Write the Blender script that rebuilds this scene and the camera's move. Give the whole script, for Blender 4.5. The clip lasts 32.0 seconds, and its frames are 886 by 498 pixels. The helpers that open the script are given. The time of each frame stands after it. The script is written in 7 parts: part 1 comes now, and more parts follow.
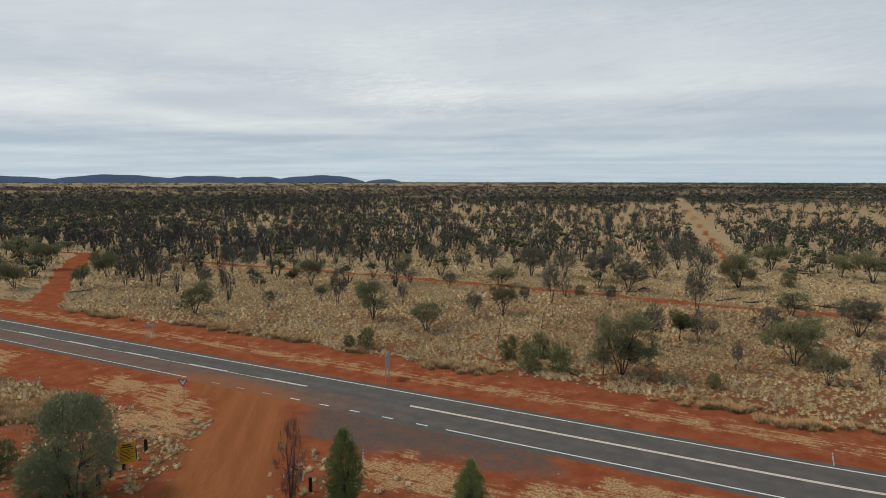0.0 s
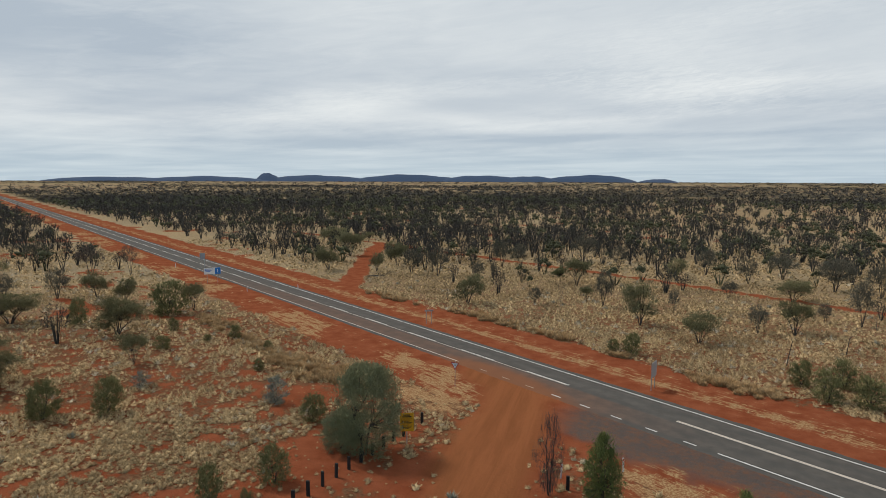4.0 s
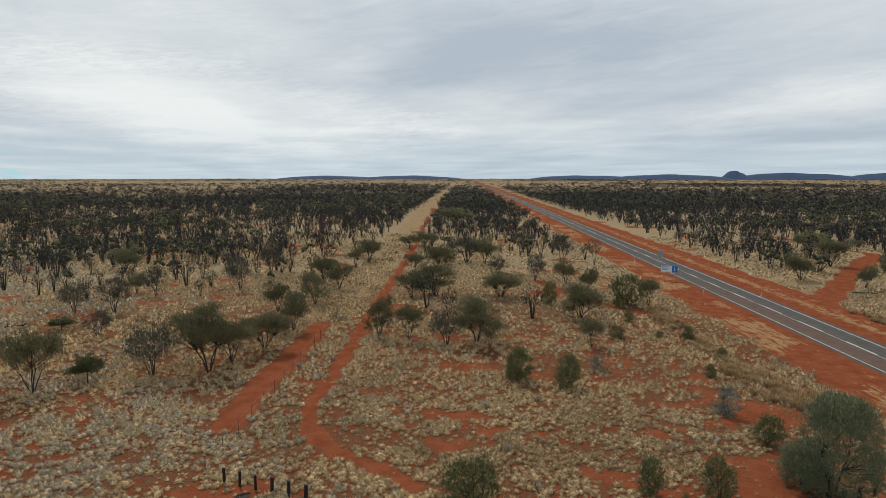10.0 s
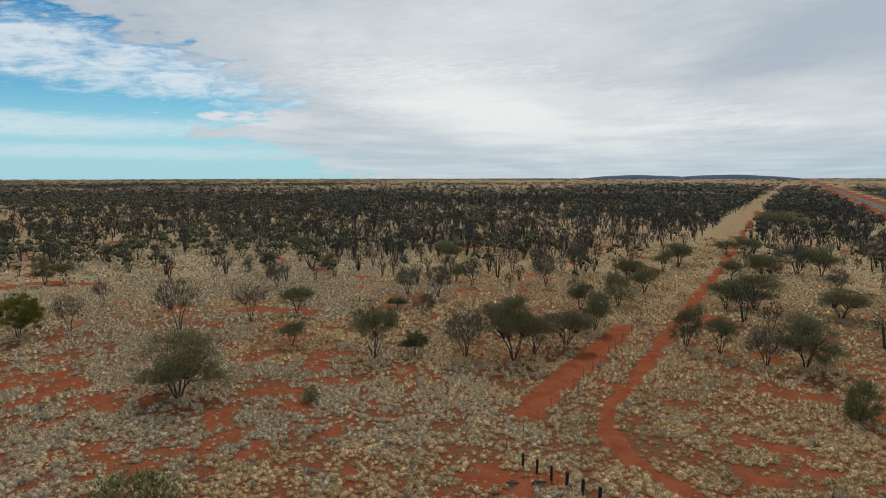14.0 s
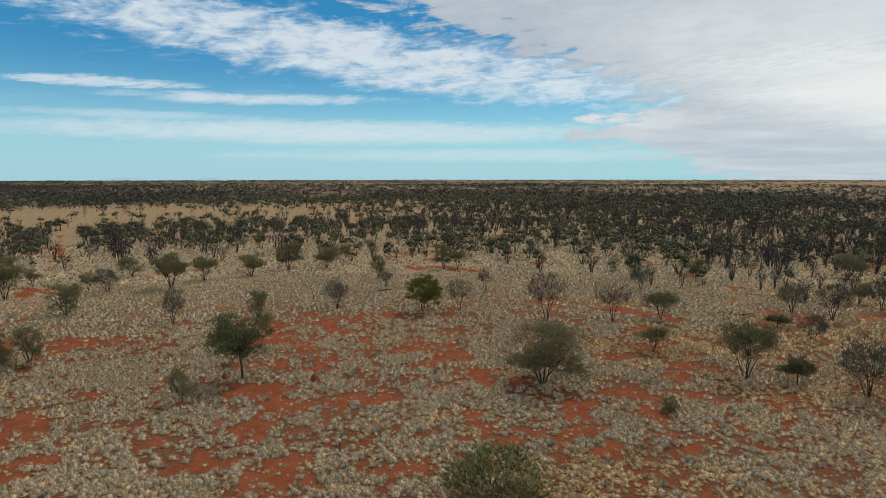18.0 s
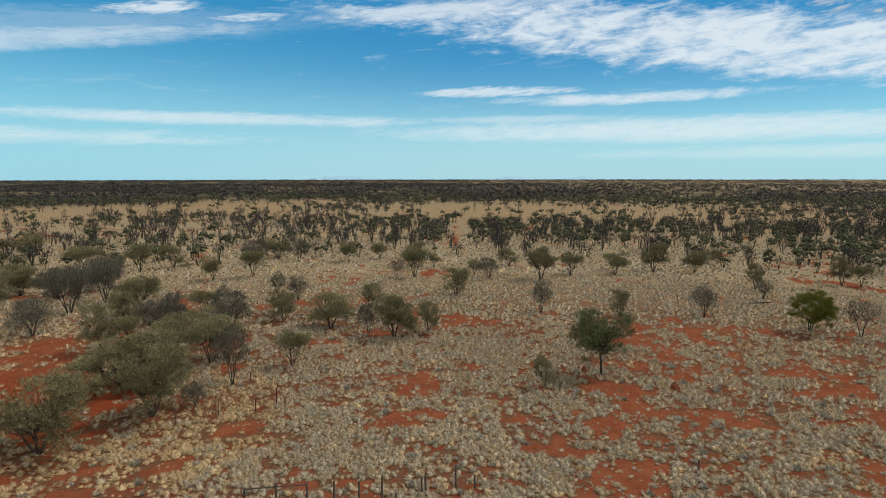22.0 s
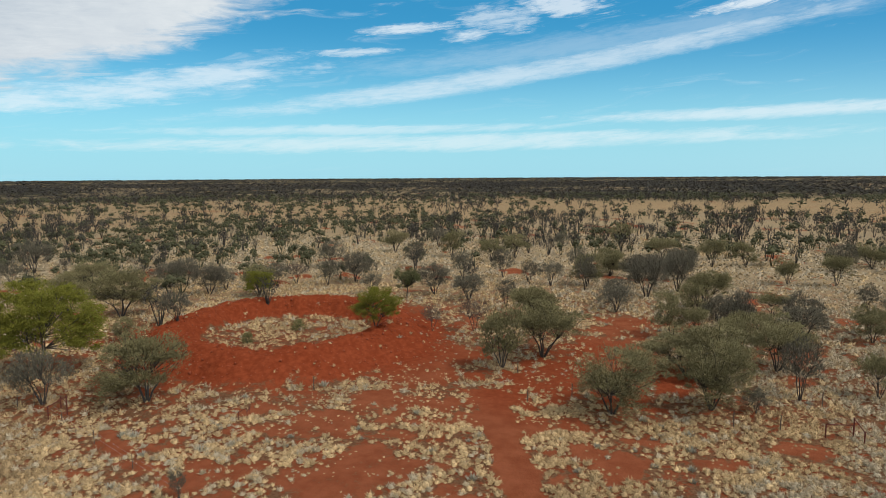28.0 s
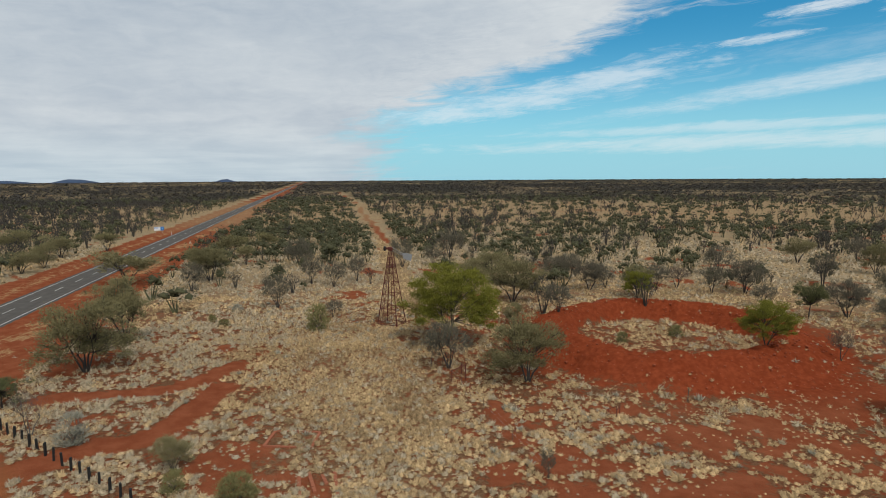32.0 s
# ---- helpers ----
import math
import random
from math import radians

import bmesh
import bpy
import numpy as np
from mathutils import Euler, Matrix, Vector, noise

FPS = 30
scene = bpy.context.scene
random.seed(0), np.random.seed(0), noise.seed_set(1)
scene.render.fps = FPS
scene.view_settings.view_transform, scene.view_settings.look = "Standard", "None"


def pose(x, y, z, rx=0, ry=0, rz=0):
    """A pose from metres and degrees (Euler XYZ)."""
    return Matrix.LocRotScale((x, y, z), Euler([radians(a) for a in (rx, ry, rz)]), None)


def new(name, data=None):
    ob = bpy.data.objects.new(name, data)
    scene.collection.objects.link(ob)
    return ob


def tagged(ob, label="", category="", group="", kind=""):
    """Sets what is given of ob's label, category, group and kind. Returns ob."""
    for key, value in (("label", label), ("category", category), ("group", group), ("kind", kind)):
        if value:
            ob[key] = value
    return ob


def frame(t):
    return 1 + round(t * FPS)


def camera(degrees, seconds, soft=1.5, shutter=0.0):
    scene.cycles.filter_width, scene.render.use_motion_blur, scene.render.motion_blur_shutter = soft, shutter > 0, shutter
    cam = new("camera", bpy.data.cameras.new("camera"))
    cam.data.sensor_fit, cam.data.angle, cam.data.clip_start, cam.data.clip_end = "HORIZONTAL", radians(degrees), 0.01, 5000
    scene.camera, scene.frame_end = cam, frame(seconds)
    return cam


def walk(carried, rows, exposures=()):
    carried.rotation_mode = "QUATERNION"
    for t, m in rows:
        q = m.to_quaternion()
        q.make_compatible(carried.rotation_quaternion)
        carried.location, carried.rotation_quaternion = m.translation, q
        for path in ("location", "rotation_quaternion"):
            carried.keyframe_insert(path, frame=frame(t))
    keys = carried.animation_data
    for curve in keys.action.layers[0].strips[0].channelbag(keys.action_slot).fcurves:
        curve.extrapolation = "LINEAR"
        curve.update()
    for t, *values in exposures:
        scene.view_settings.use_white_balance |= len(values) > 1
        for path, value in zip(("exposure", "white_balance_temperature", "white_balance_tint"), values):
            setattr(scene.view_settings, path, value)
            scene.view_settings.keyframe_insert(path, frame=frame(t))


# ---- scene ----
cam = camera(71.0, 32.0, soft=0.65)
# seconds, eye x, y, z, yaw, pitch, roll
ROWS = [
    (0.0, 0.00, 0.00, 19.95, 0.00, -6.36, 0.06),
    (0.5, -0.02, 0.00, 19.95, 2.96, -6.36, 0.08),
    (1.0, -0.04, -0.00, 19.94, 5.89, -6.36, 0.10),
    (1.5, -0.06, -0.00, 19.94, 8.83, -6.37, 0.12),
    (2.0, -0.08, -0.00, 19.93, 11.78, -6.38, 0.14),
    (2.5, -0.10, -0.01, 19.93, 14.81, -6.39, 0.16),
    (3.0, -0.13, -0.01, 19.92, 17.98, -6.41, 0.17),
    (3.5, -0.15, -0.01, 19.92, 21.16, -6.42, 0.18),
    (5.5, -0.24, -0.03, 19.90, 34.26, -6.49, 0.22),
    (6.0, -0.26, -0.03, 19.90, 37.65, -6.51, 0.22),
    (6.5, -0.28, -0.04, 19.89, 41.08, -6.53, 0.22),
    (7.0, -0.30, -0.04, 19.89, 44.52, -6.56, 0.20),
    (7.5, -0.32, -0.05, 19.88, 47.97, -6.58, 0.18),
    (8.0, -0.34, -0.06, 19.88, 51.42, -6.60, 0.15),
    (8.5, -0.35, -0.07, 19.88, 54.84, -6.62, 0.12),
    (9.0, -0.36, -0.08, 19.87, 58.26, -6.63, 0.09),
    (9.5, -0.37, -0.10, 19.87, 61.66, -6.64, 0.06),
    (10.0, -0.37, -0.11, 19.87, 65.05, -6.66, 0.03),
    (10.5, -0.37, -0.13, 19.88, 68.47, -6.68, -0.00),
    (11.0, -0.37, -0.16, 19.88, 71.92, -6.68, -0.03),
    (11.5, -0.36, -0.18, 19.89, 75.38, -6.68, -0.05),
    (12.0, -0.35, -0.21, 19.90, 78.82, -6.69, -0.07),
    (12.5, -0.34, -0.23, 19.91, 82.26, -6.70, -0.08),
    (13.0, -0.33, -0.26, 19.92, 85.68, -6.70, -0.09),
    (13.5, -0.31, -0.29, 19.93, 89.13, -6.70, -0.10),
    (14.0, -0.30, -0.32, 19.94, 92.76, -6.69, -0.10),
    (14.5, -0.28, -0.35, 19.95, 96.81, -6.68, -0.10),
    (16.5, -0.21, -0.48, 20.00, 113.36, -6.59, -0.07),
    (17.0, -0.19, -0.51, 20.01, 117.44, -6.58, -0.06),
    (17.5, -0.17, -0.54, 20.02, 121.54, -6.57, -0.06),
    (18.0, -0.15, -0.57, 20.03, 125.68, -6.57, -0.06),
    (18.5, -0.13, -0.60, 20.03, 129.81, -6.57, -0.06),
    (19.0, -0.11, -0.63, 20.04, 133.91, -6.57, -0.07),
    (19.5, -0.09, -0.66, 20.04, 138.03, -6.57, -0.07),
    (20.0, -0.06, -0.68, 20.05, 142.12, -6.57, -0.07),
    (20.5, -0.04, -0.71, 20.05, 146.19, -6.57, -0.06),
    (21.0, -0.02, -0.73, 20.05, 150.27, -6.58, -0.06),
    (21.5, 0.01, -0.76, 20.05, 154.40, -6.59, -0.06),
    (22.0, 0.03, -0.78, 20.05, 158.54, -6.60, -0.07),
    (22.5, 0.06, -0.80, 20.05, 162.66, -6.61, -0.09),
    (23.0, 0.08, -0.82, 20.05, 166.75, -6.64, -0.11),
    (23.5, 0.11, -0.84, 20.05, 170.81, -6.66, -0.13),
    (24.0, 0.13, -0.86, 20.04, 174.89, -6.68, -0.16),
    (24.5, 0.15, -0.88, 20.04, 178.96, -6.69, -0.18),
    (25.0, 0.17, -0.89, 20.04, 183.05, -6.69, -0.21),
    (25.5, 0.20, -0.91, 20.04, 187.16, -6.70, -0.23),
    (27.5, 0.28, -0.97, 20.03, 204.01, -6.73, -0.31),
    (28.0, 0.30, -0.98, 20.03, 208.30, -6.73, -0.34),
    (28.5, 0.32, -0.99, 20.03, 212.65, -6.72, -0.36),
    (29.0, 0.34, -1.01, 20.03, 216.98, -6.70, -0.38),
    (29.5, 0.36, -1.02, 20.03, 221.28, -6.68, -0.39),
    (30.0, 0.38, -1.03, 20.03, 225.53, -6.65, -0.39),
    (30.5, 0.41, -1.05, 20.03, 229.82, -6.63, -0.38),
    (31.0, 0.43, -1.06, 20.03, 234.10, -6.60, -0.36),
    (31.5, 0.45, -1.08, 20.03, 238.38, -6.57, -0.35),
    (32.0, 0.47, -1.09, 20.03, 242.60, -6.53, -0.33),
]


def stand(x, y, z, yaw, pitch, roll):
    """The pose of an eye that looks yaw degrees to the left of +y, pitch up, and leans to its left by roll."""
    return pose(x, y, z, 0, 0, yaw) @ pose(0, 0, 0, 90 + pitch, 0, 0) @ pose(0, 0, 0, 0, 0, roll)


walk(cam, [(t, stand(*rest)) for t, *rest in ROWS], [(0, -0.06), (7, 0.0), (14, -0.09), (18, -0.09), (20, -0.03), (23, 0.06), (28, 0.14), (30, 0.0), (32, -0.05)])

# ---- world, sun ----
SUN_YAW, SUN_UP = 88.0, 52.0  # degrees to the left of +y; above the horizon
world = bpy.data.worlds.new("sky")
scene.world = world
world.use_nodes = True


class Nodes:
    """A short way to write node trees."""

    def __init__(self, tree):
        self.tree = tree
        tree.nodes.clear()

    def add(self, kind, at=None, **inputs):
        n = self.tree.nodes.new(kind)
        for k, v in (at or {}).items():
            setattr(n, k, v)
        for k, v in inputs.items():
            key = int(k[1:]) if k[0] == "i" and k[1:].isdigit() else k.replace("_", " ")
            if isinstance(v, bpy.types.NodeSocket):
                self.tree.links.new(v, n.inputs[key])
            else:
                n.inputs[key].default_value = v
        return n

    def math(self, op, a, b=0.0, c=0.0, clamp=False):
        return self.add("ShaderNodeMath", {"operation": op, "use_clamp": clamp}, i0=a, i1=b, i2=c).outputs[0]

    def mix(self, fac, a, b, blend="MIX"):
        n = self.add("ShaderNodeMix", {"data_type": "RGBA", "blend_type": blend}, i0=fac, i6=a, i7=b)
        return n.outputs[2]

    def ramp(self, fac, lo, hi, a=0.0, b=1.0):
        return self.add("ShaderNodeMapRange", {"interpolation_type": "SMOOTHSTEP"}, i0=fac, i1=lo, i2=hi, i3=a, i4=b).outputs[0]

    def stretch(self, vector, deg, run, across):
        """Coordinates turned by an angle, then scaled along and across it."""
        turned = self.add("ShaderNodeMapping", None, Vector=vector, Rotation=(0, 0, radians(deg))).outputs[0]
        return self.add("ShaderNodeMapping", None, Vector=turned, Scale=(run, across, 1.0)).outputs[0]

    def noise(self, vector, scale, detail=4.0, rough=0.55, warp=0.0):
        return self.add("ShaderNodeTexNoise", None, Vector=vector, Scale=scale, Detail=detail, Roughness=rough, Distortion=warp).outputs[0]


def build_world():
    n = Nodes(world.node_tree)
    sky = n.add("ShaderNodeTexSky", {"sky_type": "NISHITA", "sun_disc": False, "sun_elevation": radians(SUN_UP),
                                     "sun_rotation": radians(-SUN_YAW), "altitude": 500.0, "air_density": 1.0, "dust_density": 0.6, "ozone_density": 1.4})
    way = n.add("ShaderNodeTexCoord").outputs["Generated"]
    xyz = n.add("ShaderNodeSeparateXYZ", None, i0=way).outputs
    x, y = xyz[0], xyz[1]
    z = n.math("MAXIMUM", xyz[2], 0.0)
    # bearing in degrees to the left of +y, from -77 to 283, and height above the horizon in degrees
    bearing = n.math("SUBTRACT", n.math("MULTIPLY", n.math("ARCTAN2", n.math("MULTIPLY", x, -1.0), y), 180 / math.pi), 103.0)
    bearing = n.math("ADD", n.math("WRAP", bearing, 180.0, -180.0), 103.0)
    rise = n.math("MULTIPLY", n.math("ARCSINE", z), 180 / math.pi)
    # the cloud layer, seen on a plane overhead: u runs towards the clear part of the sky, v along the edge of the deck
    lift = n.math("ADD", z, 0.035)
    px, py = n.math("DIVIDE", x, lift), n.math("DIVIDE", y, lift)
    a = radians(177)
    u = n.math("ADD", n.math("MULTIPLY", px, -math.sin(a)), n.math("MULTIPLY", py, math.cos(a)))
    v = n.math("ADD", n.math("MULTIPLY", px, math.cos(a)), n.math("MULTIPLY", py, math.sin(a)))
    uv = n.add("ShaderNodeCombineXYZ", None, i0=u, i1=v, i2=0.0).outputs[0]
    streak = n.add("ShaderNodeCombineXYZ", None, i0=n.math("ADD", u, n.math("MULTIPLY", v, 0.16)), i1=n.math("MULTIPLY", v, 0.22), i2=3.0).outputs[0]
    broad = n.noise(uv, 0.42, 4.0, 0.50, 0.3)
    dome = n.add("ShaderNodeCombineXYZ", None, i0=n.math("MULTIPLY", bearing, 0.09), i1=n.math("ADD", n.math("MULTIPLY", rise, 0.55), n.math("MULTIPLY", bearing, 0.05)), i2=1.0).outputs[0]
    wisps = n.noise(dome, 1.6, 9.0, 0.62, 0.7)
    curds = n.noise(n.add("ShaderNodeCombineXYZ", None, i0=n.math("MULTIPLY", bearing, 0.22), i1=n.math("MULTIPLY", rise, 0.55), i2=5.0).outputs[0], 1.4, 9.0, 0.60, 0.5)
    fray = n.math("SUBTRACT", wisps, 0.5)
    curl = n.math("SUBTRACT", curds, 0.5)
    fleck = n.math("SUBTRACT", n.noise(dome, 7.0, 6.0, 0.65, 0.8), 0.5)

    def oval(at, up, half, thick, slope=0.0, rag=1.6, curly=0.6):
        """0 in the middle of a lying cloud, 1 and more outside its ragged edge."""
        along = n.math("SUBTRACT", bearing, at)
        over = n.math("SUBTRACT", n.math("SUBTRACT", rise, up), n.math("MULTIPLY", along, slope))
        d = n.math("ADD", n.math("POWER", n.math("ABSOLUTE", n.math("DIVIDE", along, half)), 2.0), n.math("POWER", n.math("ABSOLUTE", n.math("DIVIDE", over, thick)), 2.0))
        return n.math("ADD", d, n.math("ADD", n.math("ADD", n.math("MULTIPLY", fray, rag * 2), n.math("MULTIPLY", curl, curly * 2)), n.math("MULTIPLY", fleck, 3.2 if half < 7 else 1.4)))

    # the deck's two edges, as bearings that change with height
    def edge_of(stops):
        ramp = n.add("ShaderNodeValToRGB", None, i0=n.math("DIVIDE", rise, 30.0))
        for k, (up, at) in enumerate(stops):
            e = ramp.color_ramp.elements[k] if k < 2 else ramp.color_ramp.elements.new(up / 30)
            e.position, e.color = up / 30, (at / 300, at / 300, at / 300, 1)
        return n.math("MULTIPLY", ramp.outputs[0], 300.0)
    near = n.math("SUBTRACT", edge_of(((0, 102), (30, 150), (2, 105), (3.6, 113), (5.2, 112), (6.2, 106), (7.5, 110), (9, 114), (11, 119), (14, 128), (20, 140))), bearing)
    near = n.math("ADD", near, n.math("ADD", n.math("MULTIPLY", curl, 26.0), n.math("MULTIPLY", fray, 26.0)))
    beyond = n.math("SUBTRACT", bearing, edge_of(((0, 249), (30, 190), (2, 247), (5.3, 247), (6.5, 244), (8.3, 239), (11.3, 230), (14.3, 223), (20, 208))))
    beyond = n.math("ADD", beyond, n.math("ADD", n.math("MULTIPLY", curl, 7.0), n.math("MULTIPLY", fray, 16.0)))
    deck = n.math("MAXIMUM", n.ramp(near, -2.5, 3.5), n.ramp(beyond, -2.5, 4.5))
    # cirrus: bearing, height, half length, half thickness, slope, density, raggedness, curliness
    thin = n.math("MULTIPLY", n.ramp(wisps, 0.56, 0.78), n.ramp(rise, 4.0, 12.0, 0.10, 0.35))
    for at, up, half, thick, slope, full, rag, curly in (
            (201, 9.0, 29, 0.9, -0.140, 0.68, 0.9, 0.3), (190, 11.6, 26, 1.3, -0.09, 0.26, 1.2, 0.3), (208, 3.0, 33, 0.75, -0.012, 0.75, 1.6, 0.2), (217, 4.1, 21, 0.45, -0.016, 0.6, 1.6, 0.2),
            (178, 4.95, 20, 0.55, 0.0, 0.75, 1.4, 0.1), (136, 4.0, 28, 1.05, 0.0, 0.9, 0.9, 0.2), (152, 5.1, 10, 0.40, 0.0, 0.5, 1.4, 0.2), (122, 2.0, 22, 0.6, 0.0, 0.6, 1.2, 0.1),
            (154, 7.55, 6.5, 0.42, -0.01, 0.85, 1.6, 0.4), (142, 6.8, 12, 0.50, -0.01, 0.85, 1.8, 0.6), (134, 10.8, 30, 2.6, 0.135, 1.0, 1.0, 1.9), (158, 14.5, 15, 0.8, -0.08, 0.85, 1.8, 0.8),
            (183, 13.4, 4, 0.5, -0.12, 0.95, 1.3, 0.6), (185, 15.0, 3.5, 0.7, 0.0, 0.8, 1.3, 0.9), (198, 14.6, 4.0, 1.0, 0.1, 0.8, 1.6, 1.2), (203, 13.6, 3.4, 1.1, 0.05, 0.6, 1.8, 1.2), (211, 12.8, 4.2, 0.45, -0.08, 0.85, 1.2, 0.4),
            (216, 10.8, 3.5, 0.35, -0.06, 0.7, 1.6, 0.5), (175, 13.3, 3.6, 0.4, -0.1, 0.9, 1.2, 0.4), (206, 12.2, 2.0, 0.5, -0.1, 0.8, 1.2, 0.6), (165, 14.0, 6.0, 0.7, 0.08, 0.8, 1.6, 0.8), (234, 7.1, 14, 1.3, -0.15, 0.75, 1.8, 1.0), (226, 9.3, 6, 0.6, -0.2, 0.5, 1.6, 0.8)):
        thin = n.math("MAXIMUM", thin, n.math("MULTIPLY", n.ramp(oval(at, up, half, thick, slope, rag, curly), -0.3, 1.5, 1.0, 0.0), full * 0.85))
    # light and dark in the deck
    soft = n.noise(streak, 0.45, 2.0, 0.40, 0.5)
    tone = n.ramp(n.math("ADD", n.math("ADD", n.math("MULTIPLY", soft, 0.42), n.math("MULTIPLY", broad, 0.44)), n.math("MULTIPLY", wisps, 0.14)), 0.33, 0.69)
    s = radians(SUN_YAW + 4)
    glow = n.math("ADD", n.math("MULTIPLY", x, -math.sin(s)), n.math("MULTIPLY", y, math.cos(s)))
    tone = n.math("ADD", n.math("MULTIPLY", tone, n.ramp(glow, -0.6, 1.0, 0.52, 0.80)), n.ramp(glow, 0.86, 0.99, 0.0, 0.10))
    for at, up, half, thick, slope, gain in ((86, 6.0, 22, 4.0, 0.10, 0.42), (98, 11.5, 20, 3.5, 0.0, 0.22), (20, 6.4, 26, 2.6, -0.05, 0.26), (-12, 10.0, 26, 5.0, 0.0, 0.24), (62, 11.0, 18, 5.0, 0.0, -0.10), (40, 13.0, 16, 4.0, 0.0, -0.06),
                                             (10, 3.2, 40, 0.9, 0.0, -0.16), (60, 4.6, 12, 1.2, 0.0, 0.16), (262, 8.0, 30, 8.0, 0.0, 0.10), (235, 11.0, 16, 4.0, -0.3, 0.16)):
        tone = n.math("ADD", tone, n.math("MULTIPLY", n.ramp(oval(at, up, half, thick, slope, 0.5, 0.2), 0.0, 1.3, 1.0, 0.0), gain))
    tone = n.math("ADD", tone, n.math("MULTIPLY", curl, n.ramp(bearing, 76.0, 106.0, 0.0, 0.5)), clamp=True)
    cloud = n.mix(tone, (0.45, 0.52, 0.595, 1), (0.86, 0.89, 0.885, 1))
    far = n.ramp(z, 0.0, 0.10)
    cloud = n.mix(n.math("MULTIPLY", n.math("SUBTRACT", 1.0, far), 0.55), cloud, (0.50, 0.625, 0.70, 1))
    blue = n.mix(1.0, sky.outputs[0], (0.022, 0.100, 0.118, 1), "MULTIPLY")
    blue = n.mix(n.ramp(z, 0.0, 0.26, 0.9, 0.0), blue, n.mix(n.ramp(bearing, 150.0, 200.0), (0.43, 0.68, 0.775, 1), (0.36, 0.66, 0.785, 1)))
    blue = n.mix(n.ramp(z, 0.05, 0.28, 0.0, 0.7), blue, (0.040, 0.268, 0.520, 1))
    blue = n.mix(n.math("MULTIPLY", n.ramp(z, 0.03, 0.2), n.ramp(bearing, 195.0, 150.0, 0.0, 0.55)), blue, (0.032, 0.215, 0.49, 1))
    colour = n.mix(thin, blue, n.mix(n.ramp(z, 0.0, 0.12), (0.66, 0.80, 0.83, 1), (0.78, 0.85, 0.89, 1)))
    colour = n.mix(deck, colour, cloud)
    back = n.add("ShaderNodeBackground", None, Color=colour, Strength=1.0)
    n.add("ShaderNodeOutputWorld", None, Surface=back.outputs[0])


build_world()
sun_data = bpy.data.lights.new("sun", "SUN")
sun_data.energy, sun_data.angle, sun_data.color = 2.0, radians(8), (1.0, 0.95, 0.87)
sun = new("sun", sun_data)
sun.rotation_euler = Euler((radians(90 - SUN_UP), 0, radians(SUN_YAW + 180)))


# ---- materials ----
def material(name):
    m = bpy.data.materials.new(name)
    m.use_nodes = True
    return m, Nodes(m.node_tree)


def finish(n, colour, rough=0.9, metal=0.0, bump=None, strength=0.3, distance=0.02, spec=0.3, lift=0.0):
    b = n.add("ShaderNodeBsdfPrincipled", None, Base_Color=colour, Roughness=rough, Metallic=metal)
    b.inputs["Specular IOR Level"].default_value = spec
    if lift:
        # thin blades scatter light all round: their shading leans towards the sky
        face = n.add("ShaderNodeNewGeometry").outputs["Normal"]
        up = n.add("ShaderNodeVectorMath", {"operation": "ADD"}, i0=face, i1=(0, 0, lift)).outputs[0]
        n.tree.links.new(n.add("ShaderNodeVectorMath", {"operation": "NORMALIZE"}, i0=up).outputs[0], b.inputs["Normal"])
    if bump is not None:
        n.tree.links.new(n.add("ShaderNodeBump", None, Strength=strength, Distance=distance, Height=bump).outputs[0], b.inputs["Normal"])
    n.add("ShaderNodeOutputMaterial", None, Surface=b.outputs[0])


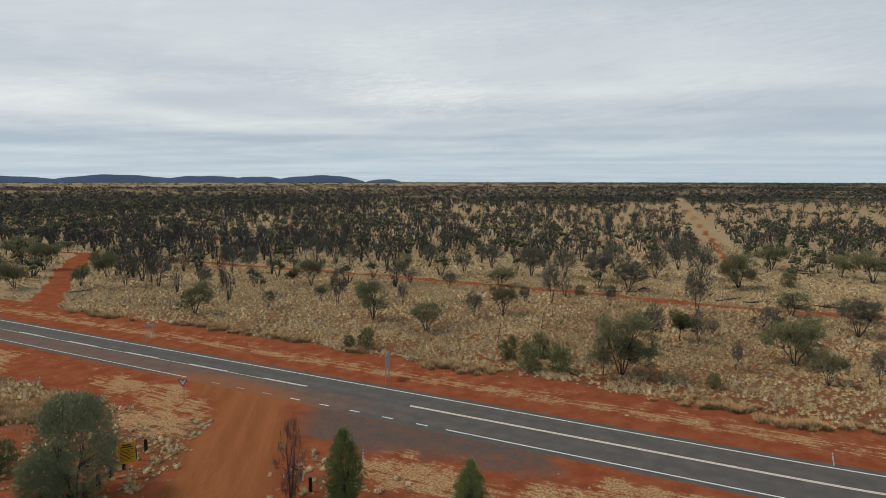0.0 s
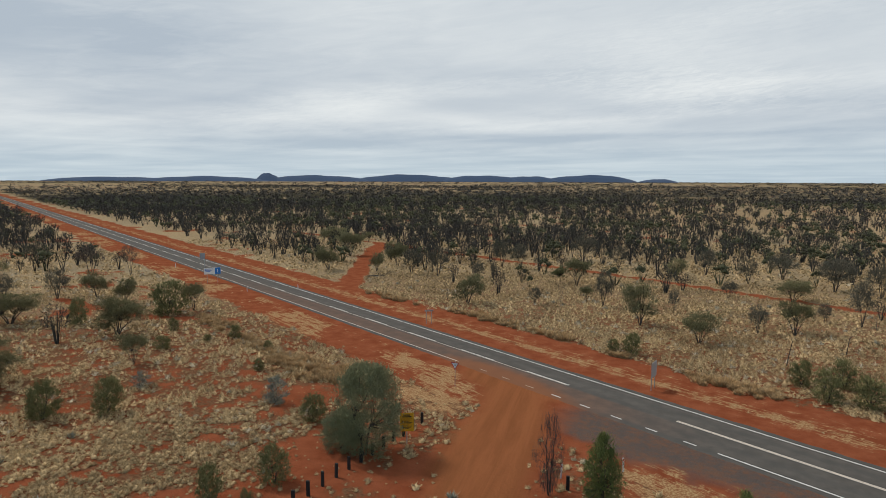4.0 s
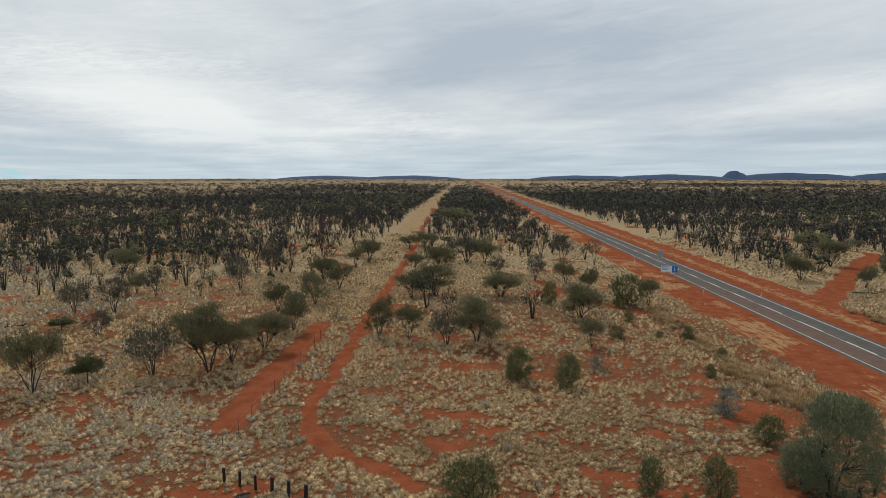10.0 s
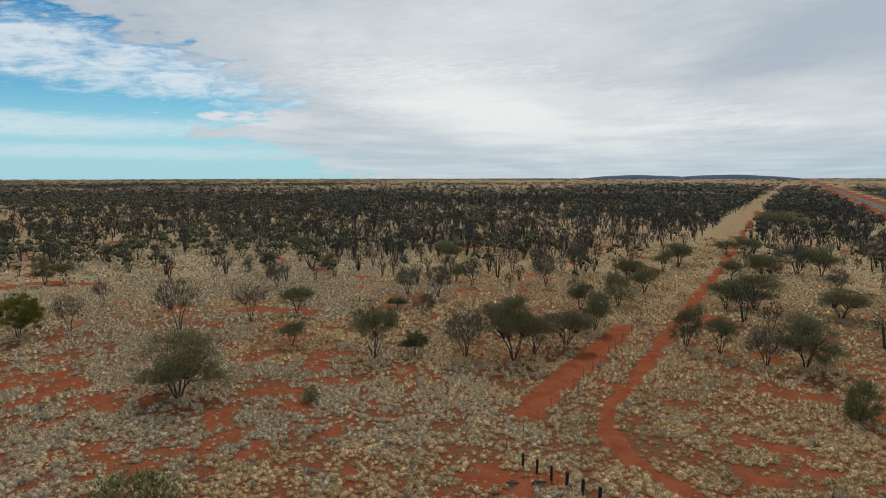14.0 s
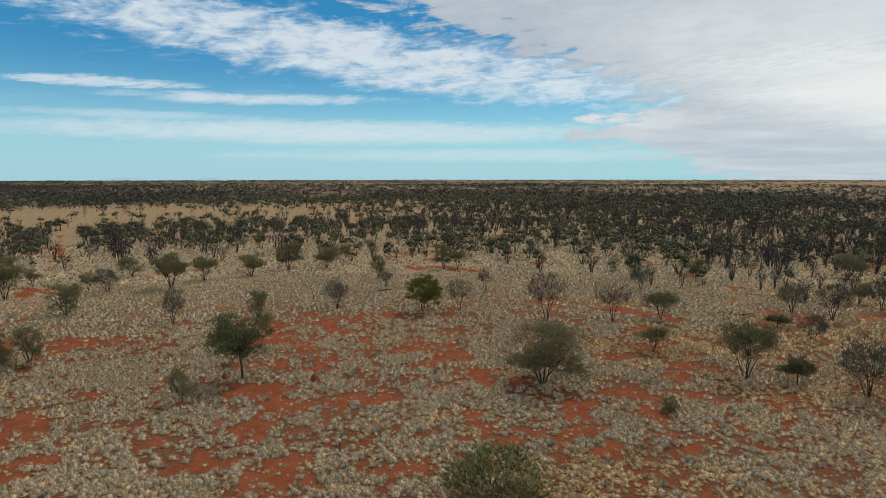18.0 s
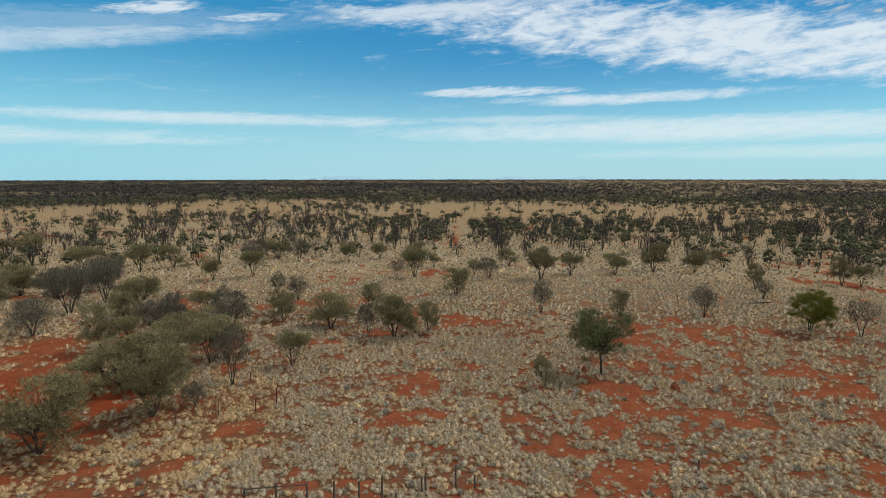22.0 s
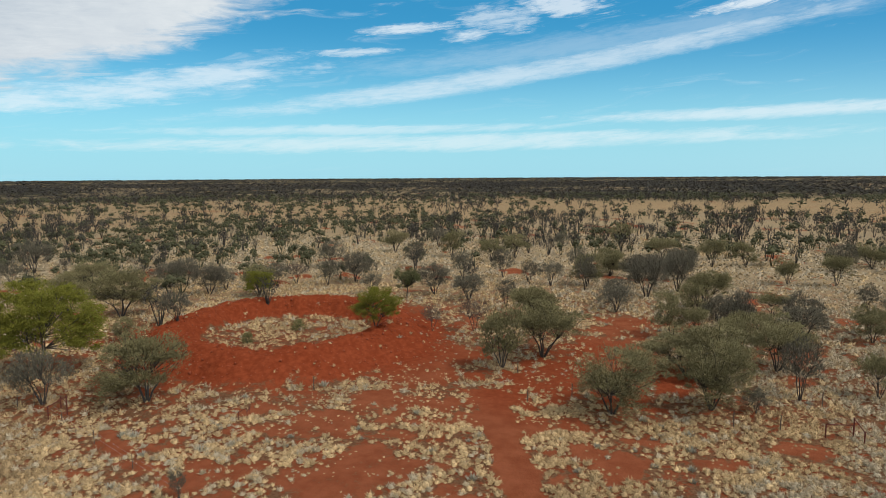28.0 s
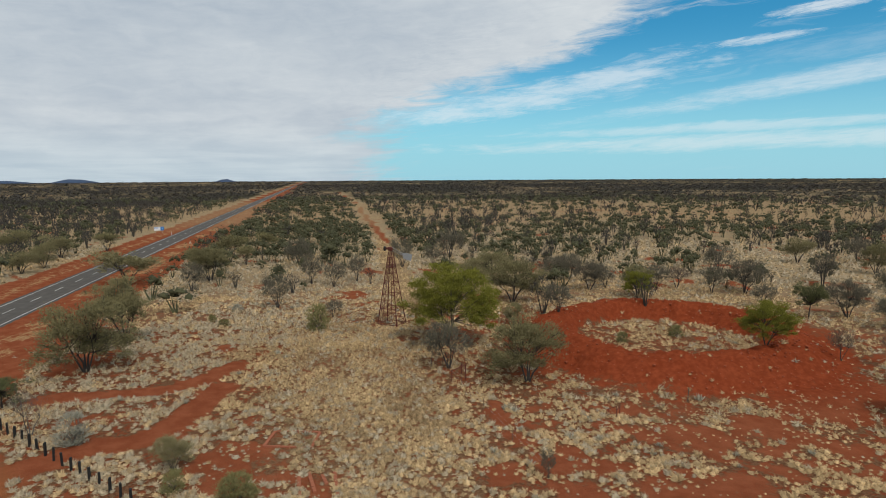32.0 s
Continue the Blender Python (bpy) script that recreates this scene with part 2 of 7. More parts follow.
def ground_material():
    m, n = material("red earth and dry grass")
    at = n.add("ShaderNodeTexCoord").outputs["Object"]
    bare = n.add("ShaderNodeAttribute", {"attribute_name": "bare"}).outputs["Fac"]
    pale = n.add("ShaderNodeAttribute", {"attribute_name": "pale"}).outputs["Fac"]
    wood = n.add("ShaderNodeAttribute", {"attribute_name": "wood"}).outputs["Fac"]
    big, mid, fine = n.noise(at, 0.035, 4), n.noise(at, 0.55, 6, 0.6), n.noise(at, 6.0, 5, 0.65)
    clod, far = n.noise(at, 1.9, 4, 0.6), n.add("ShaderNodeAttribute", {"attribute_name": "sward"}).outputs["Fac"]
    soil = n.mix(n.ramp(mid, 0.3, 0.7), (0.212, 0.056, 0.024, 1), (0.282, 0.087, 0.040, 1))
    soil = n.mix(n.math("MULTIPLY", n.ramp(fine, 0.45, 0.75), 0.4), soil, (0.20, 0.068, 0.034, 1))
    stones = n.noise(at, 22.0, 2, 0.5)
    soil = n.mix(n.math("MULTIPLY", n.ramp(stones, 0.62, 0.72), 0.5), soil, (0.13, 0.040, 0.020, 1))
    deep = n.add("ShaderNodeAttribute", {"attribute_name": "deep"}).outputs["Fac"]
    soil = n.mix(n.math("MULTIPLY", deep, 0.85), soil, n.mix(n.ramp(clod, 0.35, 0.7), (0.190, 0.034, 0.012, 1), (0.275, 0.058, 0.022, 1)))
    litter = n.mix(n.ramp(fine, 0.40, 0.62), (0.19, 0.102, 0.054, 1), (0.115, 0.050, 0.025, 1))
    litter = n.mix(n.ramp(n.math("ADD", n.math("MULTIPLY", clod, 0.6), n.math("MULTIPLY", mid, 0.4)), 0.48, 0.57), litter, (0.215, 0.055, 0.024, 1))
    straw = n.mix(n.ramp(big, 0.35, 0.65), (0.37, 0.268, 0.150, 1), (0.32, 0.245, 0.150, 1))
    straw = n.mix(n.math("MULTIPLY", n.ramp(clod, 0.45, 0.65), 0.45), straw, (0.18, 0.126, 0.075, 1))
    straw = n.mix(n.math("MULTIPLY", n.ramp(mid, 0.52, 0.68), 0.3), straw, (0.30, 0.14, 0.075, 1))
    grass = n.mix(far, litter, straw)
    edge = n.math("ADD", bare, n.math("ADD", n.math("MULTIPLY", n.math("SUBTRACT", mid, 0.5), 0.8), n.math("MULTIPLY", n.math("SUBTRACT", fine, 0.5), 0.6)))
    edge = n.math("ADD", edge, n.math("MULTIPLY", n.math("SUBTRACT", clod, 0.5), 0.7))
    colour = n.mix(n.ramp(edge, 0.34, 0.64), grass, soil)
    dry = n.mix(n.ramp(mid, 0.3, 0.7), (0.39, 0.280, 0.150, 1), (0.32, 0.212, 0.112, 1))
    dry = n.mix(n.ramp(n.math("ADD", n.math("MULTIPLY", clod, 0.55), n.math("MULTIPLY", fine, 0.45)), 0.45, 0.56, 0.0, 0.65), dry, (0.19, 0.105, 0.056, 1))
    # flattened straw in streaks along the verges; packed pale dust where cars turn
    verge = n.add("ShaderNodeAttribute", {"attribute_name": "verge"}).outputs["Fac"]
    worn = n.add("ShaderNodeAttribute", {"attribute_name": "worn"}).outputs["Fac"]
    lane = n.stretch(at, 27, 0.15, 1.6)
    streaks = n.math("ADD", n.math("ADD", n.math("MULTIPLY", n.noise(lane, 1.3, 7, 0.75), 0.5), n.math("MULTIPLY", clod, 0.2)), n.math("MULTIPLY", mid, 0.3))
    flat = n.mix(n.ramp(fine, 0.35, 0.65), (0.44, 0.29, 0.142, 1), (0.25, 0.105, 0.048, 1))
    colour = n.mix(n.math("MULTIPLY", n.ramp(n.math("ADD", streaks, n.math("MULTIPLY", n.math("SUBTRACT", verge, 0.5), 0.16)), 0.505, 0.57), n.ramp(verge, 0.02, 0.3)), colour, flat)
    tracks = n.noise(n.stretch(at, -99, 0.08, 0.9), 0.8, 7, 0.7, 0.6)
    packed = n.mix(n.ramp(tracks, 0.35, 0.65), (0.225, 0.080, 0.032, 1), (0.290, 0.104, 0.042, 1))
    colour = n.mix(worn, colour, packed)
    gravel = n.add("ShaderNodeAttribute", {"attribute_name": "gravel"}).outputs["Fac"]
    chips = n.mix(n.ramp(n.math("ADD", n.math("MULTIPLY", clod, 0.6), n.math("MULTIPLY", mid, 0.4)), 0.40, 0.62), (0.088, 0.078, 0.070, 1), (0.145, 0.082, 0.055, 1))
    chips = n.mix(n.math("MULTIPLY", n.ramp(stones, 0.5, 0.66), 0.5), chips, (0.16, 0.14, 0.12, 1))
    colour = n.mix(n.math("MULTIPLY", gravel, 0.92), colour, chips)
    colour = n.mix(n.math("MULTIPLY", pale, n.ramp(mid, 0.30, 0.58, 0.4, 0.95)), colour, dry)
    scrub = n.noise(at, 0.03, 6, 0.7)
    leaf = n.mix(n.ramp(scrub, 0.4, 0.62), (0.034, 0.032, 0.022, 1), (0.080, 0.070, 0.042, 1))
    colour = n.mix(n.math("MULTIPLY", wood, n.ramp(scrub, 0.60, 0.66, 1.0, 0.7)), colour, leaf)
    finish(n, colour, 0.95, 0, n.math("ADD", n.math("ADD", fine, n.math("MULTIPLY", clod, 1.2)), n.math("MULTIPLY", stones, 0.5)), 0.8, 0.12, 0.0)
    return m


def tinted(name, low, high, other=None, rough=0.85, spec=0.15, lift=1.6, fibres=False):
    """A leafy or grassy surface, whose colour goes from low to high with the tint that each plant carries."""
    m, n = material(name)
    tint = n.add("ShaderNodeAttribute", {"attribute_name": "tint"}).outputs["Fac"]
    isle = n.add("ShaderNodeNewGeometry").outputs["Random Per Island"]
    colour = n.mix(tint, (*low, 1), (*high, 1))
    if other and fibres:
        colour = n.mix(n.add("ShaderNodeAttribute", {"attribute_name": "grey"}).outputs["Fac"], colour, (*other, 1))
    elif other:
        colour = n.mix(n.ramp(tint, 0.62, 0.68), colour, (*other, 1))
    colour = n.mix(1.0, colour, n.add("ShaderNodeCombineColor", None, i0=n.ramp(isle, 0, 1, 0.66, 1.24), i1=n.ramp(isle, 0, 1, 0.66, 1.24), i2=n.ramp(isle, 0, 1, 0.66, 1.24)).outputs[0], "MULTIPLY")
    bump = None
    if fibres:
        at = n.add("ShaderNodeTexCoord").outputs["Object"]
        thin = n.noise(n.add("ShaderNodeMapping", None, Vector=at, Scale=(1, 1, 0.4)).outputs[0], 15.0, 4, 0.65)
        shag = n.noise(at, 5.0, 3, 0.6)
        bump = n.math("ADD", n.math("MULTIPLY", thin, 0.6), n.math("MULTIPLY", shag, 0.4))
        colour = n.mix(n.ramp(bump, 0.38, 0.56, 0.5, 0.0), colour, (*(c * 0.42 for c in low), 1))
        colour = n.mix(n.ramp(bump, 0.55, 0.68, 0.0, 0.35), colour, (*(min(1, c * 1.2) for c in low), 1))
    finish(n, colour, rough, spec=spec, lift=lift)
    return m


def foliage(name, low, high):
    """Leaves whose colour goes from low to high, plant by plant and leaf by leaf."""
    m, n = material(name)
    isle = n.add("ShaderNodeNewGeometry").outputs["Random Per Island"]
    each = n.add("ShaderNodeObjectInfo").outputs["Random"]
    colour = n.mix(n.math("ADD", n.math("MULTIPLY", isle, 0.55), n.math("MULTIPLY", each, 0.45)), (*low, 1), (*high, 1))
    finish(n, colour, 0.8, spec=0.04, lift=1.1)
    return m


def plain(name, colour, rough=0.7, metal=0.0, vary=0.25, scale=8.0, bump=0.2):
    m, n = material(name)
    at = n.add("ShaderNodeTexCoord").outputs["Object"]
    grain, blotch = n.noise(at, scale, 6, 0.6), n.noise(at, scale * 0.15, 3)
    dark = tuple(c * (1 - vary) for c in colour)
    light = tuple(min(1, c * (1 + vary)) for c in colour)
    finish(n, n.mix(n.math("ADD", n.math("MULTIPLY", grain, 0.6), n.math("MULTIPLY", blotch, 0.4)), (*dark, 1), (*light, 1)), rough, metal, grain, bump, 0.01)
    return m


def asphalt_material():
    m, n = material("worn asphalt")
    at = n.add("ShaderNodeTexCoord").outputs["Object"]
    across = n.add("ShaderNodeAttribute", {"attribute_name": "across"}).outputs["Fac"]
    dust = n.add("ShaderNodeAttribute", {"attribute_name": "dust"}).outputs["Fac"]
    grit, mid = n.noise(at, 14, 4, 0.7), n.noise(at, 0.7, 5, 0.6)
    base = n.mix(n.ramp(mid, 0.3, 0.7), (0.082, 0.073, 0.063, 1), (0.112, 0.098, 0.083, 1))
    base = n.mix(n.math("MULTIPLY", n.ramp(grit, 0.5, 0.7), 0.35), base, (0.098, 0.089, 0.08, 1))
    # tyres polish and darken two bands in each lane
    ruts = n.math("PINGPONG", n.math("ADD", across, 0.85), 0.85)
    base = n.mix(n.math("MULTIPLY", n.ramp(ruts, 0.25, 0.7), 0.35), base, (0.070, 0.066, 0.060, 1))
    red = n.ramp(n.math("ADD", dust, n.math("MULTIPLY", n.math("SUBTRACT", mid, 0.5), 0.3)), 0.1, 0.95)
    base = n.mix(red, base, n.mix(mid, (0.170, 0.072, 0.036, 1), (0.225, 0.092, 0.044, 1)))
    finish(n, base, 0.9, 0, grit, 0.25, 0.01, 0.1)
    return m


GROUND = ground_material()
ASPHALT = asphalt_material()
PAINT = plain("worn white road paint", (0.60, 0.57, 0.52), 0.7, vary=0.25, scale=3)
PAINT_WARM = plain("dust-stained road paint", (0.55, 0.46, 0.37), 0.7, vary=0.25, scale=3)
PAINT_DUSTY = plain("paint under red dust", (0.33, 0.22, 0.15), 0.8, vary=0.3, scale=3)
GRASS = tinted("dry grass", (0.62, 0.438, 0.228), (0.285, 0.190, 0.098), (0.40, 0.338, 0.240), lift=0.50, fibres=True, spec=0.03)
SCRUB = tinted("dry brown scrub", (0.46, 0.275, 0.122), (0.56, 0.350, 0.165), lift=1.0, fibres=True)
SALT = tinted("silvery grey saltbush", (0.27, 0.245, 0.175), (0.37, 0.335, 0.25), lift=0.9)
WOODS = tinted("dark woodland", (0.044, 0.038, 0.033), (0.064, 0.057, 0.042), (0.078, 0.076, 0.038), lift=0.6)
BARK = plain("dark bark", (0.060, 0.050, 0.043), 0.9, vary=0.4, scale=12)
BARK_GREY = plain("weathered grey wood", (0.12, 0.10, 0.085), 0.9, vary=0.35, scale=12)
LEAF = {
    "mulga": foliage("grey-green leaves", (0.138, 0.120, 0.055), (0.232, 0.198, 0.098)),
    "dark": foliage("dry dark twigs", (0.080, 0.070, 0.050), (0.152, 0.134, 0.092)),
    "umber": foliage("brown twigs", (0.085, 0.060, 0.045), (0.14, 0.10, 0.075)),
    "green": foliage("green leaves", (0.082, 0.086, 0.036), (0.160, 0.158, 0.070)),
    "yellow": foliage("yellow-green leaves", (0.092, 0.094, 0.014), (0.185, 0.176, 0.030)),
    "silver": foliage("grey-blue leaves", (0.148, 0.148, 0.072), (0.265, 0.254, 0.134)),
    "bush": foliage("olive green leaves", (0.122, 0.111, 0.043), (0.225, 0.200, 0.084)),
    "salt": foliage("silvery saltbush leaves", (0.20, 0.19, 0.14), (0.32, 0.30, 0.23)),
    "fresh": foliage("fresh green leaves", (0.105, 0.120, 0.034), (0.225, 0.230, 0.082)),
    "burnt": foliage("burnt black twigs", (0.040, 0.036, 0.032), (0.080, 0.073, 0.065)),
}
RUST = plain("rusted steel", (0.115, 0.032, 0.022), 0.85, 0.0, vary=0.5, scale=6)
STEEL = plain("galvanised steel", (0.42, 0.42, 0.41), 0.5, 0.6, vary=0.2, scale=6)
SIGN_BACK = plain("dull aluminium", (0.36, 0.37, 0.38), 0.55, 0.4, vary=0.15, scale=4)
WHITE = plain("white sheeting", (0.74, 0.74, 0.72), 0.5, vary=0.06, scale=3)
RED = plain("red sheeting", (0.33, 0.02, 0.03), 0.5, vary=0.1, scale=3)
BLUE = plain("blue sheeting", (0.02, 0.17, 0.50), 0.5, vary=0.1, scale=3)
YELLOW = plain("amber sheeting", (0.62, 0.32, 0.015), 0.55, vary=0.12, scale=3)
BLACK = plain("black paint", (0.018, 0.017, 0.016), 0.7, vary=0.3, scale=5)
ASH = plain("grey-black ash", (0.050, 0.044, 0.041), 1.0, vary=0.5, scale=14)
TIMBER = plain("old split timber", (0.10, 0.075, 0.058), 0.9, vary=0.4, scale=9)
CLOD = plain("dug red earth", (0.27, 0.066, 0.028), 0.95, vary=0.35, scale=5, bump=0.6)
MOUND = plain("red termite earth", (0.20, 0.055, 0.026), 0.95, vary=0.4, scale=5, bump=0.6)
# distance haze is put into these base colours: blue, then almost sky pale
HILL_HAZE = plain("distant ranges in blue haze colour", (0.045, 0.072, 0.125), 1.0, vary=0.15, scale=0.004, bump=0)
HILL_PALE_HAZE = plain("far ranges in pale haze colour", (0.38, 0.56, 0.66), 1.0, vary=0.05, scale=0.004, bump=0)

# ---- the plan ----
CAMP = Vector((54.0, -59.5))  # middle of the earth tank


def value_noise(x, y, scale, seed=0, octaves=4):
    """Smooth noise from 0 to 1, for arrays."""
    total, weight, amount = np.zeros_like(x, dtype=float), 0.0, 1.0
    rs = np.random.RandomState(seed + 11)
    for k in range(octaves):
        grid = rs.rand(256, 256)
        gx, gy = x * scale * 2 ** k + 17.3 * k, y * scale * 2 ** k + 9.1 * k
        ix, iy = np.floor(gx).astype(int), np.floor(gy).astype(int)
        fx, fy = gx - ix, gy - iy
        fx, fy = fx * fx * (3 - 2 * fx), fy * fy * (3 - 2 * fy)
        g = lambda a, b: grid[(ix + a) % 256, (iy + b) % 256]
        total += amount * ((g(0, 0) * (1 - fx) + g(1, 0) * fx) * (1 - fy) + (g(0, 1) * (1 - fx) + g(1, 1) * fx) * fy)
        weight, amount = weight + amount, amount * 0.55
    return total / weight


def smooth(v, lo, hi):
    t = np.clip((v - lo) / (hi - lo), 0, 1)
    return t * t * (3 - 2 * t)


def to_line(x, y, points):
    """Distance from each place to a bent line, and whether it lies to the left of it (plus) or to the right."""
    best, side = np.full(x.shape, 1e9), np.ones(x.shape)
    for (ax, ay), (bx, by) in zip(points, points[1:]):
        dx, dy = bx - ax, by - ay
        t = np.clip(((x - ax) * dx + (y - ay) * dy) / (dx * dx + dy * dy), 0, 1)
        d = np.hypot(x - ax - t * dx, y - ay - t * dy)
        s = np.sign(dx * (y - ay) - dy * (x - ax))
        near = d < best
        best, side = np.where(near, d, best), np.where(near, s, side)
    return best, side


def road_middle():
    """The highway's middle line, from west to east: two straights and a bend between them."""
    corner = Vector((35.3, 33.8))
    west, east, first = Vector((-0.8926, 0.4509)), Vector((0.9637, -0.2670)), Vector((0.9752, -0.2215))
    pts = [corner + west * d for d in (4800, 2400, 1200, 600, 400, 300, 220, 160, 130, 110, 95, 80, 65, 50, 40, 30, 22)]
    a, b = corner + west * 14, corner + first * 14
    for k in range(9):
        t = k / 8
        pts.append(a * (1 - t) ** 2 + corner * 2 * t * (1 - t) + b * t * t)
    pts += [corner + first * d for d in (24, 38, 52, 66)]
    last = pts[-1]
    return [tuple(p) for p in pts + [last + east * d for d in (12, 30, 45, 60, 80, 100, 130, 170, 230, 300, 420, 600, 1200, 2400, 4800)]]


ROAD = road_middle()
TRACKS = [  # half width, its line
    (1.6, [(-96, 166), (-51, 146), (-10, 127), (22, 110), (46, 96), (60, 90), (110, 66), (170, 40)]),
    (2.5, [(-60, 84), (-64, 98), (-74, 118), (-80, 130), (-96, 166)]),
    (1.2, [(-96, 166), (-150, 190)]),
    (0.9, [(-36, 14), (-44, 10.5), (-48, 10.3), (-52, 11.2), (-59, 15.2), (-77, 23.8), (-106, 38.3)]),
    (1.0, [(-106, 38.3), (-170, 70), (-234, 100.5), (-420, 190)]),
    (1.5, [(-51, 4.4), (-56, 6.4), (-61, 9), (-73, 15.4), (-82, 20)]),
    (1.2, [(-62, 66), (-76, 62), (-100, 66)]),
    (1.5, [(22.4, -52), (19, -44.7), (15.8, -39.7), (12, -34)]),
    (1.5, [(68.7, -11.2), (65.2, -7.0), (63.5, -3.3), (64.2, 0.5), (66, 6)]),
    (1.7, [(62, -9), (60.1, -7.5), (55.6, -5.1), (53.3, -3.2), (52.1, -0.8), (52.6, 2.0), (50, 8)]),
    (0.8, [(66, 140), (100, 236), (169, 432)]),
    (0.8, [(-70, -170), (-86, -205), (-99, -238)]),
    (1.3, [(178, -74), (330, -122), (480, -171), (900, -290)]),
]
CLEARINGS = [  # half width of pale mown grass, its line
    (3.6, [(-84, 20), (-108, 33.5), (-235.5, 95.5), (-560, 256), (-1400, 684)]),
    (2.4, [(66, 140), (100, 236), (169, 432), (260, 690)]),
    (2.9, [(92, -42), (178, -73), (330, -121), (480, -171), (900, -290)]),
    (1.8, [(-70, -170), (-86, -205), (-99, -238), (-118, -262), (-128, -300)]),
]
# bare red patches: x, y, half length, half width, turn
BARE = []


def bare_patch(x, y, a, b, deg):
    BARE.append((x, y, a, b, deg))


# the car park and its mouth on the highway
bare_patch(-15.5, 49, 5.5, 7.5, 20)
bare_patch(-14.5, 38, 9, 6.5, 80)
bare_patch(6, 14, 29, 20, 0)
bare_patch(46, 14, 22, 8, 18)
bare_patch(20, 26, 16, 8, -10)
bare_patch(-25.5, 35, 4.5, 10, 10)
for spot in ((41, -29, 3.5, 1.1, 50), (34, -28.3, 3.2, 1.0, 45), (31.5, -37.5, 4.5, 2.2, 40), (30, -46.5, 5, 2.4, 35), (25.6, -43.5, 4, 1.6, 30), (36, -36, 4, 1.6, 40), (16, -68, 6, 11, 10), (19, -58, 5, 8, 10), (8.5, -62, 3, 5, 20), (21, -50, 4, 4, 0), (38, -27.5, 3, 1.5, 0), (46, -29.4, 2, 1, 40),
             (9.5, -66, 5, 9, 0), (17.5, -80, 6, 6, 0), (12, -58.5, 5, 5, 0), (20, -46, 6, 3.2, 0), (10.5, -43, 4.5, 2.7, 0), (14.5, -48, 4, 2.2, 30), (-2.2, -50.7, 3, 1.5, 0), (2.5, -46.5, 3, 1.4, 20), (27.5, -47, 5, 3, 0), (31, -53, 5, 4, 0),
             (78, 4, 7, 3, -10), (92, 3, 9, 2.5, -14), (-39.6, 2.8, 4.2, 2.8, 70)):
    bare_patch(*spot)
for spot in ((33.5, -60.5, 6, 5, 20), (30, -54, 6, 3, 30), (18.5, -86, 5, 4, 20), (13, -70, 4, 6, 0), (84, -88, 5, 3, -45), (76, -101, 6, 3, -40), (60, -109, 5, 2.4, -40), (47, -119, 6, 2.6, -30), (103, -37, 3.2, 3, 20),
             (125, -48.6, 4, 2.6, 20), (120, -60, 4, 2.2, 0), (-49, -21, 4.5, 1.6, 30), (-37.8, -22.6, 4, 1.3, 20)):
    bare_patch(*spot)
bare_patch(-44.7, 22.9, 2.6, 1.3, 63)
bare_patch(-51.2, 34.3, 2.2, 1.7, 56)
bare_patch(-41.8, 23.3, 1.7, 0.9, 61)
bare_patch(-35.2, 34.5, 1.6, 1.3, 46)
bare_patch(-38.6, 26.4, 1.1, 0.8, 56)
bare_patch(-41.8, 45.1, 1.3, 1.1, 43)
bare_patch(-31.5, 26.5, 2.7, 0.9, 50)
bare_patch(-33.5, 46.3, 2.1, 1.6, 36)
bare_patch(-108.3, -1.9, 2.1, 2.3, 91)
bare_patch(-102.7, 19.4, 1.8, 1.9, 79)
bare_patch(-56.9, 29.1, 3.6, 1.8, 63)
bare_patch(-46.6, 20.5, 1.2, 1.4, 66)
bare_patch(-41.6, 23.1, 1.1, 1.1, 61)
bare_patch(-39.6, 20.1, 2.5, 0.8, 63)
bare_patch(-39.4, 40.1, 2.0, 1.2, 45)
bare_patch(-35.6, 36.9, 1.4, 1.0, 44)
bare_patch(-38.8, 26.1, 1.3, 0.9, 56)
bare_patch(-30.8, 26.6, 3.4, 1.0, 49)
bare_patch(-25.5, 32.7, 2.2, 1.1, 38)
bare_patch(-45.0, 32.2, 1.6, 0.7, 54)
bare_patch(-67.2, -16.9, 2.4, 2.2, 104)
bare_patch(-80.8, -26.2, 1.8, 1.3, 108)
bare_patch(-90.9, -38.9, 1.2, 1.6, 113)
bare_patch(-54.8, -20.3, 4.0, 1.2, 110)
bare_patch(-51.4, -15.0, 1.9, 1.4, 106)
bare_patch(-58.5, -12.2, 2.7, 0.7, 102)
bare_patch(-42.6, -22.6, 2.3, 1.0, 118)
bare_patch(-40.1, -24.0, 1.5, 0.7, 121)
bare_patch(-42.0, -14.9, 0.9, 1.1, 110)
bare_patch(-52.6, -8.7, 1.5, 0.8, 99)
bare_patch(-47.0, -5.7, 1.3, 0.5, 97)
bare_patch(-16.2, -49.1, 4.7, 1.2, 162)
bare_patch(-13.4, -47.9, 3.2, 0.8, 164)
bare_patch(-19.2, -55.1, 1.9, 2.0, 161)
bare_patch(-23.8, -45.1, 1.8, 1.7, 152)
bare_patch(-23.6, -38.3, 2.5, 0.9, 148)
bare_patch(-30.9, -40.7, 1.9, 2.2, 143)
bare_patch(-34.6, -41.8, 2.0, 1.1, 140)
bare_patch(-47.6, -49.4, 3.2, 2.0, 136)
bare_patch(-41.7, -53.0, 3.7, 1.3, 142)
bare_patch(-41.6, -36.6, 3.1, 1.2, 131)
bare_patch(-47.3, -35.1, 3.3, 1.1, 127)
bare_patch(-52.9, -34.2, 2.3, 0.9, 123)
bare_patch(-39.8, -23.8, 3.0, 0.8, 121)
bare_patch(-32.1, -26.3, 2.3, 1.2, 129)
bare_patch(-66.5, -24.1, 2.4, 2.2, 110)
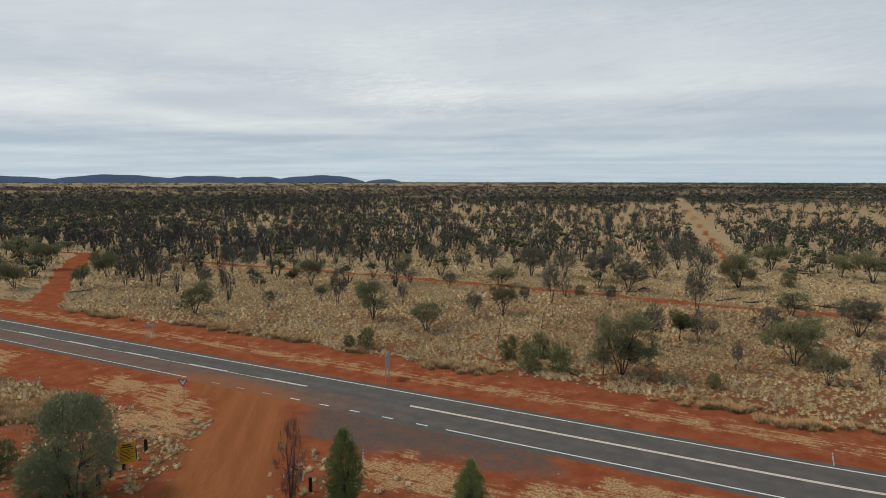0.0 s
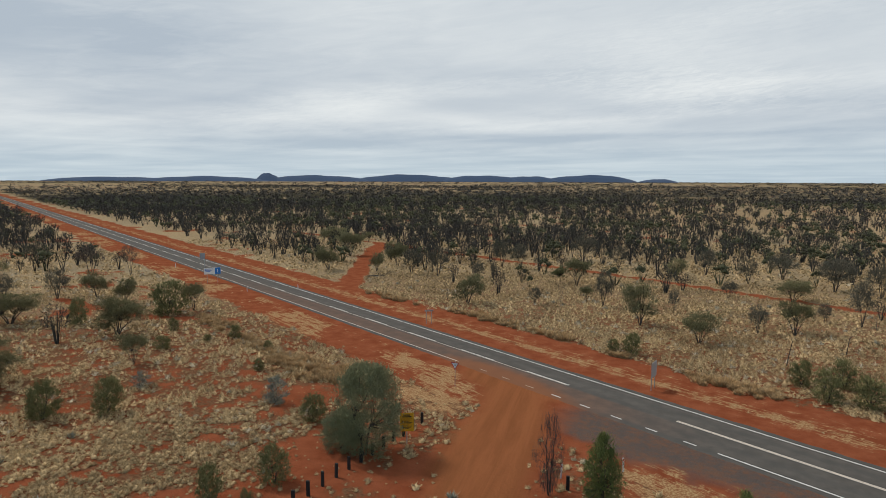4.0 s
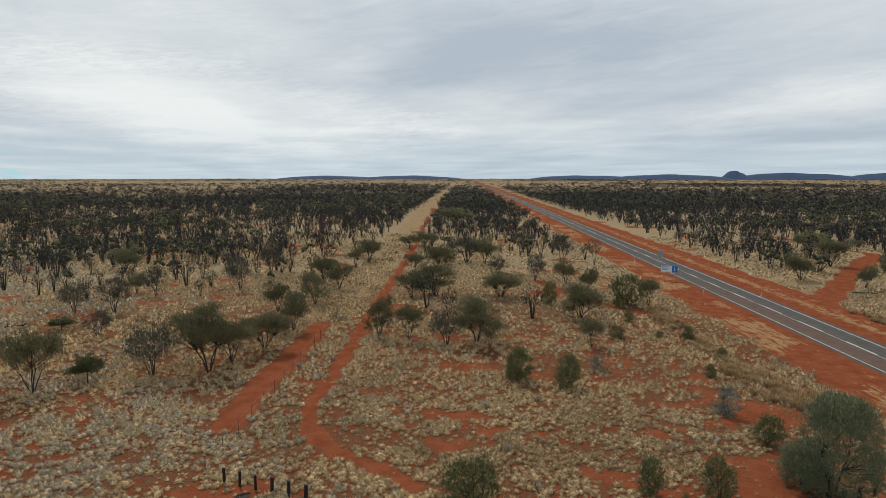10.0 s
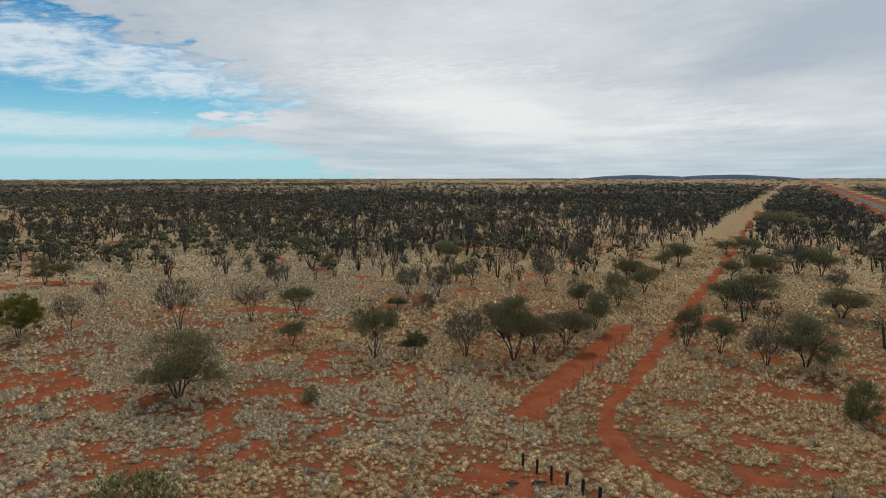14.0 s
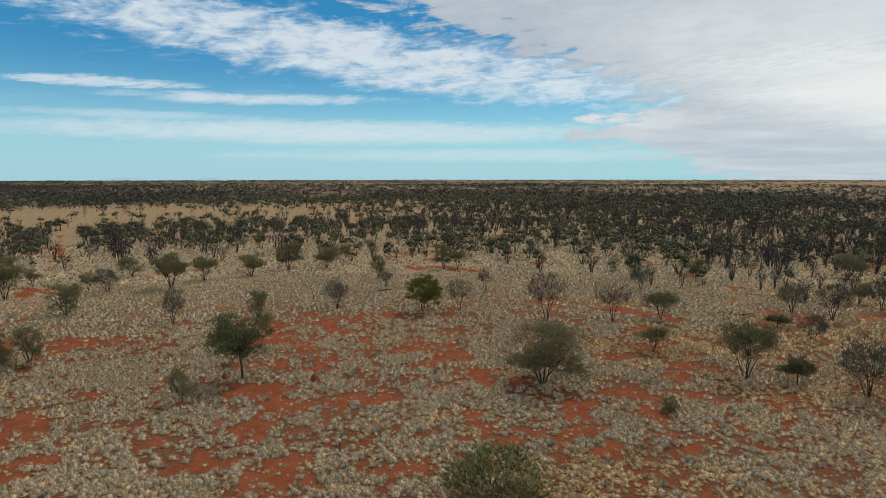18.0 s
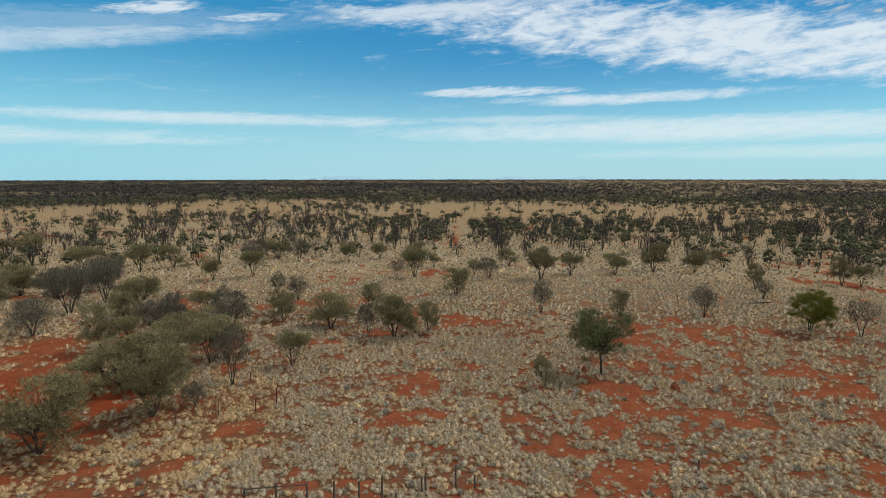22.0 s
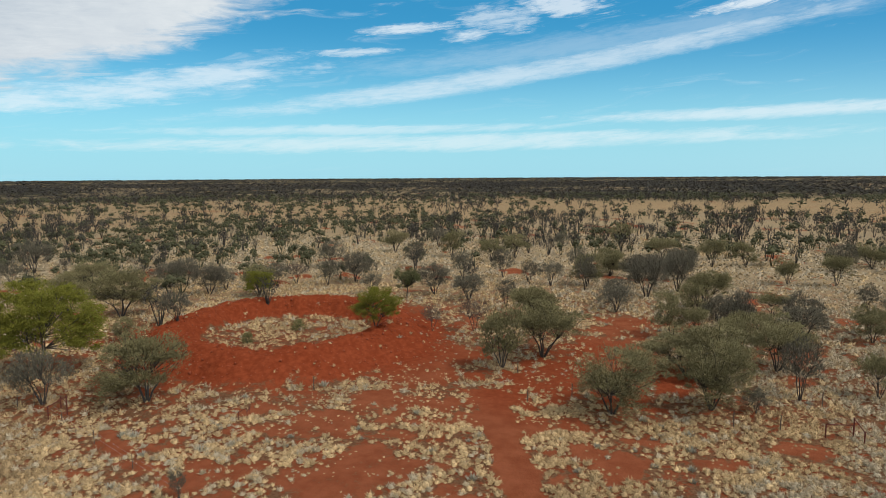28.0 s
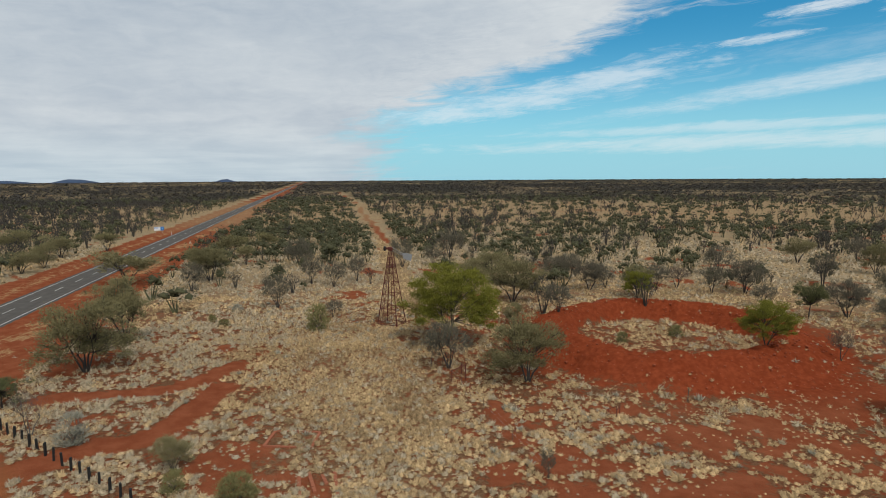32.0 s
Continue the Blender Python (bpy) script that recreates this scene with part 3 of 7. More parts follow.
bare_patch(-52.0, -16.1, 2.3, 1.8, 107)
bare_patch(-55.1, -20.4, 3.0, 1.5, 110)
bare_patch(-42.1, -15.9, 1.2, 1.8, 111)
bare_patch(-59.2, -14.2, 2.5, 0.9, 104)
bare_patch(-53.2, -9.7, 2.1, 0.7, 100)
bare_patch(-73.0, -52.5, 1.5, 1.5, 126)
bare_patch(-92.0, -41.1, 1.3, 1.8, 114)
bare_patch(-80.2, -35.1, 1.5, 1.3, 114)
bare_patch(-67.7, -58.2, 3.3, 1.9, 131)
bare_patch(-64.2, -47.5, 4.4, 1.5, 127)
bare_patch(-89.0, -23.7, 1.9, 1.7, 105)
bare_patch(-14.3, -68.4, 1.6, 1.1, 168)
bare_patch(-27.4, -59.6, 2.3, 1.1, 155)
bare_patch(-29.6, -44.2, 1.0, 0.8, 146)
bare_patch(20.1, -59.4, 4.5, 2.0, 19)
bare_patch(16.6, -70.7, 6.6, 4.0, 13)
bare_patch(20.4, -52.0, 2.6, 2.2, 21)
bare_patch(17.6, -45.4, 2.6, 2.2, 21)
bare_patch(12.9, -44.3, 2.3, 1.2, 16)
bare_patch(6.7, -62.7, 3.9, 1.9, 6)
bare_patch(4.3, -50.6, 3.2, 0.6, 5)
bare_patch(-5.3, -41.6, 1.6, 0.7, 173)
bare_patch(-14.2, -51.5, 2.5, 1.4, 165)
bare_patch(-15.8, -47.2, 2.8, 1.2, 161)
bare_patch(-26.3, -58.3, 1.2, 1.1, 156)
bare_patch(-22.7, -45.3, 1.1, 1.7, 153)
bare_patch(-30.8, -41.1, 2.2, 1.7, 143)
bare_patch(-24.0, -38.7, 2.4, 0.8, 148)
bare_patch(-8.7, -39.1, 1.5, 0.7, 167)
bare_patch(-43.4, -48.9, 3.7, 1.1, 138)
bare_patch(-40.7, -36.8, 1.3, 1.2, 132)
bare_patch(-12.7, -74.9, 2.8, 1.9, 170)
bare_patch(48.9, -124.4, 2.0, 2.0, 21)
bare_patch(38.3, -39.8, 4.4, 1.4, 44)
bare_patch(30.9, -39.8, 2.8, 1.4, 38)
bare_patch(22.3, -49.7, 4.5, 1.8, 24)
bare_patch(17.1, -42.2, 3.4, 0.9, 22)
bare_patch(14.3, -38.5, 1.5, 1.9, 20)
bare_patch(16.2, -47.2, 2.7, 1.3, 19)
bare_patch(15.2, -71.4, 7.1, 5.3, 12)
bare_patch(9.9, -65.4, 3.4, 3.5, 9)
bare_patch(7.9, -47.5, 3.4, 0.7, 9)
bare_patch(39.6, -30.5, 2.5, 1.5, 52)
bare_patch(35.4, -29.5, 1.2, 1.3, 50)
bare_patch(31.5, -30.4, 2.3, 1.1, 46)
bare_patch(25.7, -40.2, 2.7, 1.1, 33)
bare_patch(-2.2, -52.2, 2.1, 0.8, 178)
bare_patch(32.8, -58.0, 3.7, 2.9, 29)
bare_patch(109.2, -118.2, 7.1, 3.4, 43)
bare_patch(94.2, -119.5, 4.1, 3.1, 38)
bare_patch(48.5, -122.0, 3.6, 3.1, 22)
bare_patch(83.3, -96.6, 3.4, 2.9, 41)
bare_patch(97.5, -93.7, 4.7, 3.2, 46)
bare_patch(58.7, 3.0, 4.7, 1.3, 93)
bare_patch(53.0, -3.6, 2.7, 2.2, 86)
bare_patch(60.5, -7.8, 4.2, 1.5, 83)
bare_patch(67.8, -10.7, 1.5, 1.5, 81)
bare_patch(51.8, -9.6, 1.4, 1.0, 80)
bare_patch(100.3, -34.2, 3.8, 2.6, 71)
bare_patch(124.9, -47.5, 2.4, 6.5, 69)
bare_patch(44.3, -28.8, 2.0, 2.4, 57)
bare_patch(33.0, -27.0, 1.6, 1.2, 51)
bare_patch(31.6, -29.7, 1.2, 0.9, 47)
bare_patch(34.5, -36.3, 2.6, 1.0, 44)
bare_patch(31.7, -41.8, 3.9, 1.3, 37)
bare_patch(27.3, -44.1, 2.1, 1.2, 32)
bare_patch(34.3, -55.6, 5.2, 1.9, 32)
bare_patch(23.4, -43.6, 1.9, 1.3, 28)
bare_patch(71.2, -1.0, 3.5, 1.1, 89)
bare_patch(72.0, -21.8, 2.0, 1.0, 73)
bare_patch(-22.3, 37.0, 8.0, 1.6, 86)


def road_offset(x, y):
    d, side = to_line(x, y, ROAD)
    return d * side  # plus to the north, the far side


def height(x, y):
    """The ground's height: flat, but for the earth tank's bank and slight unevenness."""
    r = np.hypot(x - CAMP.x, y - CAMP.y)
    turn = np.arctan2(y - CAMP.y, x - CAMP.x)
    r = r + 0.7 * np.sin(2 * turn + 0.6) + 0.35 * np.sin(5 * turn)
    bank = np.where(r < 13.6, 0.15 + 2.25 * smooth(r, 10.3, 13.3), 2.4 * smooth(r, 20.0, 14.0))
    rough = (value_noise(x, y, 0.5, 3, 3) - 0.5) * 0.5 * smooth(r, 22, 15) * smooth(r, 8, 11)
    lumps = (value_noise(x, y, 0.12, 5, 3) - 0.5) * 0.35
    off = np.abs(road_offset(x, y))
    lumps = lumps * smooth(off, 5.0, 11.0) - 0.05 * smooth(off, 4.1, 3.2)
    return bank + rough + lumps


def cover(x, y):
    """For each place: how bare the soil is, how pale the grass, both 0 to 1."""
    off = road_offset(x, y)
    n1, n2, n3 = value_noise(x, y, 0.09, 21, 4), value_noise(x, y, 0.35, 22, 3), value_noise(x, y, 0.9, 23, 2)
    bare = 0.7 * smooth(n1 + 0.6 * (n2 - 0.5) + 0.3 * (n3 - 0.5), 0.59, 0.77)
    bare = bare * smooth(np.hypot((x + 45) / 12, (y - 5) / 12), 0.9, 1.2)
    ruffle = (n2 - 0.5) * 2.6
    # verges: wide and red, with a mown strip along the middle of the far one
    north = smooth(off + ruffle, 13.5, 11.5) * (off > 0)
    strip = smooth(np.abs(off - 7.2 + ruffle * 0.25), 1.1, 0.5) * (off > 0) * smooth(n2, 0.35, 0.5)
    south = smooth(-off + ruffle * 1.3 - 2.0 * smooth(x, 40, 60) - 2.5 * smooth(x, 58, 76), 12.5, 10.5) * (off <= 0)
    bare = np.maximum(bare, np.maximum(north * (1 - 0.4 * strip), south * (0.84 + 0.16 * smooth(n2, 0.40, 0.6))))
    path = np.zeros_like(x)
    for half, line in TRACKS:
        d, _ = to_line(x, y, line)
        wheel = smooth(d + ruffle * 0.4 + (n3 - 0.5) * 0.7, half + 0.5, half - 0.5)
        bare, path = np.maximum(bare, wheel), np.maximum(path, wheel)
    for cx, cy, a, b, deg in BARE:
        c, s = math.cos(radians(deg)), math.sin(radians(deg))
        u, v = ((x - cx) * c + (y - cy) * s) / a, (-(x - cx) * s + (y - cy) * c) / b
        bare = np.maximum(bare, (0.88 if b > 2.6 else 0.70) * smooth(np.hypot(u, v) + (n2 - 0.5) * 1.5 + (n3 - 0.5) * 1.2, 1.02, 0.6))
    r = np.hypot(x - CAMP.x, y - CAMP.y)
    bare = np.maximum(bare, smooth(r + ruffle, 21.5, 18.0) * np.maximum(smooth(r, 9.8, 11.2), 0.5 * smooth(n2, 0.5, 0.65)) * (0.88 + 0.12 * smooth(n3, 0.62, 0.5)))
    bare = np.maximum(bare, 0.62 * smooth(r, 31, 23) * smooth(r, 18, 20) * smooth(n2 + 0.5 * (n3 - 0.5), 0.42, 0.54))
    pale = np.zeros_like(x)
    for half, line in CLEARINGS:
        d, _ = to_line(x, y, line)
        pale = np.maximum(pale, smooth(d + ruffle * 0.5, half + 1.0, half - 1.0))
    # dense pale meadow before the windmill and beyond the highway
    c, sn = math.cos(radians(-13)), math.sin(radians(-13))
    meadow = smooth(np.hypot(((x - 57) * c + (y + 20.5) * sn) / 30, (-(x - 57) * sn + (y + 20.5) * c) / 8.5) + (n2 - 0.5) * 0.6, 1.15, 0.7)
    across = smooth(off, 14, 19) * smooth(np.hypot(x, y), 210, 130)
    meadow = np.maximum(meadow, 0.75 * across)
    bare = np.where(path > 0.2, bare, bare * (1 - 0.85 * meadow))
    pale = np.maximum(pale, 0.3 * meadow)
    return bare, pale * (1 - path)


YAWS = (-85, -30, 0, 20, 45, 80, 110, 140, 180, 215, 240, 275)


def belt(x, y):
    """The band of open pale grass some way off, 0 to 1."""
    r = np.maximum(np.hypot(x, y), 1)
    yaw = np.degrees(np.arctan2(-x, y))
    turn = np.where(yaw < -90, yaw + 360, yaw)
    n1, n2 = value_noise(x, y, 0.008, 31, 4), value_noise(x, y, 0.0022, 32, 4)
    at = np.interp(turn, YAWS, (0.5, 0.9, 0.7, 0.0, 0.0, 0.05, 0.35, 0.95, 1.0, 0.9, 0.8, 0.6))
    return at * smooth(np.abs(np.log(r / 410.0) + (n1 - 0.5) * 0.5), 0.46, 0.20) * smooth(n1 + 0.4 * (n2 - 0.5), 0.32, 0.48)


def woods(x, y):
    """How densely trees stand beyond the open ground, 0 to 1."""
    r = np.hypot(x, y)
    yaw = np.degrees(np.arctan2(-x, y))
    n1, n2 = value_noise(x, y, 0.008, 31, 4), value_noise(x, y, 0.0022, 32, 4)
    turn = np.where(yaw < -90, yaw + 360, yaw)
    begin = np.interp(turn, YAWS, (130, 130, 125, 105, 92, 98, 122, 155, 150, 105, 100, 110))
    full = np.interp(turn, YAWS, (0.5, 0.45, 0.55, 0.95, 0.85, 0.78, 0.85, 0.8, 0.68, 0.52, 0.6, 0.7))
    open_far = np.interp(turn, YAWS, (0.1, 0.0, 0.8, 0.85, 0.85, 0.85, 0.85, 0.5, 0.0, 0.0, 0.0, 0.3))
    thick = smooth(r, begin * 0.82, begin * 1.45) * (0.45 + 0.55 * smooth(n1, 0.36, 0.56))
    thick = thick * (full + (1 - full) * smooth(r, 220, 420))
    # a belt of open grass some way off, and broken country beyond it
    thick = thick * (1 - 0.96 * belt(x, y))
    far = smooth(r, 760, 1150)
    thick = thick * (1 - open_far * far * smooth(n2 + 0.9 * (n1 - 0.5), 0.33, 0.46))
    clump = smooth(value_noise(x, y, 0.05, 33, 3), 0.36, 0.60)
    thick = thick * (1 - smooth(r, 420, 240) * (0.50 - 0.75 * clump))
    off = np.abs(road_offset(x, y))
    thick = thick * smooth(off, 14, 20)
    for half, line in TRACKS + CLEARINGS:
        d, _ = to_line(x, y, line)
        thick = thick * smooth(d, half + 0.8, half + 3.5)
    return thick


def trodden(x, y):
    """Where straw lies flat on the verges, and where the dust is packed by wheels."""
    off, n2 = road_offset(x, y), value_noise(x, y, 0.12, 61, 3)
    verge = 0.36 * smooth(off, 5.2, 6.2) * smooth(off, 12, 10) + 0.45 * smooth(np.abs(off - 7.4), 1.4, 0.5)
    verge = np.maximum(verge, smooth(-off, 4.6, 5.6) * smooth(-off, 14, 9) * (0.15 + 0.75 * smooth(n2, 0.42, 0.62)))
    for cx, cy, a, b, deg in ((-24, 49.5, 5.5, 2.6, -30), (-2, 40, 7, 2.4, -20), (10, 36, 7, 2.5, -25)):
        c, s = math.cos(radians(deg)), math.sin(radians(deg))
        u, v = ((x - cx) * c + (y - cy) * s) / a, (-(x - cx) * s + (y - cy) * c) / b
        verge = np.maximum(verge, 0.95 * smooth(np.hypot(u, v), 1.2, 0.6))
    worn = np.zeros_like(x)
    for half, line in ((3.1, [(-19.5, 58.5), (-17, 53), (-15.6, 46), (-14.6, 38), (-10, 20)]), (3.6, [(-20.5, 58.6), (-16, 56)]), (8, [(-10, 20), (20, 14), (46, 14), (66, 20)])):
        d, _ = to_line(x, y, line)
        worn = np.maximum(worn, smooth(d + (n2 - 0.5) * 2, half + 1.3, half - 1.0))
    c, sn = math.cos(radians(-25)), math.sin(radians(-25))
    u, v = ((x + 4) * c + (y - 47.6) * sn) / 11.5, (-(x + 4) * sn + (y - 47.6) * c) / 3.3
    gravel = smooth(np.hypot(u, v) + (n2 - 0.5) * 0.9 + (value_noise(x, y, 0.7, 62, 3) - 0.5) * 0.7, 1.25, 0.75) * smooth(x, -13.5, -9.5)
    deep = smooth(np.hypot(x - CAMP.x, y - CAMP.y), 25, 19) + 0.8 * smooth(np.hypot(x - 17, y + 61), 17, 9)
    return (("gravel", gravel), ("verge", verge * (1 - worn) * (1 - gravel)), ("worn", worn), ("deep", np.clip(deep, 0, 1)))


# ---- building helpers ----
def sheet(name, verts, faces, mat, attrs=()):
    """A mesh object from arrays: faces all with the same number of corners."""
    me = bpy.data.meshes.new(name)
    verts, faces = np.asarray(verts, np.float32), np.asarray(faces, np.int32)
    k = faces.shape[1]
    me.vertices.add(len(verts))
    me.vertices.foreach_set("co", verts.ravel())
    me.loops.add(faces.size)
    me.loops.foreach_set("vertex_index", faces.ravel())
    me.polygons.add(len(faces))
    me.polygons.foreach_set("loop_start", np.arange(0, faces.size, k, dtype=np.int32))
    for key, values in attrs:
        me.attributes.new(key, "FLOAT", "POINT").data.foreach_set("value", np.asarray(values, np.float32))
    me.update(calc_edges=True)
    me.materials.append(mat)
    return me


def part(name, bm, mat, parent=None, label=""):
    """Links a bmesh as one mesh object, under a thing or a part."""
    me = bpy.data.meshes.new(name)
    bm.to_mesh(me)
    bm.free()
    me.materials.append(mat)
    ob = new(name, me)
    ob.parent = parent
    if label:
        tagged(ob, label)
    return ob


def thing(name, m, label, category, group=""):
    ob = new(name)
    ob.matrix_world = m
    return tagged(ob, label, category, group)


def box(bm, x0, x1, y0, y1, z0, z1, bevel=0.0):
    made = bmesh.ops.create_cube(bm, size=1, matrix=Matrix.Translation(((x0 + x1) / 2, (y0 + y1) / 2, (z0 + z1) / 2)) @ Matrix.Diagonal((x1 - x0, y1 - y0, z1 - z0, 1)))
    if bevel:
        edges = list({e for v in made["verts"] for e in v.link_edges})
        bmesh.ops.bevel(bm, geom=edges, offset=bevel, segments=1, affect="EDGES")
    return bm


def rod(bm, a, b, r0, r1=None, sides=6):
    a, b = Vector(a), Vector(b)
    r1 = r0 if r1 is None else r1
    m = Matrix.Translation((a + b) / 2) @ (b - a).to_track_quat("Z", "Y").to_matrix().to_4x4()
    bmesh.ops.create_cone(bm, cap_ends=True, segments=sides, radius1=r0, radius2=r1, depth=(b - a).length, matrix=m)
    return bm


def floor_at(x, y):
    return float(height(np.array([float(x)]), np.array([float(y)]))[0])


# ---- ground ----
def build_ground():
    radii, r = [0.0, 6.0, 12.0, 18.0, 22.0, 25.0], 25.0
    while r < 4900:
        r += max(0.6, 0.0195 * r)
        radii.append(min(r, 4900))
    radii, spokes = np.array(radii), 720
    turn = np.arange(spokes) / spokes * 2 * np.pi
    rr, aa = np.meshgrid(radii, turn, indexing="ij")
    x, y = (rr * np.cos(aa)).ravel(), (rr * np.sin(aa)).ravel()
    z = height(x, y) - 0.6 * smooth(np.hypot(x - CAMP.x, y - CAMP.y), 21.4, 20.2)
    bare, pale = cover(x, y)
    pale = np.maximum(pale, 0.95 * belt(x, y))
    wood = woods(x, y) * smooth(np.hypot(x, y), 300, 800)
    i, j = np.meshgrid(np.arange(len(radii) - 1), np.arange(spokes), indexing="ij")
    i, j = i.ravel(), j.ravel()
    k = (j + 1) % spokes
    faces = np.stack([i * spokes + j, (i + 1) * spokes + j, (i + 1) * spokes + k, i * spokes + k], 1)
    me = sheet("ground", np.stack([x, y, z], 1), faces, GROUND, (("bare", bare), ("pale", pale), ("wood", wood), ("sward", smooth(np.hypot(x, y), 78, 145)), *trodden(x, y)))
    me.polygons.foreach_set("use_smooth", np.ones(len(faces), bool))
    return tagged(new("ground", me), "flat red desert earth with dry tussock grass to the horizon", "ground", kind="structure")


build_ground()


def build_tank():
    """The earth tank: a ring bank of dug red earth round a dry floor, gullied and cloddy."""
    rings, spokes = 110, 320
    rr, aa = np.meshgrid(np.linspace(0.05, 22.0, rings), np.arange(spokes) / spokes * 2 * np.pi, indexing="ij")
    x, y = (CAMP.x + rr * np.cos(aa)).ravel(), (CAMP.y + rr * np.sin(aa)).ravel()
    r, turn = rr.ravel(), aa.ravel()
    slope = smooth(r, 8.8, 10.5) * smooth(r, 20.5, 17.0)
    gully = (value_noise(turn * 14, r * 0.22, 1.0, 81, 3) - 0.5) * 0.42
    clods = (value_noise(x, y, 1.3, 82, 4) - 0.5) * 0.75
    z = height(x, y) + slope * (gully + clods) + 0.03 * smooth(r, 22.0, 21.0) - 0.10 * smooth(r, 20.8, 22.0)
    bare, pale = cover(x, y)
    i, j = np.meshgrid(np.arange(rings - 1), np.arange(spokes), indexing="ij")
    i, j = i.ravel(), j.ravel()
    k = (j + 1) % spokes
    faces = np.stack([i * spokes + j, (i + 1) * spokes + j, (i + 1) * spokes + k, i * spokes + k], 1)
    zero = np.zeros_like(x)
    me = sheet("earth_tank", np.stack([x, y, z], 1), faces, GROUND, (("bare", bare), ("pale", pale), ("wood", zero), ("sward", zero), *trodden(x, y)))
    me.polygons.foreach_set("use_smooth", np.ones(len(faces), bool))
    tagged(new("earth_tank", me), "round red earth bank of a dry tank with grass on its floor", "earth tank", kind="structure")


build_tank()


def build_clods():
    """Loose lumps of dug earth on the bank, past counting."""
    rs = np.random.RandomState(83)
    n = 1700
    turn, r = rs.uniform(0, 6.283, n), 10.6 + 9.5 * rs.beta(1.3, 1.7, n)
    x, y = CAMP.x + r * np.cos(turn), CAMP.y + r * np.sin(turn)
    bm = bmesh.new()
    bmesh.ops.create_icosphere(bm, subdivisions=1, radius=0.5)
    for v in bm.verts:
        v.co *= 1 + 0.5 * noise.noise(v.co * 3.1)
    shape = np.array([tuple(v.co) for v in bm.verts])
    faces = np.array([[v.index for v in f.verts] for f in bm.faces])
    bm.free()
    size = 0.10 + 0.42 * rs.beta(0.8, 4.0, n)
    v, f, t = spread(shape, faces, x, y, height(x, y) + 0.05, size, size * rs.uniform(0.6, 1.1, n), rs.uniform(0, 6.28, n), rs.rand(n))
    tagged(new("earth_clods", sheet("earth_clods", v, f, CLOD)), "loose dark red clods of earth on the tank's bank", "earth", kind="stuff")


# ---- the highway ----
def along(line, step, start=0.0, end=None):
    """Places along a bent line, every step metres, with the way it runs there."""
    pts = [Vector(p) for p in line]
    out, run = [], 0.0
    want = start
    for a, b in zip(pts, pts[1:]):
        length = (b - a).length
        while want <= run + length and (end is None or want <= end):
            out.append((a + (b - a) * ((want - run) / length), (b - a).normalized()))
            want += step
        run += length
    return out


def run_at(line, x):
    """How far along the line it crosses this x."""
    run = 0.0
    for (ax, ay), (bx, by) in zip(line, line[1:]):
        length = math.hypot(bx - ax, by - ay)
        if ax <= x <= bx:
            return run + length * (x - ax) / (bx - ax)
        run += length
    return run


NORTH_EDGE, EDGE, SEAL = 2.95, 3.2, 4.05


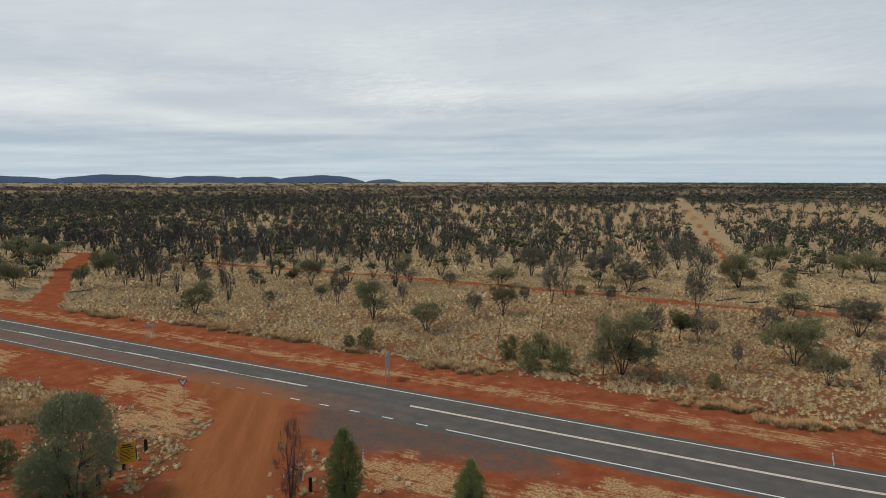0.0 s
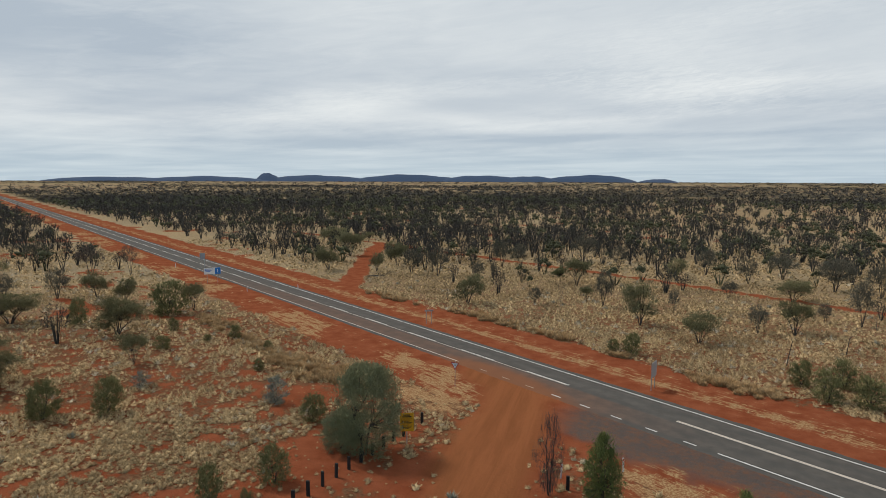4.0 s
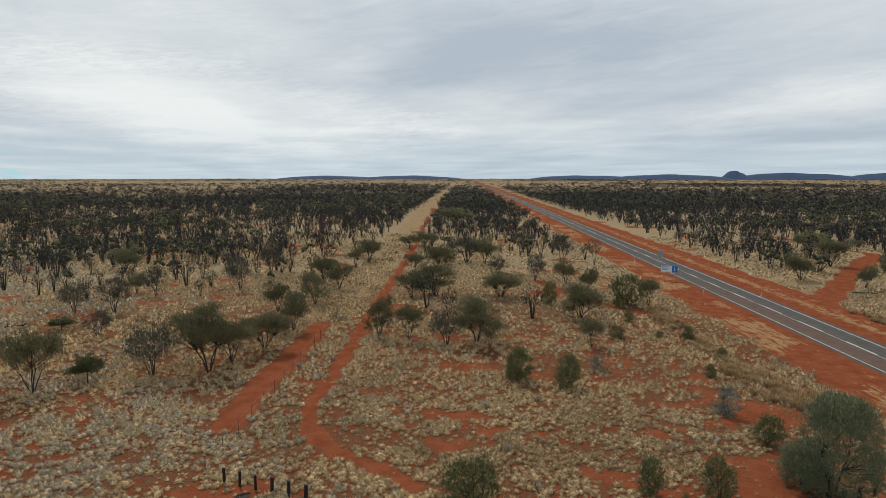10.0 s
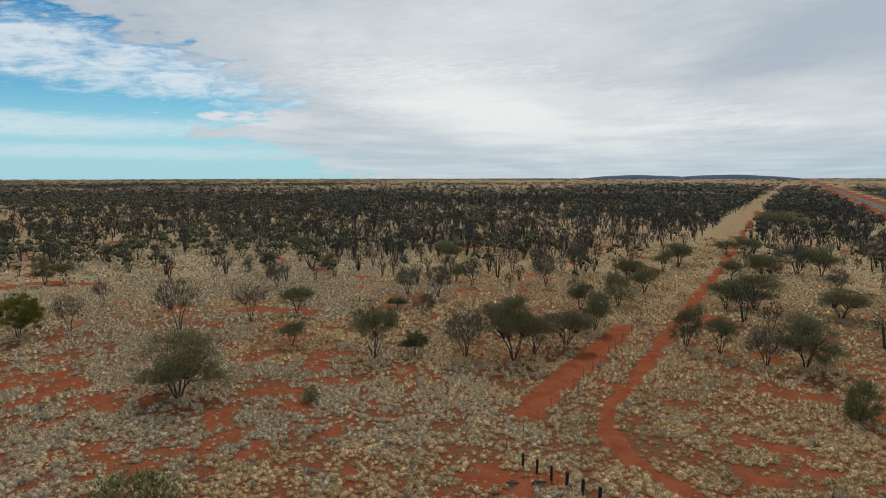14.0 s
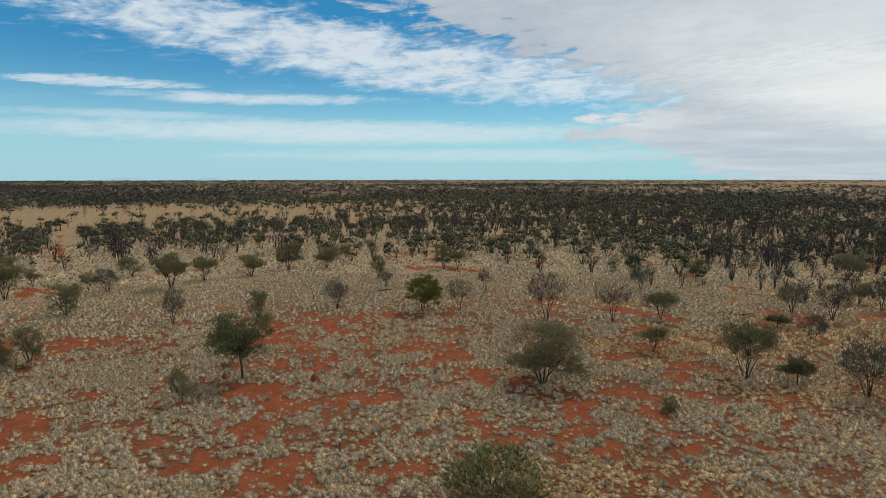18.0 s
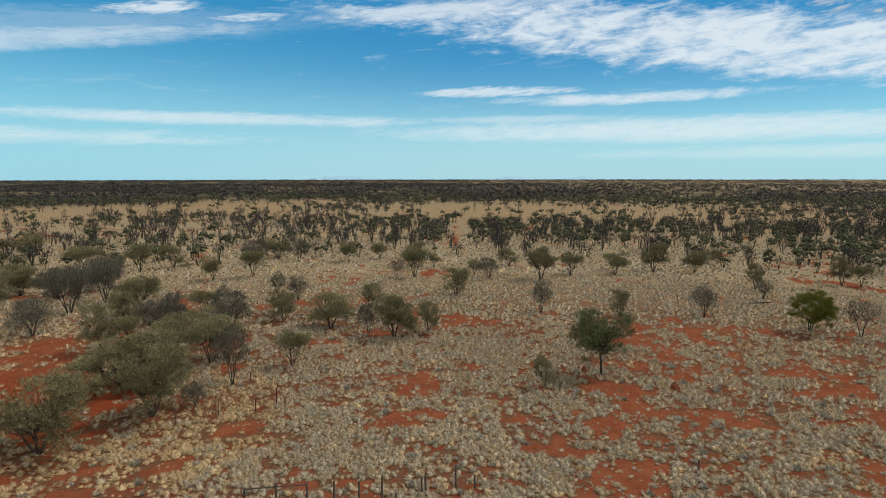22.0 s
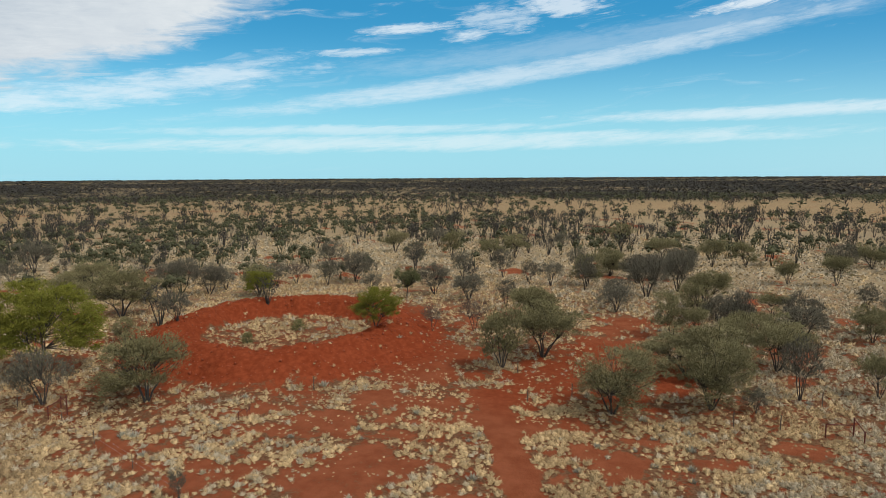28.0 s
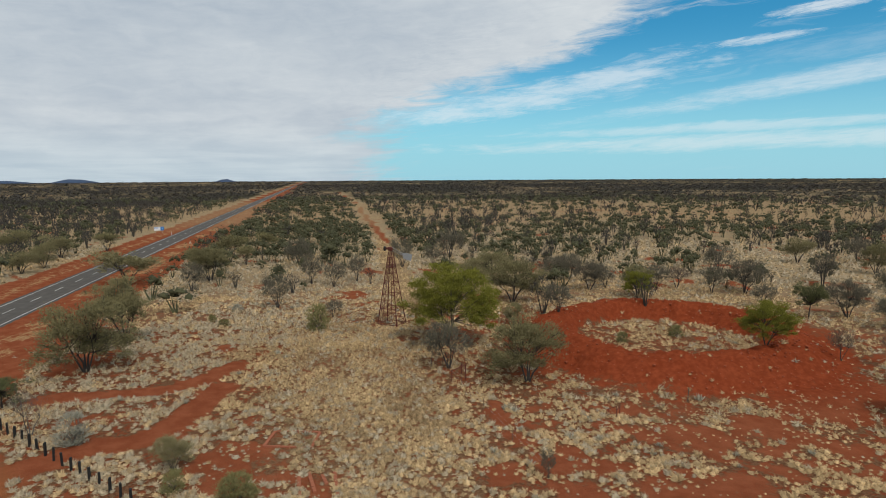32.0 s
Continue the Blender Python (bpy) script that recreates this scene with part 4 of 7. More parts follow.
def build_road():
    cols = np.linspace(-SEAL, SEAL, 15)
    rows = along(ROAD, 260, 0, 4300) + along(ROAD, 30, 4400, 4600) + along(ROAD, 1.5, 4602, 5100) + along(ROAD, 30, 5110, 5500) + along(ROAD, 260, 5600, 9600)
    v, d, dust = [], [], []
    for k, (p, w) in enumerate(rows):
        side = Vector((-w.y, w.x))
        for c in cols:
            q = p + side * c * (1 + (0.02 * math.sin(k * 1.7) if abs(c) > 4 else 0))
            v.append((q.x, q.y, -0.04 if abs(c) > SEAL - 0.01 else 0.012 + 0.05 * (1 - abs(c) / SEAL)))
            d.append(c)
            mouth = math.exp(-((q.x + 20) / 9.0) ** 2) * max(0.0, min(1.0, (0.4 - c) / 3.2))
            film = 0.42 * max(0.0, min(1.0, (6 - q.x) / 16)) * max(0.0, min(1.0, (q.x + 120) / 50)) * (-3.35 < c < -0.1)
            dust.append(max(1.25 * mouth, film) + 0.2 * max(0, abs(c) - 3.2))
    n = len(cols)
    f = [(i * n + j, (i + 1) * n + j, (i + 1) * n + j + 1, i * n + j + 1) for i in range(len(rows) - 1) for j in range(n - 1)]
    road = new("road", sheet("road", v, np.array(f)[:, ::-1], ASPHALT, (("across", d), ("dust", dust))))
    tagged(road, "straight two-lane asphalt highway with white lines, dusted red at the junction", "road", kind="structure")

    def stripe(name, offset, x0, x1, width, mat, step=6.0, label=""):
        s0, s1 = run_at(ROAD, x0), run_at(ROAD, x1)
        count = max(1, int((s1 - s0) / step))
        pts = along(ROAD, (s1 - s0) / count * 0.99999, s0, s1)
        vs = []
        for p, w in pts:
            side = Vector((-w.y, w.x))
            for c in (offset - width / 2, offset + width / 2):
                q = p + side * c
                vs.append((q.x, q.y, 0.012 + 0.05 * (1 - abs(c) / SEAL) + 0.008))
        fs = [(2 * i, 2 * i + 2, 2 * i + 3, 2 * i + 1) for i in range(len(pts) - 1)]
        ob = new(name, sheet(name, vs, fs, mat))
        ob.parent = road
        if label:
            tagged(ob, label)

    stripe("edge_line", NORTH_EDGE, -900, 1500, 0.15, PAINT, 5.0, "solid white edge line")
    stripe("edge_line", -EDGE, -900, -24.5, 0.13, PAINT_WARM, 5.0, "solid edge line stained with dust")
    stripe("edge_line", -EDGE, 1.7, 1500, 0.15, PAINT, 5.0, "solid white edge line")
    for k in range(8):
        x = -21.4 + 2.95 * k
        stripe("dash", -EDGE, x, x + 0.95, 0.14, PAINT_DUSTY if k < 3 else PAINT)
    stripe("barrier_line", 0.085, -2.9, 70, 0.15, PAINT_WARM, 2.5)
    stripe("barrier_line", -0.085, -2.9, 70, 0.15, PAINT_WARM, 2.5)
    stripe("centre_line", -0.10, -640, -13.3, 0.10, PAINT_WARM, 5.0)
    for k in range(46):
        x = -18.1 - 9.4 * k
        stripe("dash", 0.06, x, x + 5.0 if k < 6 else x + 4.0, 0.14, PAINT)
    for k in range(40):
        x = 74 + 9.6 * k
        stripe("dash", 0.0, x, x + 4.0, 0.14, PAINT)


build_road()


# ---- plants ----
def tube_arrays(points, radii, sides=4):
    """A bent tapering stem: its corners and faces."""
    verts, faces = [], []
    for k, (p, r) in enumerate(zip(points, radii)):
        w = (points[min(k + 1, len(points) - 1)] - points[max(k - 1, 0)]).normalized()
        a = w.orthogonal().normalized()
        b = w.cross(a)
        for s in range(sides):
            t = 2 * math.pi * s / sides
            verts.append(p + (a * math.cos(t) + b * math.sin(t)) * r)
    for k in range(len(points) - 1):
        for s in range(sides):
            s1 = (s + 1) % sides
            faces.append((k * sides + s, k * sides + s1, (k + 1) * sides + s1, (k + 1) * sides + s))
    return verts, faces


# kind: leaf material, bark, stems, clumps, leaves a clump, leaf length, leaf breadth, crown's foot, widest level, fullness, clump size, upright
KINDS = {
    "mulga": ("mulga", BARK, 5, 140, 66, 0.030, 0.0120, 0.20, 0.56, 0.8, 0.105, 0.4),
    "dark": ("dark", BARK, 5, 100, 46, 0.042, 0.0085, 0.14, 0.58, 0.75, 0.115, 0.55),
    "umber": ("umber", BARK, 3, 84, 26, 0.065, 0.0055, 0.32, 0.68, 0.75, 0.12, 0.6),
    "bare": ("umber", BARK_GREY, 3, 26, 9, 0.10, 0.005, 0.28, 0.75, 0.7, 0.10, 1.0),
    "green": ("green", BARK, 1, 90, 90, 0.034, 0.012, 0.30, 0.60, 0.9, 0.095, 0.1),
    "yellowgreen": ("yellow", BARK, 4, 170, 200, 0.020, 0.0092, 0.22, 0.50, 0.92, 0.085, 0.1),
    "bush": ("bush", BARK, 6, 110, 42, 0.062, 0.0165, 0.0, 0.42, 0.9, 0.13, 0.5),
    "saltbush": ("salt", BARK_GREY, 6, 56, 30, 0.085, 0.019, 0.0, 0.40, 0.9, 0.13, 0.5),
    "cone": ("fresh", BARK, 2, 240, 70, 0.024, 0.013, 0.0, 0.34, 0.95, 0.10, 0.2),
    "willow": ("silver", BARK, 5, 320, 95, 0.021, 0.0088, 0.0, 0.48, 0.97, 0.09, 0.2),
    "burnt": ("burnt", BARK, 4, 150, 12, 0.11, 0.0040, 0.10, 0.40, 0.9, 0.085, 2.6),
    "snag": ("umber", BARK, 1, 7, 3, 0.10, 0.006, 0.5, 0.8, 0.5, 0.08, 1.0),
}
LABELS = {
    "mulga": ("mulga_tree", "grey-green many-stemmed mulga tree on dry grass", "tree"),
    "dark": ("scrub_tree", "dark half-dead mulga with sparse twiggy crown", "tree"),
    "umber": ("dry_tree", "brown leafless tree with a spreading twiggy crown", "tree"),
    "bare": ("dead_tree", "bare grey dead tree with thin upright branches", "tree"),
    "green": ("leafy_tree", "deep green rounded tree on a short dark trunk", "tree"),
    "yellowgreen": ("leafy_tree", "bright yellow-green leafy tree with a dense rounded crown", "tree"),
    "bush": ("bush", "low rounded green bush growing out of dry grass", "bush"),
    "saltbush": ("saltbush", "low silvery grey saltbush shrub", "bush"),
    "cone": ("young_tree", "slender fresh green young tree, leafy to the ground", "tree"),
    "willow": ("acacia_bush", "large dense grey-green acacia bush beside the bollards", "bush"),
    "burnt": ("burnt_tree", "burnt black upright shrub with dense bare twigs", "tree"),
    "snag": ("leaning_dead_tree", "leaning bare dead trunk with a few broken limbs", "tree"),
}


def plant_meshes(kind, seed):
    """Trunk and crown of one plant, 1 m high and 1 m across."""
    leaf, bark, stems, clumps, leaves, length, breadth, foot, wide, full, puff, upright = KINDS[kind]
    if 10 <= seed < 20:  # plants that stand far off have fewer, larger leaves
        clumps, leaves, length, breadth = int(clumps * 1.1), int(leaves * 0.44), length * 1.2, breadth * 1.5
    if seed >= 20:  # large trees close by have more and finer leaves
        clumps, leaves, length, breadth, puff = int(clumps * 1.4), int(leaves * 1.2), length * 0.82, breadth * 0.86, puff * 0.88
    rnd = random.Random(f"{kind}{seed}")
    lean = Vector((rnd.uniform(-0.06, 0.06), rnd.uniform(-0.06, 0.06), 0))
    if kind == "snag":
        lean = Vector((0.4, 0.05, 0))
    lobes = [(rnd.uniform(0, 6.28), rnd.uniform(0.6, 1.0)) for _ in range(5)]

    def reach(turn, z):
        """How far out the crown goes at this level."""
        t = (z - foot) / (wide - foot) if z < wide else (1 - z) / (1 - wide)
        t = max(0.0, min(1.0, t))
        base = t ** (0.36 if z < wide else 0.5)
        if kind in ("willow", "bush"):
            base = math.sqrt(max(0.0, 1 - ((z - wide) / (1.02 - wide if z > wide else wide + 0.12)) ** 2))
        if kind == "cone":
            base = (t ** 0.4) if z < wide else (1 - ((z - wide) / (1 - wide)) ** 2.0)
        lobe = sum(w * max(0, math.cos(turn - a)) ** 2 for a, w in lobes) / 2.2
        return 0.5 * base * (0.78 + 0.24 * min(1.0, lobe))

    centres = []
    fan = kind in ("mulga", "dark", "umber", "green", "yellowgreen", "bare")
    # limb ends that carry pads of leaves, uneven in reach and height
    low = kind == "mulga" and seed % 5 in (0, 1, 3)  # bushier, leafy further down
    count = {"mulga": 10, "green": 12, "yellowgreen": 26}.get(kind, 0)
    pads = []
    for k in range(count):
        turn, out = 6.283 * (k * 0.618 + rnd.uniform(-0.1, 0.1)), 0.43 * math.sqrt((k + 0.35) / count) * rnd.uniform(0.75, 1.1)
        dome = wide - 0.04 + (0.95 - wide) * math.sqrt(max(0.0, 1 - (out / 0.48) ** 2.2))
        if kind == "yellowgreen":  # a full round head
            rise = (k + 0.5) / count
            out = 0.40 * math.sqrt(1 - (rise * 1.25 - 0.3) ** 2) * rnd.uniform(0.85, 1.05)
            pads.append(Vector((out * math.cos(turn), out * math.sin(turn), 0.34 + 0.58 * rise)) + lean)
            continue
        pads.append(Vector((out * math.cos(turn), out * math.sin(turn), dome * rnd.uniform(*((0.34, 1.0) if low else (0.66, 1.0) if kind == "mulga" else (0.42, 1.0))))) + lean)
    for number in range(clumps):
        turn = rnd.uniform(0, 6.283)
        if pads and number % 6:
            centres.append(pads[rnd.randrange(count)] + Vector((rnd.gauss(0, 0.088), rnd.gauss(0, 0.088), rnd.gauss(0, 0.058))))
            continue
        if fan:
            # a fan of limbs under a dome: the foliage lies between a cone below and the dome above
            lobe = 0.80 + 0.20 * min(1.0, sum(w * max(0, math.cos(turn - a)) ** 2 for a, w in lobes) / 2.2)
            part_out = math.sqrt(rnd.random())
            low = foot + (wide - 0.20 - foot) * part_out ** 1.2
            top = wide - 0.04 + (0.98 - wide) * math.sqrt(max(0.0, 1 - part_out ** 2.2))
            z = low + (top - low) * rnd.random() ** 0.7
            out = 0.47 * part_out * lobe
            centres.append(Vector((out * math.cos(turn), out * math.sin(turn), z * (0.9 + 0.1 * lobe))) + lean * z)
            continue
        z = foot + (0.97 - foot) * rnd.random() ** (0.75 if wide > 0.5 else 1.15)
        if kind in ("willow", "bush"):
            z = 0.05 + 0.92 * rnd.random()
        out = reach(turn, z) * rnd.random() ** (0.4 if kind in ("willow", "bush") else 0.5)
        centres.append(Vector((out * math.cos(turn), out * math.sin(turn), z)) + lean * z)
    # limbs: stems fork towards the clumps
    tv, tf = [], []

    def add(points, radii, sides=4):
        v, f = tube_arrays(points, radii, sides)
        base = len(tv)
        tv.extend(v)
        tf.extend(tuple(i + base for i in q) for q in f)

    forks = []
    for k in range(stems):
        turn = 6.283 * k / stems + rnd.uniform(-0.5, 0.5)
        spread = rnd.uniform(0.10, 0.24) if stems > 1 else 0.02
        fork = Vector((math.cos(turn) * spread, math.sin(turn) * spread, 0)) * (0.5 + 0.5 * wide) + lean * 0.45
        fork.z = max(foot * 0.8, 0.2) + rnd.uniform(0.05, 0.22)
        start = Vector((math.cos(turn), math.sin(turn), 0)) * 0.015 * (stems > 1) + Vector((0, 0, -0.02))
        mid = start.lerp(fork, 0.5) + Vector((rnd.uniform(-0.02, 0.02), rnd.uniform(-0.02, 0.02), 0.03))
        r = 0.0115 if stems > 2 else 0.022
        add([start, mid, fork], [r, r * 0.8, r * 0.6], 5)
        forks.append((fork, r * 0.6))
    for number, c in enumerate(centres):
        if number % (5 if kind == "willow" else 3 if 10 <= seed < 20 or kind == "bush" else 2 if clumps > 90 else 1):
            continue
        fork, r = min(forks, key=lambda f: (f[0] - c).length + rnd.uniform(0, 0.15))
        if c.z < 0.12:
            continue
        bend = fork.lerp(c, 0.5) + Vector((rnd.uniform(-0.035, 0.035), rnd.uniform(-0.035, 0.035), -0.02 if kind != "burnt" else 0.03))
        tip = c + (c - bend).normalized() * puff * 0.6
        add([fork, bend, tip], [r * 0.6, r * 0.34, 0.0018], 3)
        if kind in ("bare", "umber", "dark", "snag"):
            for _ in range(2):
                way = Vector((rnd.uniform(-1, 1), rnd.uniform(-1, 1), rnd.uniform(0.2, 1.6))).normalized()
                a = bend.lerp(tip, rnd.uniform(0.1, 0.8))
                add([a, a + way * rnd.uniform(0.08, 0.17)], [r * 0.24, 0.0012], 3)
    trunk = bpy.data.meshes.new("trunk")
    trunk.from_pydata(tv, [], tf)
    trunk.materials.append(bark)
    # leaves, in loose clumps
    rs = np.random.RandomState(abs(hash_of(kind)) % 10000 + seed * 77)
    n = clumps * leaves
    mid = np.repeat(np.array(centres), leaves, 0)
    size = np.repeat(rs.uniform(0.65, 1.3, clumps), leaves)[:, None]
    where = rs.normal(size=(n, 3)) * puff * 0.48 * size * np.array([1, 1, 0.62 if upright < 1 else 1.0])
    c = mid + where
    c[:, 2] = np.clip(c[:, 2], 0.01, 1.03)
    outward = c - np.array([0, 0, foot * 0.6])
    outward /= np.linalg.norm(outward, axis=1, keepdims=True) + 1e-9
    way = rs.normal(size=(n, 3)) * 0.55 + outward * 1.1
    way[:, 2] += upright
    way /= np.linalg.norm(way, axis=1, keepdims=True)
    across = np.cross(way, rs.normal(size=(n, 3)))
    across /= np.linalg.norm(across, axis=1, keepdims=True) + 1e-9
    ll, bb = length * rs.uniform(0.6, 1.35, (n, 1)), breadth * rs.uniform(0.7, 1.4, (n, 1))
    v = np.stack([c - way * ll / 2 - across * bb * 0.55, c - way * ll * 0.3 + across * bb * 0.65, c + way * ll * 0.62], 1).reshape(-1, 3)
    f = np.arange(3 * n).reshape(-1, 3)
    crown = sheet("crown", v, f, LEAF[leaf])
    return trunk, crown


def hash_of(text):
    return sum((k + 1) * ord(ch) * 31 for k, ch in enumerate(text))


MESHES, PLANTED = {}, []


def plant(kind, x, y, high, wide):
    """One plant of that kind, height and breadth, standing at x, y."""
    rnd = random.Random(f"{x}{y}")
    seed = rnd.randrange(5 if kind in ("mulga", "dark") else 3)
    away = math.hypot(x, y)
    if kind in ("mulga", "dark") and wide > 5.4 and away < 130:
        seed += 20
    elif kind not in ("yellowgreen", "green", "willow", "cone", "burnt") and (away > 62 or wide < 2.4):
        seed += 10
    if (kind, seed) not in MESHES:
        MESHES[kind, seed] = plant_meshes(kind, seed)
    name, label, category = LABELS[kind]
    if kind in ("mulga", "dark") and high < 2.6:
        label = "low " + label
    elif kind in ("mulga", "dark") and high > 6.2:
        label = "tall " + label
    m = Matrix.Translation((x, y, floor_at(x, y))) @ Matrix.Rotation(rnd.uniform(0, 6.28), 4, "Z") @ Matrix.Diagonal((wide * 1.08, wide * 1.08, high * 1.05, 1))
    root = thing(name, m, label, category, "scattered trees and bushes")
    for piece, me in zip(("trunk", "crown"), MESHES[kind, seed]):
        ob = new(piece, me)
        ob.parent = root
    PLANTED.append((x, y, wide))




plant("burnt", -9.5, 36.9, 5.2, 2.3)
plant("cone", -6.0, 36.1, 4.8, 2.6)
plant("cone", 1.6, 34.8, 3.5, 2.3)
plant("bush", -11.1, 72.7, 1.4, 1.5)
plant("bush", -9.1, 71.9, 2.5, 2.1)
plant("mulga", -2.2, 80.2, 4.0, 3.9)
plant("mulga", -10.0, 87.5, 6.2, 4.7)
plant("mulga", -37.0, 91.1, 4.8, 5.1)
plant("bare", -41.3, 92.7, 4.0, 1.9)
plant("dark", -53.2, 114.7, 6.4, 4.6)
plant("dark", -59.4, 114.7, 5.6, 4.6)
plant("mulga", -67.7, 123.9, 6.4, 5.2)
plant("mulga", -68.1, 115.2, 4.5, 3.4)
plant("mulga", -88.6, 136.4, 6.6, 7.3)
plant("mulga", -78.4, 112.1, 5.8, 5.6)
plant("mulga", -103.2, 169.8, 3.4, 3.7)
plant("mulga", -103.5, 151.8, 5.9, 8.3)
plant("bare", -54.0, 111.1, 3.5, 1.4)
plant("dark", -39.3, 109.5, 4.5, 1.6)
plant("dark", -43.4, 112.3, 4.2, 2.5)
plant("dark", -27.1, 94.9, 3.0, 2.1)
plant("green", -28.8, 118.7, 3.3, 2.8)
plant("bare", -23.5, 97.1, 4.0, 1.4)
plant("mulga", -24.9, 115.5, 5.6, 4.7)
plant("mulga", -20.2, 101.2, 2.7, 2.4)
plant("dark", -16.9, 98.0, 6.1, 3.1)
plant("dark", -6.4, 97.6, 3.9, 1.6)
plant("mulga", -8.3, 130.3, 4.1, 5.0)
plant("bare", -1.9, 105.9, 3.4, 1.4)
plant("dark", 1.1, 112.6, 3.6, 2.5)
plant("snag", 6.7, 74.5, 4.5, 2.1)
plant("dark", 4.5, 89.0, 4.1, 2.6)
plant("mulga", 8.9, 90.6, 4.8, 3.7)
plant("mulga", 10.7, 115.1, 3.4, 6.1)
plant("dark", 13.4, 99.5, 3.0, 2.0)
plant("snag", 13.3, 82.1, 3.9, 2.0)
plant("dark", 17.7, 99.5, 6.9, 3.1)
plant("bare", 18.9, 96.8, 4.0, 1.6)
plant("bush", 23.7, 106.5, 1.8, 2.0)
plant("dark", 26.6, 97.3, 3.8, 2.2)
plant("dark", 33.4, 110.4, 5.8, 6.5)
plant("bush", 7.3, 67.3, 2.6, 2.1)
plant("bush", 9.1, 63.4, 3.0, 2.5)
plant("bush", 11.1, 68.2, 2.8, 2.3)
plant("bush", 12.2, 62.9, 2.8, 2.7)
plant("mulga", 18.3, 61.8, 6.8, 6.5)
plant("dark", 16.5, 62.1, 3.7, 1.4)
plant("dark", 25.0, 72.3, 5.8, 2.7)
plant("green", 29.5, 75.7, 4.2, 3.1)
plant("dark", 31.2, 74.1, 4.4, 2.1)
plant("dark", 34.6, 78.0, 2.5, 1.7)
plant("bare", 36.2, 76.8, 2.8, 0.9)
plant("dark", 37.9, 91.1, 7.2, 4.0)
plant("bare", 47.0, 103.1, 4.4, 2.3)
plant("mulga", 54.5, 112.9, 6.5, 7.1)
plant("bush", 64.2, 114.1, 2.8, 2.9)
plant("mulga", 81.3, 125.6, 5.6, 5.1)
plant("mulga", 83.6, 119.3, 6.9, 7.2)
plant("dark", 30.8, 63.5, 3.3, 1.1)
plant("dark", 40.2, 75.7, 4.6, 4.2)
plant("mulga", 38.1, 65.3, 5.3, 6.6)
plant("mulga", 50.9, 89.2, 3.7, 5.1)
plant("bush", 26.2, 58.1, 1.4, 1.5)
plant("mulga", 37.6, 58.7, 3.7, 2.9)
plant("dark", 53.0, 77.5, 5.3, 5.5)
plant("dark", 42.6, 58.7, 3.7, 1.9)
plant("bush", -50.9, 31.5, 3.2, 2.7)
plant("bush", -47.0, 34.6, 3.1, 2.4)
plant("bush", -59.3, 51.1, 1.6, 2.0)
plant("bush", -64.6, 57.6, 1.8, 1.3)
plant("mulga", -86.3, 67.6, 4.6, 3.5)
plant("bush", -57.3, 56.0, 0.9, 1.0)
plant("bush", -55.2, 58.4, 1.7, 1.5)
plant("bush", -48.0, 56.2, 1.0, 1.1)
plant("bush", -43.5, 49.4, 1.2, 1.1)
plant("saltbush", -35.7, 42.6, 2.3, 2.5)
plant("bush", -30.2, 40.3, 2.2, 2.3)
plant("saltbush", -50.3, 40.5, 1.6, 2.0)
plant("bush", -28.2, 27.1, 2.3, 1.7)
plant("bush", -26.1, 30.7, 2.5, 2.1)
plant("bush", -25.4, 27.3, 1.4, 0.9)
plant("mulga", -142.9, 46.7, 5.1, 5.0)
plant("mulga", -130.9, 39.5, 4.6, 3.7)
plant("bare", -80.7, 1.5, 2.3, 1.5)
plant("snag", -93.9, -0.3, 3.0, 1.9)
plant("bare", -96.0, 3.0, 3.1, 1.4)
plant("bare", -95.3, 7.5, 4.3, 2.2)
plant("bare", -94.7, 11.7, 4.4, 1.4)
plant("mulga", -137.7, 44.8, 5.5, 4.9)
plant("mulga", -117.7, -3.5, 3.9, 3.1)
plant("mulga", -144.7, -6.3, 5.8, 6.8)
plant("bare", -86.9, -6.2, 2.7, 1.2)
plant("bush", -31.5, 16.3, 3.1, 3.8)
plant("umber", -76.5, -37.8, 7.4, 5.7)
plant("umber", -82.9, -30.9, 5.6, 4.6)
plant("mulga", -88.4, -25.9, 4.2, 4.9)
plant("bare", -97.1, -38.9, 3.9, 3.8)
plant("mulga", -71.1, -21.6, 3.2, 3.0)
plant("mulga", -66.7, -11.1, 6.3, 5.0)
plant("green", -67.6, -6.7, 3.5, 3.2)
plant("mulga", -53.1, -26.7, 5.9, 7.7)
plant("bush", -53.2, -14.7, 1.2, 1.6)
plant("green", -92.4, -11.7, 2.1, 3.5)
plant("dark", -86.9, -7.2, 3.6, 3.5)
plant("bare", -110.0, -47.2, 4.4, 2.3)
plant("dark", -109.0, -35.5, 5.0, 3.3)
plant("mulga", -127.8, -30.8, 3.9, 4.4)
plant("dark", -103.4, -11.3, 4.8, 4.5)
plant("mulga", -23.9, -91.9, 4.0, 3.6)
plant("umber", -35.9, -117.2, 4.4, 3.3)
plant("mulga", -43.6, -129.0, 5.8, 5.8)
plant("mulga", -32.9, -145.3, 5.5, 5.0)
plant("bare", -30.7, -152.9, 3.3, 3.8)
plant("mulga", -47.7, -127.6, 3.4, 2.5)
plant("mulga", -52.0, -115.5, 3.3, 2.8)
plant("dark", -53.0, -110.7, 4.7, 4.6)
plant("mulga", -65.2, -125.7, 4.2, 4.9)
plant("mulga", -61.6, -105.3, 6.3, 6.2)
plant("mulga", -70.2, -108.1, 4.9, 4.8)
plant("dark", -46.4, -79.4, 5.2, 3.3)
plant("mulga", -56.0, -73.7, 4.1, 2.9)
plant("bare", -74.4, -89.2, 3.0, 1.7)
plant("snag", -69.6, -76.6, 3.7, 1.7)
plant("dark", -67.3, -68.9, 4.9, 3.9)
plant("bare", -57.7, -62.5, 2.3, 1.1)
